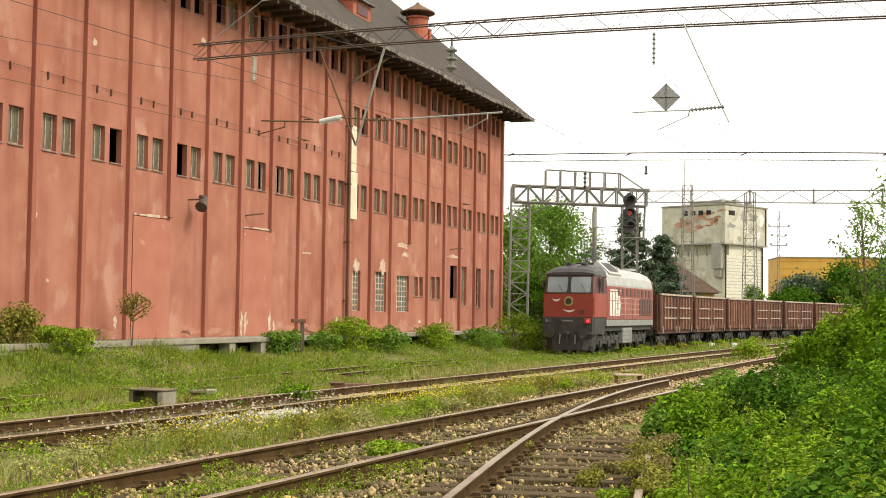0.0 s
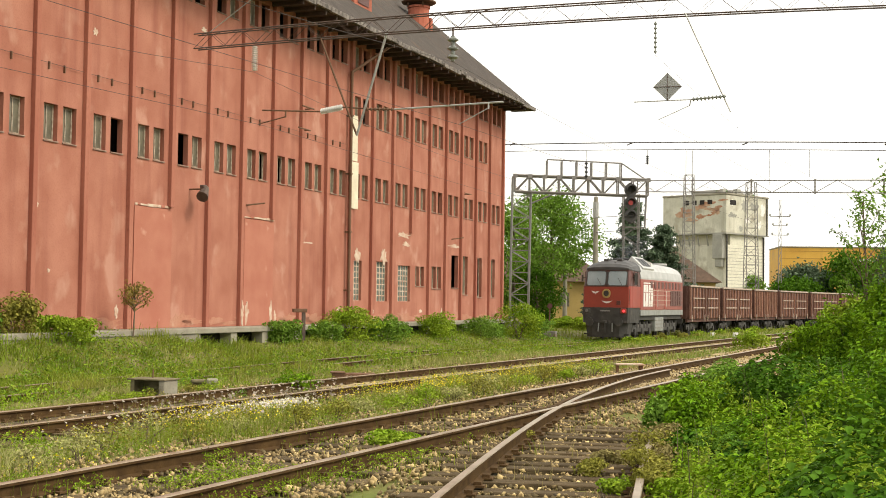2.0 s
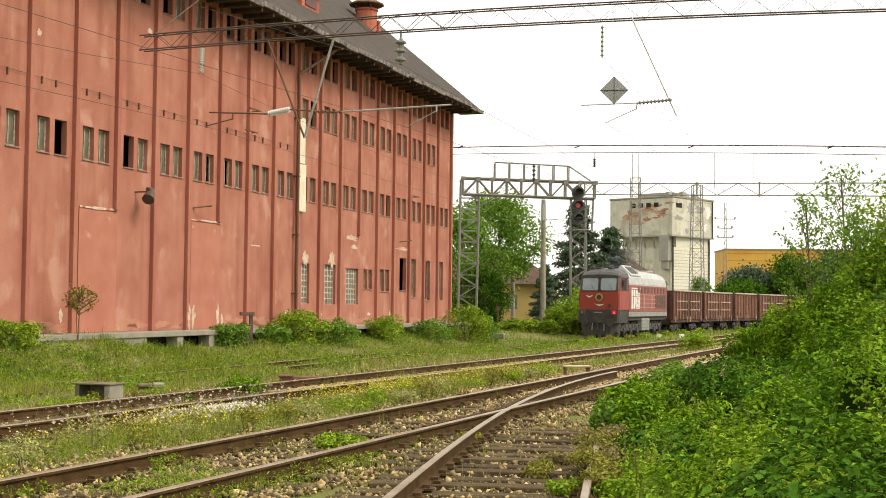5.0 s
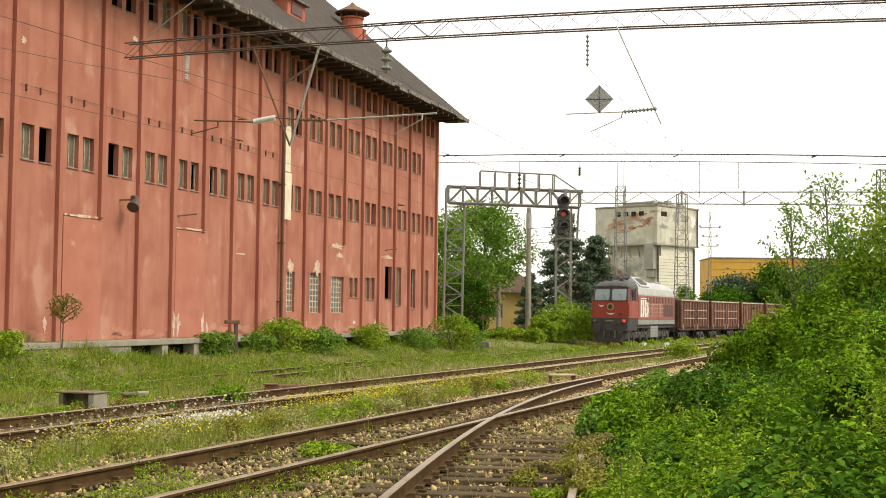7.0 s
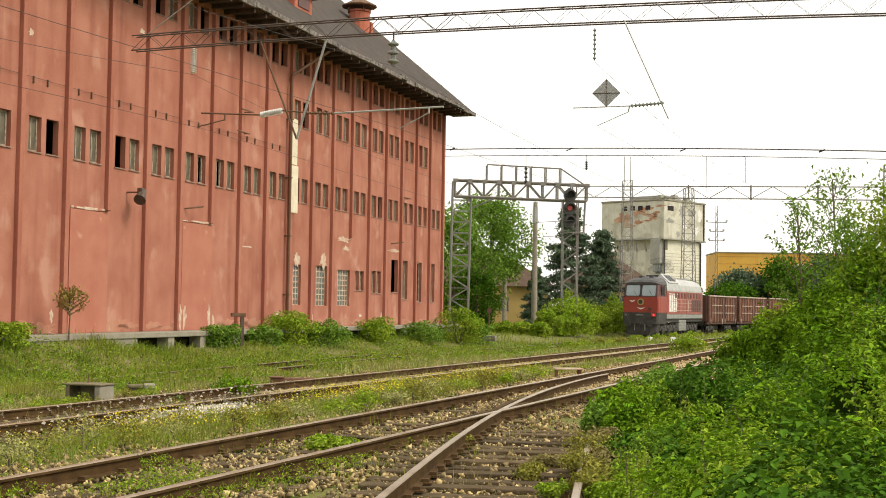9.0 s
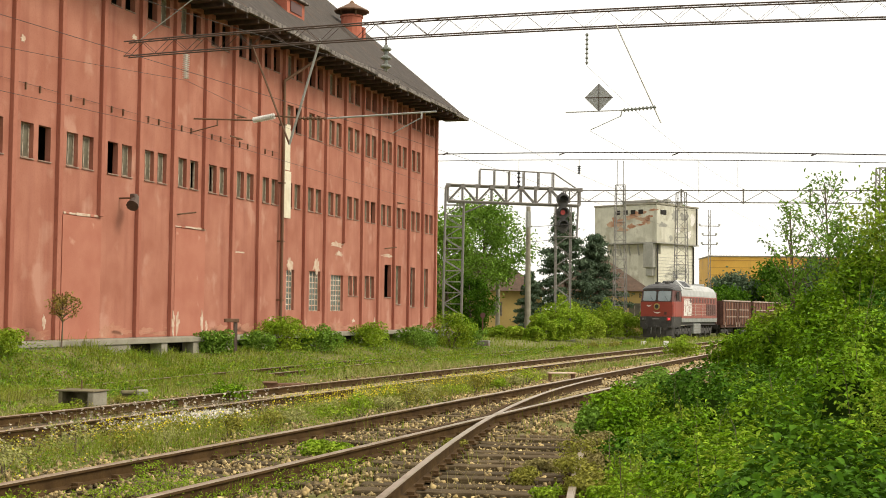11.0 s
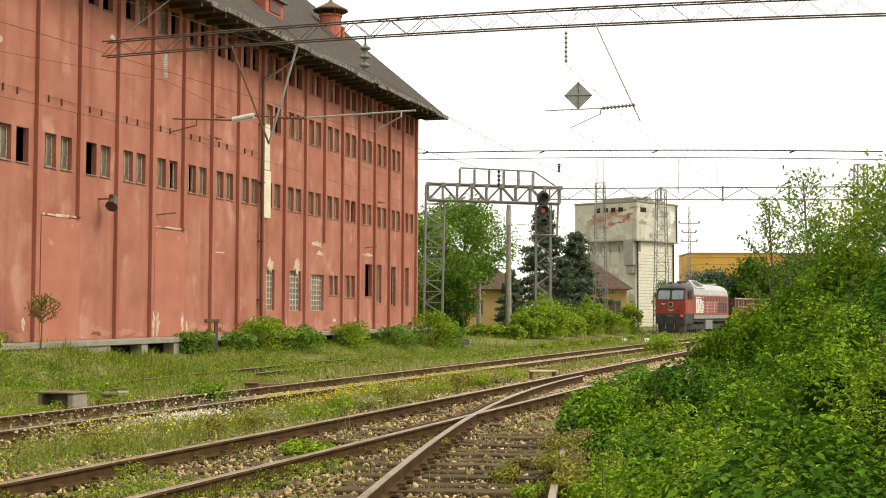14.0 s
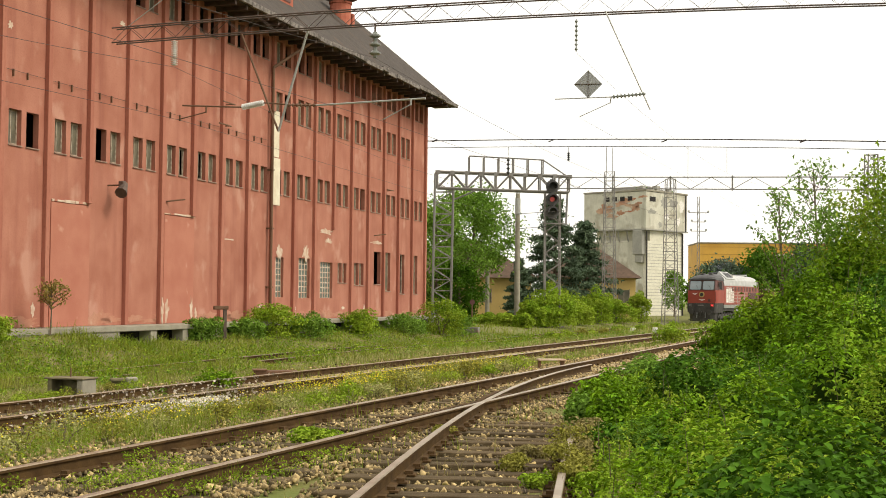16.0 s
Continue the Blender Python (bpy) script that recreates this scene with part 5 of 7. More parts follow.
# ---------------------------------------------------------------- overhead line gear
def insulator(parent, p, q, r, material, sheds, name="insulator"):
    """A string of sheds between two points."""
    p, q = Vector(p), Vector(q)
    length = (q - p).length
    prof = [(r * 0.3, 0.0)]
    for i in range(sheds):
        z = length * (i + 0.15) / sheds
        prof += [(r * 0.4, z), (r, z + length * 0.25 / sheds), (r, z + length * 0.4 / sheds), (r * 0.4, z + length * 0.6 / sheds)]
    prof.append((r * 0.3, length))
    ob = part(name, Shape().turned(prof, 10), material, parent, smooth=False)
    ob.matrix_basis = Matrix.LocRotScale(p, (q - p).to_track_quat("Z", "Y"), None)
    return ob


def girder(parent, a, b, depth, width, panels, chord, lace, material, camber=0.0, thin_after=2.0):
    """A lattice beam: four chords with zigzag lacing."""
    a, b = Vector(a), Vector(b)
    side = (b - a).cross(Vector((0, 0, 1))).normalized() * width / 2
    up = Vector((0, 0, depth / 2))

    def at(t, s, u):
        return a.lerp(b, t) + side * s + up * u + Vector((0, 0, camber * 4 * t * (1 - t)))

    for s in (-1, 1):
        for u in (-1, 1):
            for i in range(0, panels, 2):
                rod("chord", at(i / panels, s, u), at(min(1, (i + 2) / panels), s, u), chord, material, parent)
    for i in range(panels):
        t0, t1 = i / panels, (i + 1) / panels
        if t0 > thin_after:
            lace = 0.0035
        for s in (-1, 1):
            rod("lacing", at(t0, s, 1 if i % 2 else -1), at(t1, s, -1 if i % 2 else 1), lace, material, parent)
        rod("lacing", at(t0, -1, 1), at(t1, 1, 1), lace, material, parent)
    return at


def lattice_mast(name, label, x, y, top, w0, w1, panels, material, leg=0.045, lace=0.022, turn=0.0, base=None):
    g = float(ground_z(np.array(x), np.array(y))) if base is None else base
    m = thing(name, label, "mast", pose(x, y, g, 0, 0, turn))
    h = top - g
    part("footing", Shape().box(-w0 * 0.8, w0 * 0.8, -w0 * 0.8, w0 * 0.8, -0.3, 0.12, 0.03), CONCRETE, m)

    def at(t, i):
        w = (w0 + (w1 - w0) * t) / 2
        return Vector((w * (1, 1, -1, -1)[i], w * (1, -1, -1, 1)[i], 0.1 + (h - 0.1) * t))

    for i in range(4):
        rod("leg", at(0, i), at(1, i), leg, material, m)
        for k in range(panels):
            t0, t1 = k / panels, (k + 1) / panels
            p, q = (at(t0, i), at(t1, (i + 1) % 4)) if k % 2 else (at(t0, (i + 1) % 4), at(t1, i))
            rod("brace", p, q, lace, material, m)
            rod("brace", at(t1, i), at(t1, (i + 1) % 4), lace, material, m)
    return m


# portal over the near tracks, hung with two V supports
portal = thing("catenary_portal", "brown lattice portal beam over the tracks", "catenary portal", group="overhead line")
PA, PB = Vector((-6.40, 32.5, 8.13)), Vector((11.9, 23.9, 7.62))
girder(portal, PA, PB, 0.37, 0.20, 44, 0.017, 0.0075, GIRDER, 0.16, 0.42)
for dx in (-0.2, 0.2):
    for dy in (-0.2, 0.2):
        rod("leg", (11.9 + dx, 23.9 + dy, 0.1), (11.9 + dx, 23.9 + dy, 9.4), 0.03, GIRDER, portal)
for i in range(18):
    z = 0.2 + i * 0.5
    rod("brace", (11.7, 23.7, z), (12.1, 23.7, z + 0.5), 0.012, GIRDER, portal)
    rod("brace", (11.7, 24.1, z), (12.1, 24.1, z + 0.5), 0.012, GIRDER, portal)
part("footing", Shape().box(11.5, 12.3, 23.5, 24.3, -0.3, 0.16, 0.03), CONCRETE, portal)
rod("stay", (-6.1, 32.4, 8.32), (-4.6, 31.7, 9.3), 0.012, GALV, portal)
rod("stay", (-4.6, 31.7, 9.3), (11.9, 23.9, 9.35), 0.012, GALV, portal)
# far support
rod("hanger", (-3.10, 31.0, 7.99), (-2.15, 30.75, 5.58), 0.028, RUST, portal, "rusty tube")
rod("hanger", (-1.43, 30.3, 8.05), (-2.15, 30.75, 5.58), 0.03, GALV, portal, "galvanised tube")
rod("cantilever", (-4.55, 31.6, 6.28), (-3.0, 31.15, 6.20), 0.020, RUST, portal)
insulator(portal, (-3.06, 31.15, 6.20), (-2.52, 30.9, 6.28), 0.075, PORCELAIN, 12)
rod("cantilever", (-2.52, 30.9, 6.28), (-1.95, 30.7, 6.22), 0.018, RUST, portal)
insulator(portal, (-1.95, 30.65, 6.2), (-1.25, 30.35, 6.16), 0.045, RUST, 7)
rod("cantilever", (-1.25, 30.35, 6.16), (1.28, 29.1, 6.18), 0.022, GALV, portal)
rod("steady_arm", (0.95, 29.2, 6.05), (0.30, 29.5, 5.72), 0.013, GALV, portal)
rod("steady_drop", (0.95, 29.2, 6.17), (0.95, 29.2, 6.03), 0.02, GALV, portal)
rod("steady_arm", (-4.65, 31.7, 5.95), (-3.95, 31.4, 6.10), 0.014, RUST, portal)
rod("steady_drop", (-3.95, 31.4, 6.24), (-3.95, 31.4, 6.08), 0.02, RUST, portal)
insulator(portal, (-4.79, 31.75, 7.90), (-4.79, 31.75, 7.28), 0.085, PORCELAIN, 12)
insulator(portal, (0.12, 29.45, 7.75), (0.12, 29.45, 7.15), 0.13, GLASS_INS, 3)
rod("hanger_rod", (0.12, 29.45, 7.95), (0.12, 29.45, 7.74), 0.02, GIRDER, portal)
# near support
rod("hanger", (5.01, 27.0, 7.80), (5.92, 26.7, 5.66), 0.016, GALV, portal)
insulator(portal, (5.82, 26.7, 5.99), (5.15, 26.95, 5.95), 0.045, GLASS_INS, 9)
rod("cantilever", (5.15, 26.95, 5.95), (4.0, 27.4, 5.95), 0.013, GALV, portal)
rod("steady_arm", (4.5, 27.2, 5.55), (5.12, 27.0, 5.83), 0.008, GALV, portal)
rod("steady_drop", (5.14, 26.95, 5.96), (5.12, 27.0, 5.82), 0.012, GALV, portal)
insulator(portal, (4.42, 27.2, 7.65), (4.42, 27.2, 6.95), 0.035, GLASS_INS, 7)

sign = thing("diamond_sign", "grey metal diamond sign seen from its back on the arm", "sign", look((4.67, 27.12, 6.24), (4.67 + 0.9, 27.12 + 4, 6.24)))
R = 0.30
part("plate", Shape().add([(0, R, 0), (R, 0, 0), (0, -R, 0), (-R, 0, 0), (0, R, 0.012), (R, 0, 0.012), (0, -R, 0.012), (-R, 0, 0.012)],
                          [(0, 1, 2, 3), (7, 6, 5, 4), (0, 4, 5, 1), (1, 5, 6, 2), (2, 6, 7, 3), (3, 7, 4, 0)]), SIGN_GREY, sign)
rod("rib", (-R, 0, 0.02), (R, 0, 0.02), 0.008, GIRDER, sign)
rod("rib", (0, -R, 0.02), (0, R, 0.02), 0.006, GIRDER, sign)


def wires():
    """Contact and carrying wires over the tracks, sagging between supports."""
    def line(name, label, pts, r):
        w = thing(name, label, "overhead wire", group="overhead line")
        for p, q in zip(pts, pts[1:]):
            rod("wire", p, q, r, WIRE, w, sides=5)

    def span(a, b, sag, n=10):
        a, b = Vector(a), Vector(b)
        return [a.lerp(b, i / n) - Vector((0, 0, sag * 4 * (i / n) * (1 - i / n))) for i in range(n + 1)]

    near_l, near_r = (0.30, 29.5, 5.70), (4.5, 27.2, 5.53)
    line("contact_wire", "thin dark contact wire over the middle track", span((-19.0, -10, 5.72), near_l, 0.0) + span(near_l, (17.5, 70, 5.9), 0.0)[1:], 0.005)
    line("carrying_wire", "thin sagging carrying wire over the middle track", span((-19.0, -10, 7.2), (0.12, 29.45, 7.15), 0.7) + span((0.12, 29.45, 7.15), (17.5, 70, 7.3), 0.6)[1:], 0.005)
    line("carrying_wire", "thin sagging carrying wire beside the warehouse", span((-23.5, -6, 7.3), (-4.79, 31.75, 7.25), 0.8) + span((-4.79, 31.75, 7.25), (8.5, 72, 7.6), 0.6)[1:], 0.0055)
    line("contact_wire", "thin dark contact wire beside the warehouse", span((-23.5, -6, 5.9), (-4.6, 31.7, 5.93), 0.0) + span((-4.6, 31.7, 5.93), (8.5, 72, 6.0), 0.0)[1:], 0.0055)
    line("contact_wire", "thin dark contact wire over the main track", span(near_r, (19, 62, 5.8), 0.0), 0.003)
    line("carrying_wire", "thin sagging carrying wire over the main track", span((4.42, 27.2, 6.93), (19, 62, 7.4), 0.5), 0.003)
    line("head_span", "pair of cross-span cables from the warehouse corner to a pole", span((3.40, 74.9, 10.80), (25.95, 62, 9.58), -0.12, 14), 0.03)
    line("head_span", "pair of cross-span cables from the warehouse corner to a pole", span((3.40, 74.9, 10.40), (25.95, 62, 9.18), -0.12, 14), 0.02)
    for k, (t, r) in enumerate(((0.02, 0.07), (0.30, 0.05), (0.55, 0.05), (0.83, 0.07))):
        p = Vector((3.40, 74.9, 10.80)).lerp(Vector((25.95, 62, 9.58)), t)
        w = thing("line_clamp", "small dark clamp on a cable", "clamp", group="overhead line")
        rod("clamp", p + Vector((-0.14, 0.06, -0.03)), p + Vector((0.14, -0.06, 0.08)), r * 0.6, WIRE, w)
    for t, drop in ((0.2, 1.6), (0.34, 0.8), (0.6, 1.9), (0.68, 1.4)):
        p = Vector((3.40, 74.9, 10.40)).lerp(Vector((25.95, 62, 9.18)), t) + Vector((0, 0, 0.48 * t * (1 - t)))
        w = thing("dropper", "short dark string of insulators hanging from a cable", "insulator", group="overhead line")
        rod("dropper_wire", p, p - Vector((0, 0, drop)), 0.012, WIRE, w)
        if t in (0.2, 0.34):
            insulator(w, p - Vector((0, 0, drop * 0.4)), p - Vector((0, 0, drop)), 0.10, SIGNAL_BLACK, 4)


wires()
pole = thing("catenary_pole", "tall grey steel pole holding the cross-span", "pole", Matrix.Translation((26.25, 61.8, 0.2)))
part("shaft", Shape().tube((0, 0, -0.3), (0, 0, 17.2), 0.17, 10, 0.11), GANTRY, pole)
part("footing", Shape().box(-0.5, 0.5, -0.5, 0.5, -0.3, 0.1, 0.03), CONCRETE, pole)

# signal gantry beyond the warehouse
gantry = thing("signal_gantry", "grey lattice railway signal gantry with a handrail", "signal gantry")
GL, GR = Vector((4.9, 91.0, 10.0)), Vector((14.2, 90.4, 9.75))
girder(gantry, GL, GR, 1.15, 0.9, 9, 0.075, 0.05, GANTRY)
for i in range(10):
    g = GL.lerp(GR, i / 9)
    for dy in (-0.45, 0.45):
        rod("upright", g + Vector((0, dy, -0.57)), g + Vector((0, dy, 0.57)), 0.055, GANTRY, gantry)
    part("gusset", Shape().box(g.x - 0.16, g.x + 0.16, g.y - 0.53, g.y - 0.50, g.z + 0.38, g.z + 0.66), GANTRY, gantry)
for x in (4.75, 6.05):
    for dy in (-0.45, 0.45):
        rod("leg", (x - 0.12, 91 + dy, -0.3), (x, 91 + dy, 10.5 if x < 5 else 9.5), 0.065, GANTRY, gantry)
for i in range(13):
    z = -0.2 + i * 0.78
    for dy in (-0.45, 0.45):
        a, b = (4.65, 5.95) if i % 2 else (5.95, 4.65)
        rod("brace", (a, 91 + dy, z), (b, 91 + dy, z + 0.78), 0.028, GANTRY, gantry)
        rod("brace", (4.65, 91 + dy, z), (5.95, 91 + dy, z), 0.024, GANTRY, gantry)
rod("knee_brace", (6.05, 91, 8.6), (8.0, 91, 9.45), 0.06, GANTRY, gantry)
for i in range(6):
    x = 7.15 + i * 1.05
    rod("handrail_post", (x, 90.55, 10.5), (x, 90.55, 11.7 - 0.03 * i), 0.05, GANTRY, gantry)
    rod("handrail_post", (x, 91.4, 10.5), (x, 91.4, 11.7 - 0.03 * i), 0.05, GANTRY, gantry)
rod("handrail", (7.15, 90.55, 11.7), (12.4, 90.55, 11.5), 0.05, GANTRY, gantry)
rod("handrail", (12.4, 90.55, 11.5), (14.2, 90.5, 10.3), 0.05, GANTRY, gantry)
for x in (12.55, 13.6):
    for dy in (-0.35, 0.35):
        rod("leg", (x, 90.5 + dy, -0.4), (x, 90.5 + dy, 9.3), 0.045, GANTRY, gantry)
for i in range(13):
    z = -0.3 + i * 0.74
    for dy in (-0.35, 0.35):
        a, b = (12.55, 13.6) if i % 2 else (13.6, 12.55)
        rod("brace", (a, 90.5 + dy, z), (b, 90.5 + dy, z + 0.74), 0.024, GANTRY, gantry)
rod("cage_post", (14.15, 90.2, 10.3), (14.0, 90.2, 6.9), 0.07, GANTRY, gantry)
rod("cage_rail", (12.3, 90.0, 6.95), (14.05, 90.0, 6.95), 0.05, GANTRY, gantry)
part("footing", Shape().box(4.2, 6.4, 90.3, 91.7, -0.6, -0.25, 0.03).box(12.2, 13.9, 89.9, 91.1, -0.6, -0.25, 0.03), CONCRETE, gantry)

gantry.location, gantry.scale = (0, 0, -0.119), (1.072, 1.072, 1.072)

signal = thing("railway_signal", "black railway signal heads with a red light", "railway signal", Matrix.Translation((13.88, 96.2, 9.1)))
signal.scale = (1.072, 1.072, 1.072)
for z, m in ((0.95, SIGNAL_BLACK), (0.05, SIGNAL_RED), (-0.85, SIGNAL_BLACK)):
    head = part("head", Shape().tube((0, 0.0, z), (0, 0.28, z), 0.47, 18, 0.40), SIGNAL_GREY, signal, "dark grey round signal head")
    part("lens", Shape().tube((0, -0.04, z), (0, -0.004, z), 0.17, 14), m, head)
    part("hood", Shape().add([(r * math.cos(a), y, z + r * math.sin(a)) for r in (0.30, 0.27) for y in (-0.55, -0.004) for a in np.linspace(-0.35, math.pi + 0.35, 12)],
                             [(i, i + 1, 13 + i, 12 + i) for i in range(11)] + [(24 + i, 36 + i, 37 + i, 25 + i) for i in range(11)] + [(i, 24 + i, 25 + i, i + 1) for i in range(11)]), SIGNAL_BLACK, head)
part("ladder_plate", Shape().box(-0.12, 0.12, 0.285, 0.36, -1.4, 1.5, 0.02), SIGNAL_GREY, signal)
rod("bracket", (0, 0.2, 0.3), (0, 0.7, 0.3), 0.06, GANTRY, signal)

cp = thing("concrete_pole", "slim pale concrete pole beyond the gantry", "pole", Matrix.Translation((11.95, 102, -0.36)))
part("shaft", Shape().tube((0, 0, -0.2), (0, 0, 10.4), 0.26, 12, 0.17), CONCRETE, cp)
part("collar", Shape().tube((0, 0, 8.7), (0, 0, 10.0), 0.23, 10), GALV, cp)
lp = thing("concrete_pole", "short pale concrete pole among bushes", "pole", Matrix.Translation((10.6, 113, -0.36)))
part("shaft", Shape().tube((0, 0, -0.2), (0, 0, 6.0), 0.22, 10, 0.16), CONCRETE, lp)
for k in (0, 1):
    rod("stay_wire", (11.95, 102, 7.2 + k * 1.2), (14.0, 90.5, 6.9 + k), 0.02, WIRE, thing("stay", "thin stay wire at the gantry", "wire", group="overhead line"))

lattice_mast("lattice_mast", "tall slender grey lattice mast", 21.8, 115, 13.2, 1.15, 0.75, 16, GANTRY, 0.042, 0.018)
for dx in (-0.28, 0.28):
    rod("whip", (21.8 + dx, 115, 13.1), (21.8 + dx, 115, 15.4), 0.03, GANTRY, thing("mast_rod", "thin rod on top of a lattice mast", "rod"))
lattice_mast("lattice_mast", "tall slender grey lattice mast", 28.1, 118, 12.9, 1.3, 0.8, 16, GANTRY, 0.042, 0.018)
lattice_mast("lattice_mast", "grey lattice mast of the far portal", 31.2, 78, 10.8, 0.9, 0.6, 14, GANTRY, 0.045, 0.025)
beam = thing("far_portal_beam", "long light lattice beam of the far catenary portal", "catenary portal")
BA, BB, PANELS = Vector((14.2, 95.0, 10.3)), Vector((31.2, 78.0, 9.0)), 15
for off in (-0.41, 0.41):
    rod("chord", BA + Vector((0, 0, off)), BB + Vector((0, 0, off)), 0.038, GANTRY, beam)
for i in range(PANELS):
    p, q = BA.lerp(BB, i / PANELS), BA.lerp(BB, (i + 1) / PANELS)
    if i % 3 == 0:
        rod("upright", p - Vector((0, 0, 0.5)), p + Vector((0, 0, 0.5)), 0.055, GANTRY, beam)
    rod("lacing", p + Vector((0, 0, -0.41 if i % 2 else 0.41)), q + Vector((0, 0, 0.41 if i % 2 else -0.41)), 0.022, GANTRY, beam)


# ---------------------------------------------------------------- station buildings behind
def tower():
    t = thing("water_tower", "old square water tower with stained white upper tank", "water tower", pose(34.3, 163.0, -0.36, 0, 0, 44))
    A, B = 4.7, 4.35
    part("shaft_wall", Shape().box(-B + 0.25, B, -B, B, 0, 9.3, 0.05).box(-B + 1.1, B - 0.1, -B + 0.02, B - 0.6, 9.31, 10.75), TOWER_PLAIN, t, "pale tiled shaft")
    part("shaft_render", Shape().box(-B + 0.19, -B + 0.245, -B + 0.4, B - 0.1, 0.2, 9.2), TOWER_W, t, "grey streaked render")
    part("hoist_box", Shape().box(-B - 0.55, -B + 0.24, -B + 0.1, -B + 1.5, 7.6, 10.6, 0.05).box(-B - 0.3, -B + 0.24, -B + 0.3, -B + 1.3, 6.6, 7.595, 0.05), TOWER_G, t, "grey boxed-in hoist under the tank")
    for k in range(5):
        y = B - 0.7 - k * 1.35
        rod("bracket", (-B + 0.2, y, 9.2), (-A + 0.15, y, 10.7), 0.10, TOWER_G, t)
    part("tank_ledge", Shape().box(-A - 0.1, A + 0.1, -A - 0.1, A + 0.1, 10.60, 10.755, 0.03), TOWER_G, t)
    part("tank_wall", Shape().box(-A, A, -A, A, 10.76, 15.4, 0.05), TOWER_W, t, "stained white render")
    part("roof_slab", Shape().box(-A - 0.08, A + 0.08, -A - 0.08, A + 0.08, 15.41, 15.62, 0.03), CONCRETE, t)
    part("roof_hut", Shape().box(-2.2, 2.2, -2.2, 2.2, 15.66, 16.3, 0.05), TOWER_G, t)
    for i in range(4):
        y = -3.6 + i * 1.15
        part("window", Shape().box(-A - 0.03, -A + 0.02, 0.9 + y, 1.6 + y, 14.3, 14.85), HOLE_SHADE, t)
    part("window", Shape().box(-3.9, -2.6, -A - 0.03, -A + 0.02, 14.2, 14.8), HOLE_SHADE, t)
    rp = random.Random(7)
    for k in range(24):
        y, z, w, h = rp.uniform(-4.4, 2.4), rp.uniform(12.5, 14.3), rp.uniform(0.3, 1.1), rp.uniform(0.12, 0.45)
        z -= 0.16 * (y + 1)
        ring = [(y + w * rp.uniform(0.5, 1.1) * math.cos(a * 0.37), z + h * rp.uniform(0.4, 1.15) * math.sin(a * 0.37)) for a in range(17)]
        part("rust_patch", Shape().add([(-A - 0.012, p, q) for p, q in ring] + [(-A + 0.01, p, q) for p, q in ring], [tuple(range(17))] + [(i, (i + 1) % 17, 17 + (i + 1) % 17, 17 + i) for i in range(17)]), RUST_STAIN, t)
    for k in range(8):
        x, z, w, h = rp.uniform(-4.0, 4.0), rp.uniform(11.4, 14.8), rp.uniform(0.5, 1.5), rp.uniform(0.4, 1.1)
        ring = [(x + w * rp.uniform(0.5, 1.1) * math.cos(a * 0.37), z + h * rp.uniform(0.4, 1.15) * math.sin(a * 0.37)) for a in range(17)]
        part("peeled_patch", Shape().add([(p, -A - 0.012, q) for p, q in ring] + [(p, -A + 0.01, q) for p, q in ring], [tuple(range(17))] + [(i, (i + 1) % 17, 17 + (i + 1) % 17, 17 + i) for i in range(17)]), WHITE if k % 2 else TOWER_G, t)
    for k in range(5):
        part("roof_gear", Shape().box(-3.4 + k * 1.4, -2.6 + k * 1.4, -3.6, -2.9, 15.655, 15.9 + 0.25 * (k % 3), 0.05), TOWER_G, t)
    rod("pipe", (-B + 0.2, -B - 0.12, 0), (-B + 0.2, -B - 0.12, 10.5), 0.10, LOCO_BLACK, t)
    rod("pipe", (B - 0.3, -B - 0.12, 0), (B - 0.3, -B - 0.12, 10.5), 0.10, LOCO_BLACK, t)
    rod("pipe", (A - 0.4, -A - 0.08, 10.7), (A - 0.4, -A - 0.08, 15.4), 0.08, LOCO_BLACK, t)
    for k in range(14):
        x, y = rp.uniform(-3.6, 3.6), rp.uniform(-3.8, -2.2)
        part("roof_rubble", Shape().box(x, x + rp.uniform(0.3, 0.9), y, y + 0.5, 15.64, 15.75 + rp.uniform(0.05, 0.5), 0.08), (TOWER_G, CONCRETE, LEAF_DARK)[k % 3], t)
    # a railing on the roof
    for i in range(13):
        x = -2.9 + i * 0.48
        rod("rail_post", (x, -3.0, 15.65), (x, -3.0, 16.25), 0.03, GANTRY, t)
    rod("handrail", (-2.9, -3.0, 16.25), (2.9, -3.0, 16.25), 0.03, GANTRY, t)
    for i in range(22):
        z = 0.5 + i * 0.4
        part("course_line", Shape().box(-B + 0.3, B - 0.1, -B - 0.012, -B + 0.01, z, z + 0.05), TOWER_G, t)


tower()


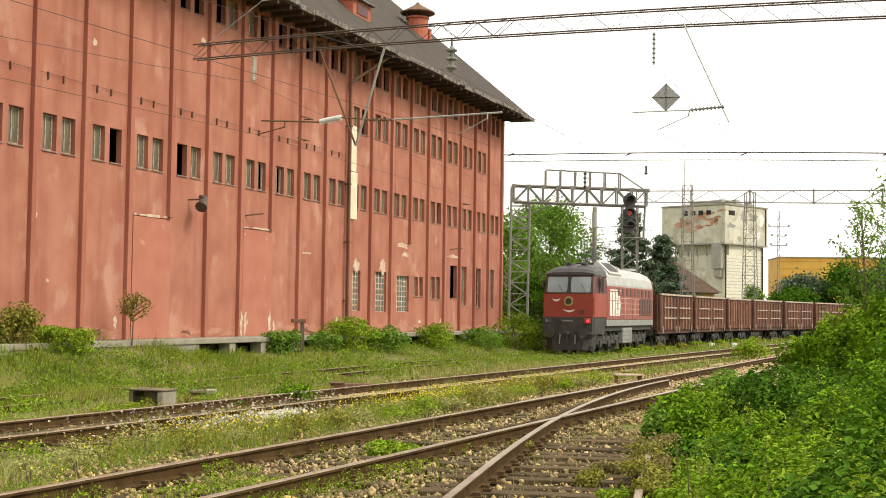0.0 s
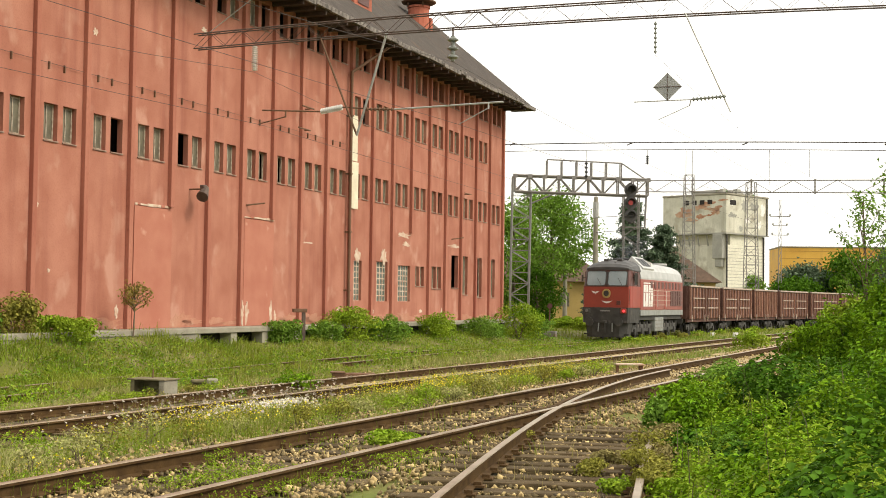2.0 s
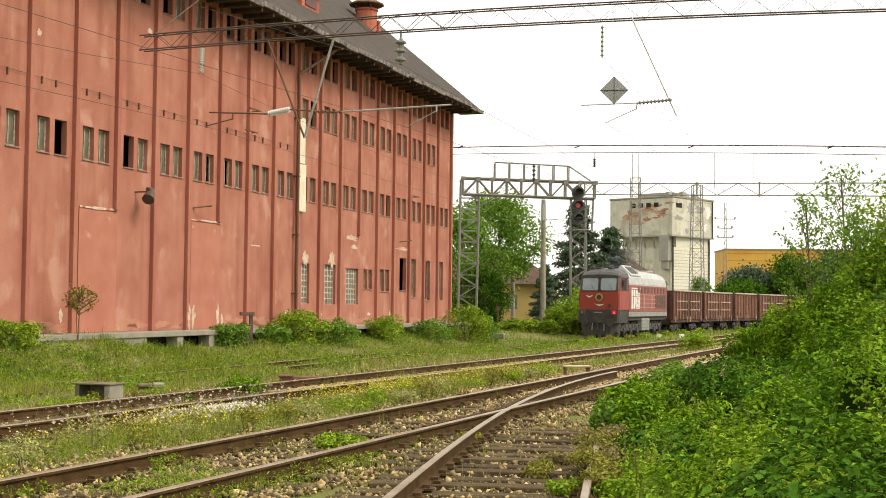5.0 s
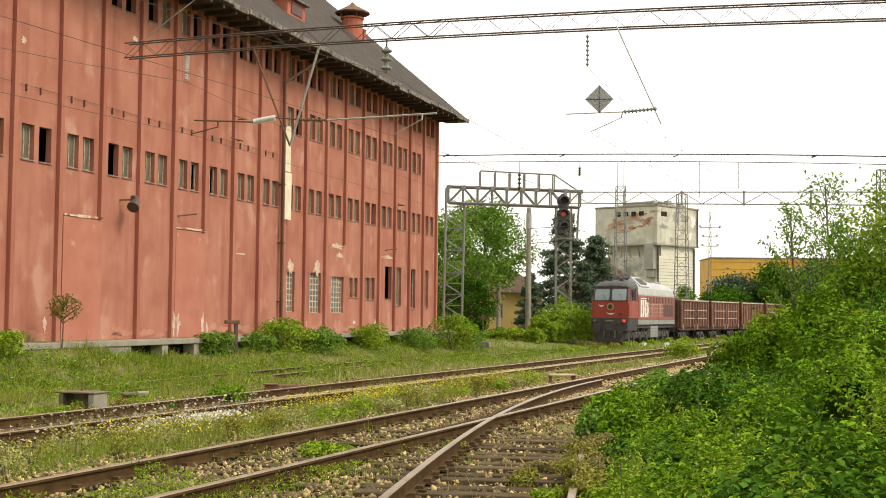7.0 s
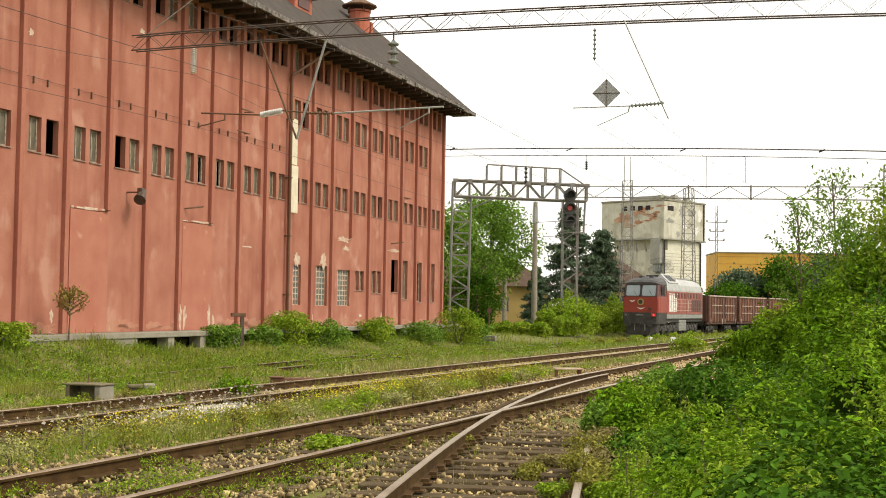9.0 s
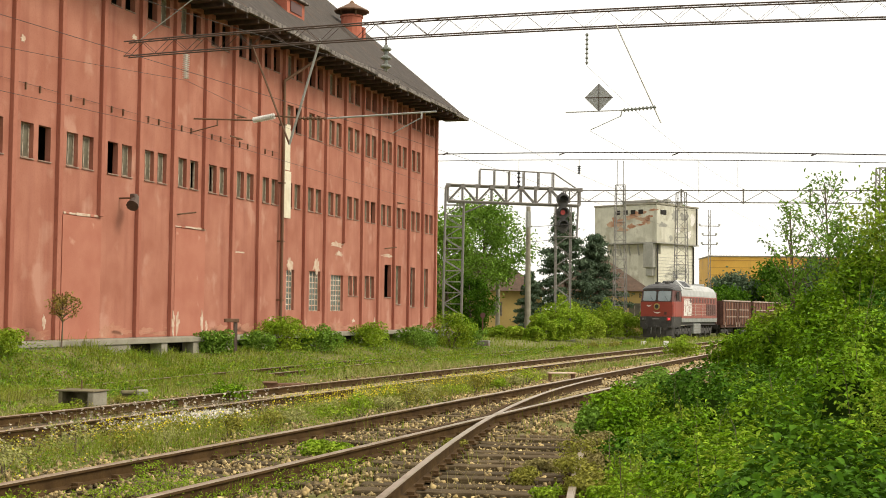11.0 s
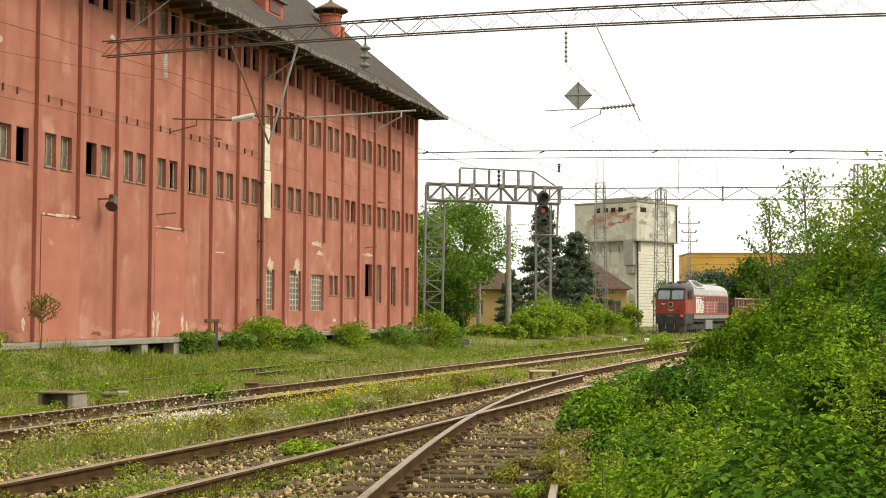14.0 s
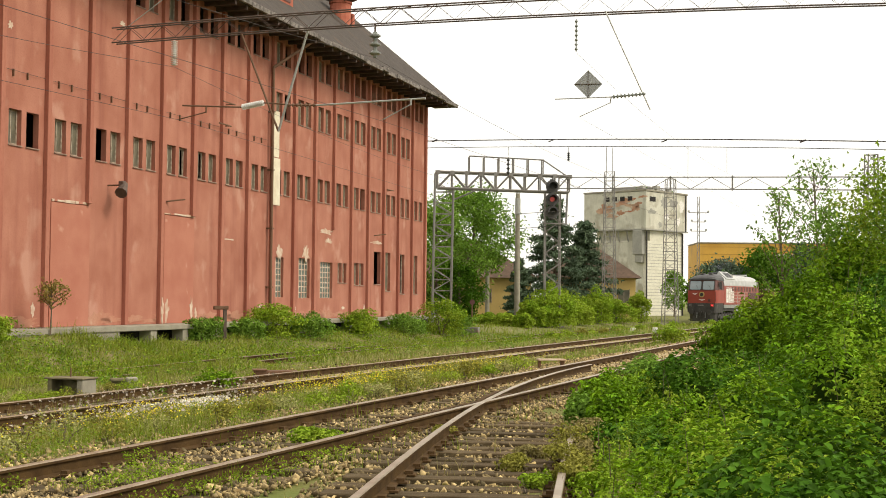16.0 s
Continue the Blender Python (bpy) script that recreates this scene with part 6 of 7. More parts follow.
def small_house(label, x, y, turn, w, d, h, rise, wall):
    b = thing("house", label, "house", pose(x, y, -0.36, 0, 0, turn))
    part("wall", Shape().box(-w / 2, w / 2, -d / 2, d / 2, 0, h, 0.02), wall, b)
    o = 0.6
    part("roof", Shape().add([(-w / 2 - o, -d / 2 - o, h - 0.2), (w / 2 + o, -d / 2 - o, h - 0.2), (w / 2 + o, d / 2 + o, h - 0.2), (-w / 2 - o, d / 2 + o, h - 0.2), (-w / 2 + d / 2, 0, h + rise), (w / 2 - d / 2, 0, h + rise)],
                             [(0, 1, 5, 4), (1, 2, 5), (2, 3, 4, 5), (3, 0, 4), (3, 2, 1, 0)]), TILE_BROWN, b, "brown tiled roof")
    for i in range(4):
        a = -w / 2 + w * (i + 0.5) / 4
        win = part("window", Shape().box(a - 0.5, a + 0.5, -d / 2 - 0.03, -d / 2 + 0.05, h * 0.38, h * 0.38 + 1.3), PANE, b)
        part("frame", Shape().box(a - 0.57, a - 0.5, -d / 2 - 0.05, -d / 2 + 0.05, h * 0.38 - 0.06, h * 0.38 + 1.36).box(a + 0.5, a + 0.57, -d / 2 - 0.05, -d / 2 + 0.05, h * 0.38 - 0.06, h * 0.38 + 1.36)
             .box(a - 0.03, a + 0.03, -d / 2 - 0.05, -d / 2 + 0.05, h * 0.38, h * 0.38 + 1.3), FRAME_WHITE, win)
    return b


small_house("yellow house with a brown hipped roof beside the tower", 22.1, 128, -8, 9.0, 8.0, 4.3, 3.2, YELLOW_WALL)
small_house("yellow house with a brown roof behind trees", 9.5, 128, 6, 12.0, 9.0, 4.2, 3.6, YELLOW_WALL)
hall = thing("orange_hall", "long flat orange industrial hall", "building", pose(70.2, 214, -0.36, 0, 0, -6))
part("wall", Shape().box(-15, 15, -6, 6, 0, 11.4, 0.05), ORANGE_WALL, hall)
part("roof_edge", Shape().box(-15.1, 15.1, -6.1, 6.1, 11.42, 11.62, 0.03), CONCRETE, hall)
for i in range(9):
    part("cladding_joint", Shape().box(-15.01, 15.01, -6.03, -5.99, 1.2 + i * 1.2, 1.27 + i * 1.2), OCHRE_DARK, hall)
for i in range(9):
    part("window", Shape().box(-14 + i * 3.2, -12 + i * 3.2, -6.04, -5.95, 6.2, 7.6), PANE, hall)
part("sign_panel", Shape().box(-2.6, 0.4, -6.06, -5.99, 9.2, 9.7), WHITE, hall)
lamp = thing("yard_lamp", "thin lattice lamp mast with crossbars", "lamp mast", Matrix.Translation((43.0, 165, -0.36)))
for dx in (-0.22, 0.22):
    rod("leg", (dx, 0, 0), (dx * 0.5, 0, 15.5), 0.05, GANTRY, lamp)
for i in range(15):
    rod("brace", (-0.21 + 0.007 * i, 0, i * 1.0), (0.21 - 0.007 * i, 0, i * 1.0 + 1.0), 0.03, GANTRY, lamp)
for z, w in ((13.4, 1.3), (12.2, 0.9), (11.0, 1.0)):
    rod("crossbar", (-w, 0, z), (w, 0, z), 0.05, GANTRY, lamp)
    for x in (-w, w):
        part("lamp_head", Shape().box(x - 0.12, x + 0.12, -0.1, 0.1, z + 0.05, z + 0.3, 0.03), GALV, lamp)


# ---------------------------------------------------------------- small things by the tracks
def small_things():
    c = thing("concrete_cover", "low mossy concrete duct cover slab on side walls", "concrete slab", pose(-5.0, 22.6, -0.17, 0, 0, -20))
    part("slab", Shape().box(-0.46, 0.30, -0.25, 0.25, 0.36, 0.39, 0.01), DIRTY_CONCRETE, c, "dark weathered slab")
    part("side", Shape().box(0.16, 0.28, -0.22, 0.22, -0.1, 0.358, 0.02), CONCRETE, c, "pale chipped wall")
    part("side", Shape().box(-0.42, -0.34, -0.2, 0.2, -0.1, 0.358, 0.01), DIRTY_CONCRETE, c)
    part("back", Shape().box(-0.338, 0.158, 0.12, 0.2, -0.1, 0.33, 0.01), DIRTY_CONCRETE, c)
    rod("stake", (-0.1, 0.0, 0.36), (-0.1, 0.02, 0.55), 0.012, RUST, c)
    s = thing("concrete_stump", "small crumbling concrete stump in the grass", "concrete block", pose(-4.55, 25.4, -0.2, 0, 0, 12))
    part("block", Shape().box(-0.10, 0.12, -0.12, 0.12, -0.1, 0.25, 0.03), CONCRETE, s)
    part("cap", Shape().box(-0.40, -0.104, -0.13, 0.10, 0.17, 0.235, 0.02), DIRTY_CONCRETE, s)
    part("foot", Shape().box(-0.38, -0.106, -0.05, 0.06, -0.1, 0.168, 0.02), DIRTY_CONCRETE, s)
    t = thing("rusty_plate", "rusty steel trough lying in the gravel", "scrap metal", pose(-2.05, 29.6, -0.2, 0, 0, 8))
    part("trough", Shape().box(-0.5, 0.5, -0.15, 0.15, 0.0, 0.16, 0.02), RUST, t)
    part("lip", Shape().box(-0.54, -0.2, -0.2, 0.2, 0.161, 0.19, 0.01), RUST, t)
    b = thing("plank_bench", "low pale plank on a short post beside the main track", "bench", pose(4.50, 31.2, -0.12, 0, 0, 4))
    part("plank", Shape().box(-0.34, 0.34, -0.14, 0.14, 0.27, 0.31, 0.01), BARE, b)
    part("leg", Shape().box(0.24, 0.32, -0.08, 0.08, -0.05, 0.268, 0.01), RUST, b)
    part("leg", Shape().box(-0.32, -0.26, -0.08, 0.08, -0.05, 0.268, 0.01), RUST, b)
    p = thing("t_post", "dark rusty steel post with a short arm", "post", pose(-5.25, 48.2, -0.05, 0, 0, 20))
    part("post", Shape().box(-0.065, 0.065, -0.07, 0.07, -0.2, 1.18, 0.015), GIRDER, p)
    part("arm", Shape().box(-0.42, 0.12, -0.10, 0.10, 1.181, 1.32, 0.015), RUST, p)
    for x, y, h in ((17.2, 76.0, 0.26), (16.4, 78.6, 0.18)):
        w = thing("marker_post", "short whitewashed marker stone beside the track", "marker", pose(x, y, -0.36))
        part("stone", Shape().box(-0.15, 0.15, -0.1, 0.1, -0.1, h + 0.1, 0.03), WHITE, w)
    d = thing("red_disc", "red disc on a post among shrubs, its red darkened for shade", "sign", pose(8.0, 97.5, -0.36))
    part("post", Shape().tube((0, 0, 0), (0, 0, 1.9), 0.05, 8), RUST, d)
    # dark red stands in for the tree's shade on the disc
    part("disc", Shape().tube((0, -0.06, 1.7), (0, -0.09, 1.7), 0.20, 16), LOCO_DARK, d)
    bx = thing("relay_box", "grey metal relay box by the rails", "cabinet", pose(6.0, 74.2, -0.34, 0, 0, -20))
    part("box", Shape().box(-0.5, 0.5, -0.2, 0.2, 0.0, 0.32, 0.02), GANTRY, bx)


small_things()


# ---------------------------------------------------------------- the train
def wheelset(parent, y, r, gauge=0.755):
    w = part("wheelset", Shape(), LOCO_BLACK, parent)
    sh = Shape().tube((-gauge, 0, 0), (gauge, 0, 0), 0.08, 10)
    for sx in (-1, 1):
        sh.tube((sx * (gauge - 0.065), 0, 0), (sx * (gauge + 0.065), 0, 0), r, 24)
        sh.tube((sx * (gauge - 0.085), 0, 0), (sx * (gauge - 0.065), 0, 0), r + 0.03, 24)
        sh.tube((sx * (gauge + 0.066), 0, 0), (sx * (gauge + 0.10), 0, 0), 0.14, 10)
        for a in range(4):
            c, s = math.cos(a * 1.5708), math.sin(a * 1.5708)
            sh.tube((sx * (gauge + 0.067), c * 0.3 * r, s * 0.3 * r), (sx * (gauge + 0.085), c * 0.62 * r, s * 0.62 * r), 0.05, 6)
    w.data = sh.mesh("wheelset", LOCO_BLACK)
    w.location = (0, y, r)
    return w


def loft(sections):
    """A skin over cross-sections of equal counts."""
    sh = Shape()
    k = len(sections[0])
    for s in sections:
        sh.v += [tuple(p) for p in s]
    sh.f = [(i * k + j, i * k + j + 1, (i + 1) * k + j + 1, (i + 1) * k + j) for i in range(len(sections) - 1) for j in range(k - 1)]
    sh.f += [tuple(range(k))[::-1], tuple(range((len(sections) - 1) * k, len(sections) * k))]
    return sh


LOCO, REACH = 14.6, 0.70
WAGON_L, SHORT_L, COUPLED = 9.0, 7.15, 1.2


def make_loco():
    """Local y runs from the cab end, which faces the viewer, to the far end."""
    b = thing("locomotive", "red diesel locomotive with silver roof and dark underframe", "locomotive")
    W = 1.475

    def ring(y, z0, z1, w, crown):
        """Half-open section with shoulders; crown is the roof's height above z1."""
        return [(-w, y, z0), (-w, y, z1), (-w * 0.94, y, z1 + crown * 0.42), (-w * 0.78, y, z1 + crown * 0.72), (-w * 0.45, y, z1 + crown * 0.94), (0, y, z1 + crown),
                (w * 0.45, y, z1 + crown * 0.94), (w * 0.78, y, z1 + crown * 0.72), (w * 0.94, y, z1 + crown * 0.42), (w, y, z1), (w, y, z0)]

    # machine room and cab skins
    part("body_side", Shape().box(-W, W, 2.75, 19.6, 1.72, 3.46, 0.03), LOCO_FADED, b, "faded red ribbed side panels")
    part("cab_lower", loft([[(x * s, y, z) for x, z in ((-W, 1.85), (-W, 3.02), (W, 3.02), (W, 1.85))] for y, s in ((0.42, 0.90), (0.55, 0.96), (0.95, 1.0), (2.747, 1.0))]), LOCO_RED, b, "bright red lower cab front")
    part("cab_upper", loft([[(x * s, y + (k if abs(z - 3.9) < 0.1 else 0), z) for x, z in ((-W, 3.022), (-W * 0.95, 3.95), (W * 0.95, 3.95), (W, 3.022))] for y, s, k in ((0.50, 0.88, 0.30), (0.64, 0.95, 0.28), (1.0, 0.985, 0.2), (2.747, 0.985, 0.0))]), LOCO_DARK, b, "dark red cab")
    part("roof", loft([ring(y, 3.462, 3.56, W * 0.985, c) for y, c in ((2.9, 0.92), (3.4, 0.97), (16.0, 0.97), (19.55, 0.92))]), LOCO_ROOF, b, "silver painted roof", smooth=False)
    part("cab_roof", loft([ring(y, z, z + 0.05, w, c) for y, z, w, c in ((0.72, 3.93, 1.28, 0.10), (1.0, 3.90, 1.38, 0.32), (1.6, 3.88, 1.42, 0.52), (2.89, 3.86, 1.44, 0.64))]), LOCO_ROOF_DARK, b, "dark grey cab roof")
    # windscreens, their pale colour standing in for reflected sky
    for sx in (-1, 1):
        ws = part("windscreen", loft([[(sx * 0.64 + dx * 0.55, y + (z - 3.1) * 0.30, z) for dx, z in ((-1, 3.20), (-1, 3.72), (-0.95, 3.80), (-0.82, 3.84), (0.82, 3.84), (0.95, 3.80), (1, 3.72), (1, 3.20), (0.95, 3.12), (0.82, 3.07), (-0.82, 3.07), (-0.95, 3.12))] for y in (0.455, 0.50)]), WINDSCREEN_SKY, b, "windscreen with the sky's pale reflection in its colour")
        for dx0, dx1, z0, z1 in ((-0.60, -0.55, 3.10, 3.82), (0.55, 0.60, 3.10, 3.82), (-0.52, 0.52, 3.02, 3.065), (-0.52, 0.52, 3.845, 3.885)):
            part("rubber_seal", loft([[(sx * 0.62 + dx, y + (z - 3.1) * 0.30, z) for dx, z in ((dx0, z0), (dx0, z1), (dx1, z1), (dx1, z0))] for y in (0.44, 0.52)]), LOCO_BLACK, ws)
        rod("wiper", (sx * 0.62 + 0.3, 0.43, 3.08), (sx * 0.62 + 0.05, 0.50, 3.5), 0.012, LOCO_BLACK, b)
        part("side_window", Shape().box(sx * W * 0.985 - 0.02 if sx > 0 else -W * 0.985 - 0.025, sx * W * 0.985 + 0.025 if sx > 0 else -W * 0.985 + 0.02, 1.25, 2.0, 3.12, 3.78, 0.01), HOLE_SHADE, b)
        part("window_surround", Shape().box(sx * 1.445, sx * 1.485, 1.15, 1.25, 3.06, 3.84).box(sx * 1.445, sx * 1.485, 2.0, 2.1, 3.06, 3.84), LOCO_DARK, b)
        rod("mirror_arm", (sx * 1.4, 1.0, 3.5), (sx * 1.62, 0.9, 3.5), 0.02, LOCO_BLACK, b)
        part("mirror", Shape().box(sx * 1.58 - 0.05, sx * 1.58 + 0.05, 0.85, 0.93, 3.3, 3.65, 0.015), LOCO_BLACK, b)
    part("belt_moulding", Shape().box(-1.34, 1.34, 0.40, 0.47, 2.99, 3.035, 0.01), LOCO_DARK, b)
    # emblem, wings and plates
    part("emblem", Shape().tube((0.02, 0.33, 2.62), (0.02, 0.44, 2.62), 0.25, 20), GOLD, b, "round brass emblem")
    part("emblem_field", Shape().tube((0.02, 0.315, 2.62), (0.02, 0.335, 2.62), 0.16, 16), LOCO_BLACK, b)
    for z, w in ((2.15, 0.34), (2.68, 0.24)):
        x0 = 0.04 if z < 2.5 else -0.66
        part("wing_badge", Shape().add([(x0 - w, 0.405, z + 0.07), (x0, 0.40, z + 0.02), (x0 + w, 0.405, z + 0.07), (x0 + w * 0.5, 0.405, z - 0.03), (x0, 0.405, z - 0.08), (x0 - w * 0.5, 0.405, z - 0.03),
                                        (x0 - w, 0.43, z + 0.07), (x0, 0.43, z + 0.02), (x0 + w, 0.43, z + 0.07), (x0 + w * 0.5, 0.43, z - 0.03), (x0, 0.43, z - 0.08), (x0 - w * 0.5, 0.43, z - 0.03)],
                                       [(0, 1, 4, 5), (1, 2, 3, 4), (11, 10, 7, 6), (10, 9, 8, 7), (0, 6, 7, 1), (1, 7, 8, 2), (2, 8, 9, 3), (3, 9, 10, 4), (4, 10, 11, 5), (5, 11, 6, 0)]), WHITE, b)
    part("red_socket", Shape().box(0.62, 0.86, 0.38, 0.43, 2.0, 2.22, 0.02), LOCO_DARK, b)
    part("number_bar", Shape().box(-0.30, 0.28, 0.225, 0.25, 1.63, 1.70), GANTRY, b)
    # dark lower front, buffers, plough
    part("front_skirt", loft([[(x * s, y, z) for x, z in ((-1.40, 1.0), (-1.44, 1.848), (1.44, 1.848), (1.40, 1.0))] for y, s in ((0.25, 0.93), (0.45, 1.0), (2.7, 1.0))]), LOCO_BLACK, b, "sooty dark grey front skirt")
    part("plough", loft([[(x * s, y, z) for x, z in ((-1.28, 0.22), (-1.38, 0.998), (1.38, 0.998), (1.28, 0.22))] for y, s in ((0.30, 0.62), (0.62, 0.92), (1.1, 1.0))]), LOCO_BLACK, b, "dark snow plough")
    for sx in (-1, 1):
        part("buffer", Shape().tube((sx * 0.875, 0.28, 1.06), (sx * 0.875, -0.02, 1.06), 0.13, 14).tube((sx * 0.875, -0.02, 1.06), (sx * 0.875, -0.07, 1.06), 0.24, 18), LOCO_BLACK, b)
        part("lamp_box", Shape().box(sx * 1.08 - 0.17, sx * 1.08 + 0.17, 0.17, 0.42, 1.52, 1.80, 0.04), LOCO_BLACK if sx < 0 else LOCO_RED, b)
        part("step", Shape().box(sx * 1.15 - 0.18, sx * 1.15 + 0.18, 0.5, 0.8, 0.35, 0.42), LOCO_BLACK, b)
        rod("hand_rail", (sx * 1.36, 0.46, 2.0), (sx * 1.36, 0.46, 2.9), 0.018, LOCO_BLACK, b)
        rod("brake_hose", (sx * 0.4, 0.28, 1.0), (sx * 0.42, 0.2, 0.5), 0.035, LOCO_SILL, b)
    part("tail_lamp", Shape().tube((1.12, 0.12, 1.66), (1.12, 0.175, 1.66), 0.07, 14), TAIL_RED, b, "lit red tail lamp")
    part("dead_lamp", Shape().tube((-1.10, 0.12, 1.66), (-1.10, 0.175, 1.66), 0.085, 14), WINDSCREEN, b)
    part("coupling", Shape().box(-0.1, 0.1, -0.05, 0.26, 0.98, 1.14, 0.02).tube((0, 0.05, 1.0), (0, 0.12, 0.5), 0.05, 8), LOCO_BLACK, b)
    # sill, fuel tank, ribs and doors
    for sx in (-1, 1):
        part("sill", Shape().box(min(sx * 1.40, sx * 1.50), max(sx * 1.40, sx * 1.50), 2.7, 19.6, 1.40, 1.715, 0.015), LOCO_SILL, b, "grey sill beam")
        for z in (2.0, 2.28, 2.56, 2.84):
            part("side_rib", Shape().box(min(sx * 1.475, sx * 1.495), max(sx * 1.475, sx * 1.495), 5.6, 19.3, z, z + 0.035), WAGON_EDGE, b)
        for i in range(9):
            y = 6.2 + i * 1.45
            part("louvre", Shape().box(min(sx * 1.475, sx * 1.50), max(sx * 1.475, sx * 1.50), y, y + 0.75, 2.98, 3.38, 0.01), LOCO_DARK, b)
        for y in (2.78, 8.1, 11.6):
            part("door", Shape().box(min(sx * 1.476, sx * 1.492), max(sx * 1.476, sx * 1.492), y, y + 0.65, 1.8, 3.35, 0.006), LOCO_RED, b)
            rod("door_handle", (sx * 1.51, y + 0.72, 1.9), (sx * 1.51, y + 0.72, 2.9), 0.016, WHITE, b)
        for i in range(5):
            y = 14.2 + i * 1.0
            part("radiator_grille", Shape().box(min(sx * 1.475, sx * 1.505), max(sx * 1.475, sx * 1.505), y, y + 0.85, 1.95, 2.90, 0.01), LOCO_DARK, b)
        # white lettering block as plain bars
        for j, (z, h) in enumerate(((3.22, 0.07), (2.78, 0.38), (2.30, 0.40), (1.92, 0.30))):
            for i in range(4):
                y = 3.65 + i * 0.92
                part("white_bar", Shape().box(min(sx * 1.477, sx * 1.487), max(sx * 1.477, sx * 1.487), y, y + (0.86 if j == 0 else 0.60 + 0.14 * ((i + j) % 2)), z - (0.05 * ((i * 3 + j) % 3) if j else 0), z + h), WHITE, b)
        part("fuel_tank", Shape().box(min(sx * 0.75, sx * 1.40), max(sx * 0.75, sx * 1.40), 8.6, 11.9, 0.45, 1.30, 0.06), LOCO_SILL, b)
        for z in (0.62, 0.84, 1.06):
            part("tank_strap", Shape().box(min(sx * 1.40, sx * 1.415), max(sx * 1.40, sx * 1.415), 8.7, 11.8, z, z + 0.07), GANTRY, b)
    part("frame", Shape().box(-1.35, 1.35, 2.65, 19.7, 1.15, 1.40), LOCO_BLACK, b)
    part("rear_cab", Shape().box(-1.44, 1.44, 19.605, 20.1, 1.2, 3.95, 0.12), LOCO_DARK, b)
    # roof gear
    part("roof_hatch", Shape().add([(0.62, 4.2, 4.78), (0.62, 8.2, 4.78), (1.36, 8.2, 4.12), (1.36, 4.2, 4.12), (0.30, 4.2, 4.40), (0.30, 8.2, 4.40), (1.30, 8.2, 3.9), (1.30, 4.2, 3.9)],
                                   [(0, 3, 2, 1), (4, 5, 6, 7), (0, 1, 5, 4), (1, 2, 6, 5), (2, 3, 7, 6), (3, 0, 4, 7)]), LOCO_ROOF, b)
    for i in range(4):
        y = 5.0 + i * 0.75
        part("roof_grille", Shape().add([(0.73, y, 4.70), (0.73, y + 0.6, 4.70), (1.24, y + 0.6, 4.245), (1.24, y, 4.245), (0.70, y, 4.66), (0.70, y + 0.6, 4.66), (1.21, y + 0.6, 4.21), (1.21, y, 4.21)],
                                        [(0, 3, 2, 1), (4, 5, 6, 7), (0, 1, 5, 4), (1, 2, 6, 5), (2, 3, 7, 6), (3, 0, 4, 7)]), SIGNAL_BLACK, b)
    part("exhaust_housing", Shape().box(-0.9, 0.3, 6.0, 10.5, 4.45, 4.72, 0.08), SIGNAL_BLACK, b, "black sooty exhaust housing")
    part("air_baffle", Shape().add([(0.35, 8.4, 4.52), (0.35, 9.3, 4.52), (1.15, 9.3, 4.2), (1.15, 8.4, 4.2), (0.35, 8.4, 4.80), (0.35, 9.3, 4.60), (1.15, 9.3, 4.30), (1.15, 8.4, 4.50)],
                                   [(3, 2, 1, 0), (4, 5, 6, 7), (0, 1, 5, 4), (1, 2, 6, 5), (2, 3, 7, 6), (3, 0, 4, 7)]), WHITE, b)
    part("fan_cover", Shape().tube((0, 16.6, 4.5), (0, 16.6, 4.62), 0.85, 20), LOCO_ROOF, b)
    part("horn", Shape().box(-0.5, -0.2, 1.6, 2.4, 4.42, 4.56, 0.03).box(0.3, 0.6, 1.7, 2.3, 4.42, 4.56, 0.03), LOCO_BLACK, b)
    rod("roof_rail", (0.3, 1.2, 4.36), (0.3, 2.8, 4.60), 0.02, LOCO_BLACK, b)
    # the machine room is drawn in to its true reach
    for o in b.children_recursive:
        if o.data.users > 1:
            o.location.z *= 1.06
            if o.location.y > 3:
                o.location.y = 3 + (o.location.y - 3) * REACH
        else:
            for v in o.data.vertices:
                v.co.z *= 1.06
                if v.co.y > 3:
                    v.co.y = 3 + (v.co.y - 3) * REACH
    # bogies
    wheels = []
    for yc in (4.3, 11.4):
        bg = part("bogie", Shape().box(-1.18, -1.0, -2.5, 2.5, 0.50, 0.95, 0.03).box(1.0, 1.18, -2.5, 2.5, 0.50, 0.95, 0.03).box(-1.0, 1.0, -0.3, 0.3, 0.6, 0.9), LOCO_BLACK, b, "black three-axle bogie")
        bg.location = (0, yc, 0)
        for y in (-1.85, 0.0, 1.85):
            wheels.append((wheelset(bg, y, 0.525), 0.525, y))
            for sx in (-1, 1):
                part("axle_box", Shape().box(sx * 1.13 - 0.13, sx * 1.13 + 0.13, y - 0.2, y + 0.2, 0.34, 0.72, 0.04), LOCO_BLACK, bg)
                for e in (-0.55, 0.55):
                    part("spring", Shape().tube((sx * 1.12, y + e, 0.72), (sx * 1.12, y + e, 1.1), 0.13, 10), LOCO_BLACK, bg)
    return b, wheels


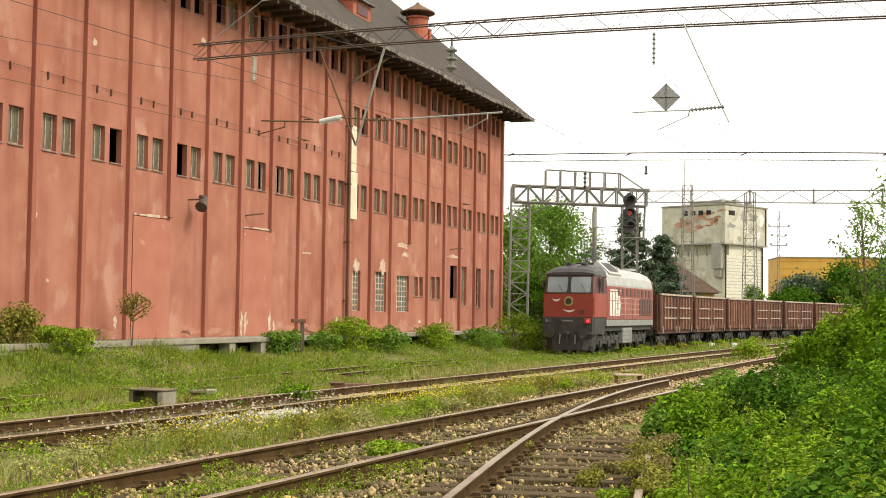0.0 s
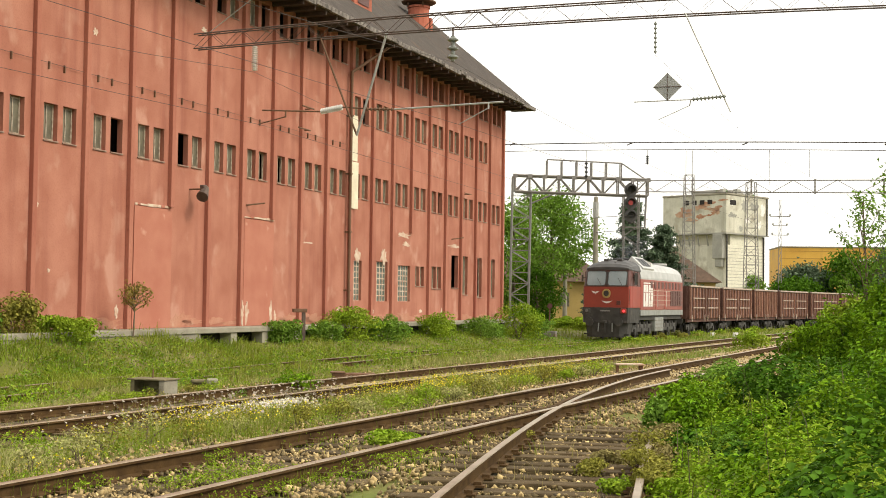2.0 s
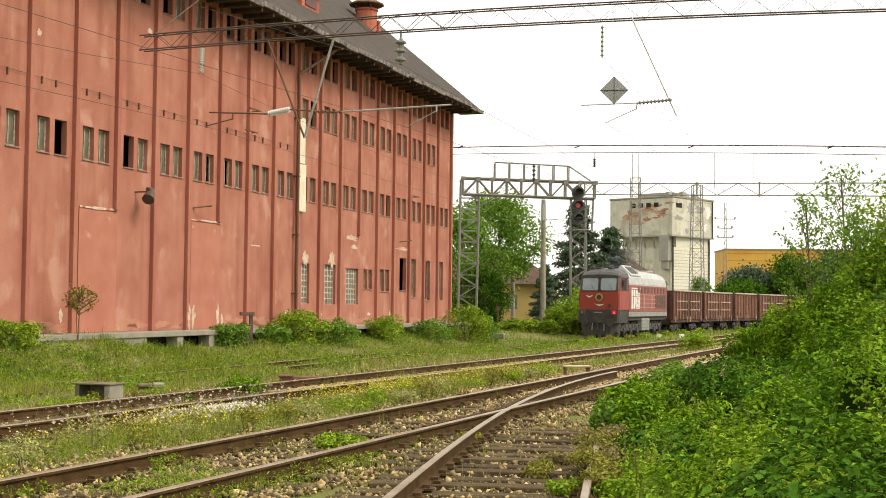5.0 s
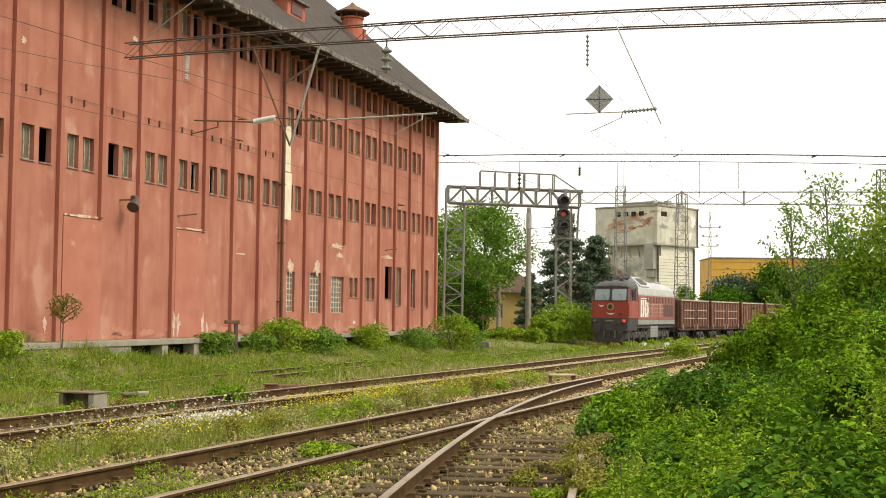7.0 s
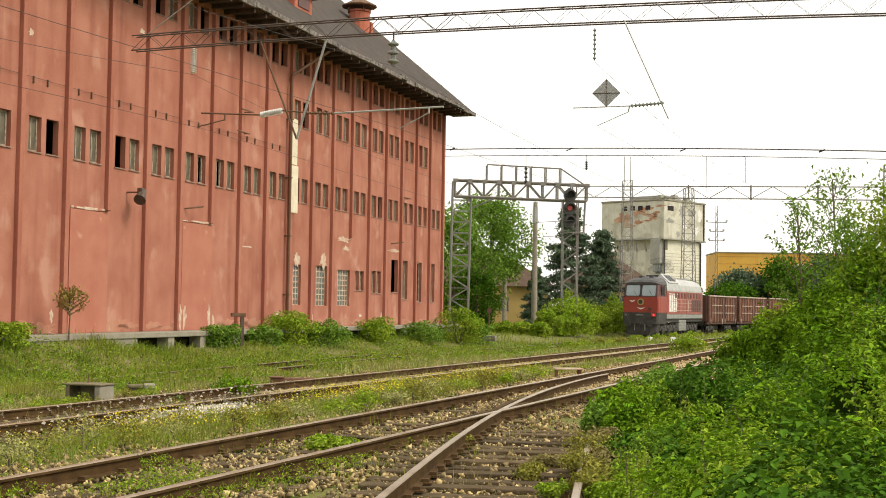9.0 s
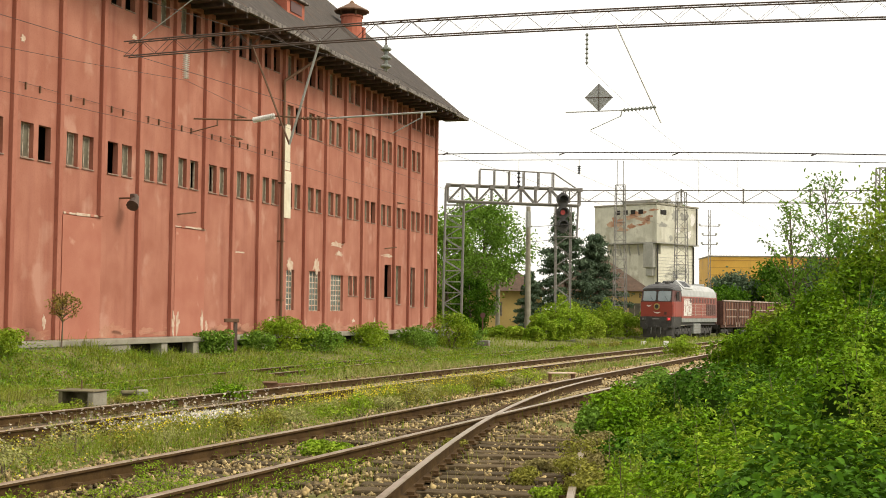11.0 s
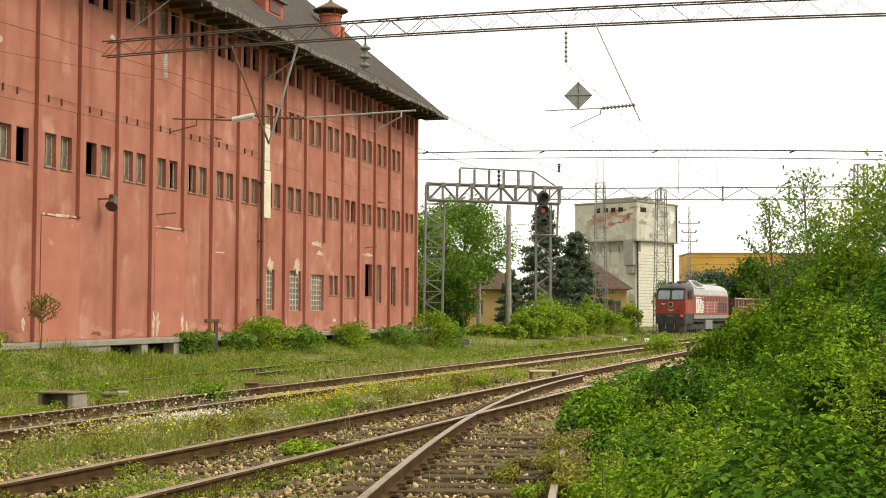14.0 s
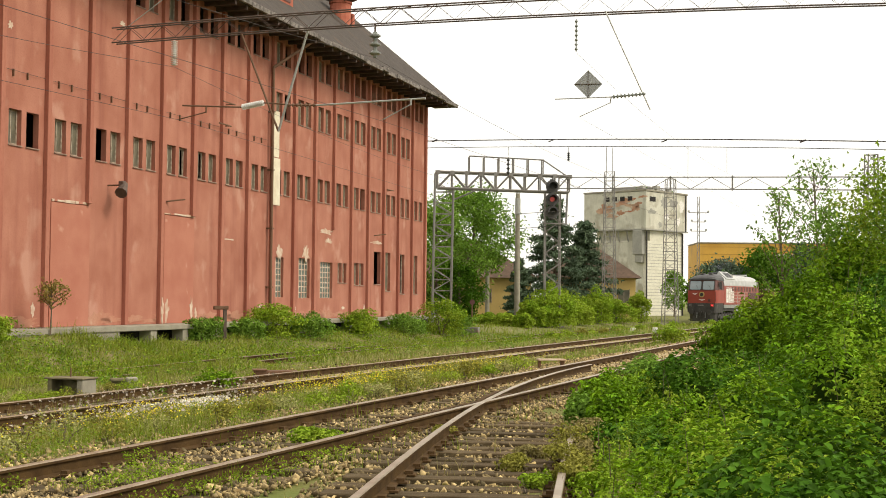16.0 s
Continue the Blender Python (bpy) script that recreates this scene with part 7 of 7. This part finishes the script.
def make_wagon(plain):
    """An open goods wagon on two bogies."""
    label = "open goods wagon in worn oxide red with plain ribbed sides" if plain else "open goods wagon in worn oxide red with ribs and pale rails"
    b = thing("goods_wagon", label, "goods wagon", group="goods wagons of the train")
    W, L, z0, z1 = 1.42, SHORT_L if plain else WAGON_L, 1.22, 3.42
    for sx in (-1, 1):
        a, c = sorted((sx * (W - 0.05), sx * W))
        part("side_wall", Shape().box(a, c, 0.052, L - 0.052, z0, z1), WAGON, b)
        a, c = sorted((sx * W, sx * (W + 0.09)))
        n = 11 if not plain else 14
        for i in range(n):
            y = 0.12 + (L - 0.24) * i / (n - 1)
            part("rib", Shape().box(a, c, y - 0.055, y + 0.055, z0 - 0.04, z1 - 0.06), WAGON_RIB, b)
        part("top_rim", Shape().box(min(sx * (W - 0.07), sx * (W + 0.11)), max(sx * (W - 0.07), sx * (W + 0.11)), 0.0, L, z1, z1 + 0.12, 0.015), WAGON_EDGE, b, "worn pale top rim")
        if not plain:
            for z in (1.92, 2.60):
                for y0, y1 in ((0.7, L * 0.45), (L * 0.55, L - 0.7)):
                    part("side_bar", Shape().box(min(sx * (W + 0.09), sx * (W + 0.12)), max(sx * (W + 0.09), sx * (W + 0.12)), y0, y1, z, z + 0.08), WAGON_EDGE, b)
        for y in (0.35, L * 0.45, L * 0.55, L - 0.35):
            part("latch", Shape().box(min(sx * (W + 0.09), sx * (W + 0.13)), max(sx * (W + 0.09), sx * (W + 0.13)), y - 0.05, y + 0.05, 1.0, 1.45), WAGON_EDGE, b)
        part("sole_bar", Shape().box(min(sx * 1.15, sx * 1.30), max(sx * 1.15, sx * 1.30), -0.1, L + 0.1, 0.95, 1.18), WAGON, b)
        for y, e in ((-0.12, -0.5), (L + 0.12, 0.5)):
            part("buffer", Shape().tube((sx * 0.875, y, 1.05), (sx * 0.875, y + e * 0.85, 1.05), 0.11, 10).tube((sx * 0.875, y + e * 0.85, 1.05), (sx * 0.875, y + e, 1.05), 0.23, 14), LOCO_BLACK, b)
    for y in (0.0, L - 0.05):
        part("end_wall", Shape().box(-W, W, y, y + 0.05, z0, z1 + 0.05), WAGON, b)
        for i in range(5):
            x = -1.2 + i * 0.6
            part("end_rib", Shape().box(x - 0.05, x + 0.05, y - 0.08 if y == 0 else y + 0.05, y if y == 0 else y + 0.13, z0, z1), WAGON, b)
    part("floor", Shape().box(-W + 0.05, W - 0.05, 0.05, L - 0.05, 1.18, 1.24), RUST, b)
    part("underframe", Shape().box(-0.9, 0.9, 0.2, L - 0.2, 0.9, 1.17).box(-0.5, 0.5, 2.6, L - 2.6, 0.45, 0.898), LOCO_BLACK, b)
    wheels = []
    for yc in (1.5, L - 1.5):
        bg = part("bogie", Shape().box(-1.1, -0.98, -1.15, 1.15, 0.42, 0.80, 0.03).box(0.98, 1.1, -1.15, 1.15, 0.42, 0.80, 0.03).box(-0.98, 0.98, -0.2, 0.2, 0.55, 0.89), LOCO_BLACK, b, "black two-axle bogie")
        bg.location = (0, yc, 0)
        for y in (-0.75, 0.75):
            wheels.append((wheelset(bg, y, 0.46), 0.46, y))
            for sx in (-1, 1):
                part("axle_box", Shape().box(sx * 1.09 - 0.1, sx * 1.09 + 0.1, y - 0.16, y + 0.16, 0.30, 0.62, 0.03), LOCO_BLACK, bg)
        for sx in (-1, 1):
            part("spring", Shape().tube((sx * 1.06, -0.16, 0.5), (sx * 1.06, -0.16, 0.88), 0.11, 10).tube((sx * 1.06, 0.16, 0.5), (sx * 1.06, 0.16, 0.88), 0.11, 10), LOCO_BLACK, bg)
    part("brake_gear", Shape().box(-0.7, 0.7, L / 2 - 0.65, L / 2 + 0.65, 0.5, 0.9, 0.05), LOCO_BLACK, b)
    return b, wheels


loco, loco_wheels = make_loco()
wagons, wagon_wheels = [], []
START = []
run = LOCO + 2.3
for i in range(9):
    START.append((run, SHORT_L if i == 2 else WAGON_L))
    run += START[-1][1] + COUPLED
    w, ws = make_wagon(i == 2)
    wagons.append(w)
    wagon_wheels.append(ws)

def make_smoke():
    """Thin exhaust over the locomotive's roof, in rigid puffs that go with it."""
    b = thing("exhaust_smoke", "thin bluish grey diesel exhaust above the locomotive", "smoke")
    rng = random.Random(6)
    for x, y, z, r in ((-0.3, 6.2, 5.0, 0.45), (-0.6, 6.9, 5.45, 0.65), (-0.2, 8.4, 5.7, 0.8), (-0.9, 9.8, 6.1, 0.9)):
        bm = bmesh.new()
        bmesh.ops.create_icosphere(bm, subdivisions=3, radius=1)
        for v in bm.verts:
            k = 1 + 0.35 * noise.noise(v.co * 1.7 + Vector((x, y, z)))
            v.co = Vector((x + v.co.x * r * k, y + v.co.y * r * 1.3 * k, z + v.co.z * r * 0.6 * k))
        sh = Shape()
        bm.verts.index_update()
        sh.add([v.co[:] for v in bm.verts], [[v.index for v in f.verts] for f in bm.faces])
        bm.free()
        part("puff", sh, SMOKE, b, smooth=True)
    return b


smoke = make_smoke()

# how far the cab end has gone along its track
GONE = [(0, 0.0), (2, 8.21), (4, 16.07), (7, 27.22), (9, 34.37), (12, 45.23), (14, 52.28)]
FIT = np.polyfit([g[0] for g in GONE], [g[1] for g in GONE], 3)


def placed(s, length):
    """Pose of a vehicle whose two ends lie on the curve."""
    a, b = on_curve(s + length * 0.2), on_curve(s + length * 0.8)
    d = (b - a) / np.linalg.norm(b - a)
    p = a - d * length * 0.2
    return pose(p[0], p[1], rail_z(p[1]), 0, 0, -math.degrees(math.atan2(d[0], d[1])))


def motions():
    times = [k * 0.5 for k in range(33)]
    walk(loco, [(t, placed(np.polyval(FIT, t), LOCO)) for t in times])
    walk(smoke, [(t, placed(np.polyval(FIT, t), LOCO)) for t in times])
    for i, w in enumerate(wagons):
        walk(w, [(t, placed(np.polyval(FIT, t) + START[i][0], START[i][1])) for t in times])
    fine = [k * 2 / 15 for k in range(121)]
    for ws in (loco_wheels, *wagon_wheels):
        for wheel, r, y in ws:
            walk(wheel, [(t, pose(0, y, r, -math.degrees(np.polyval(FIT, t) / r))) for t in fine])


motions()
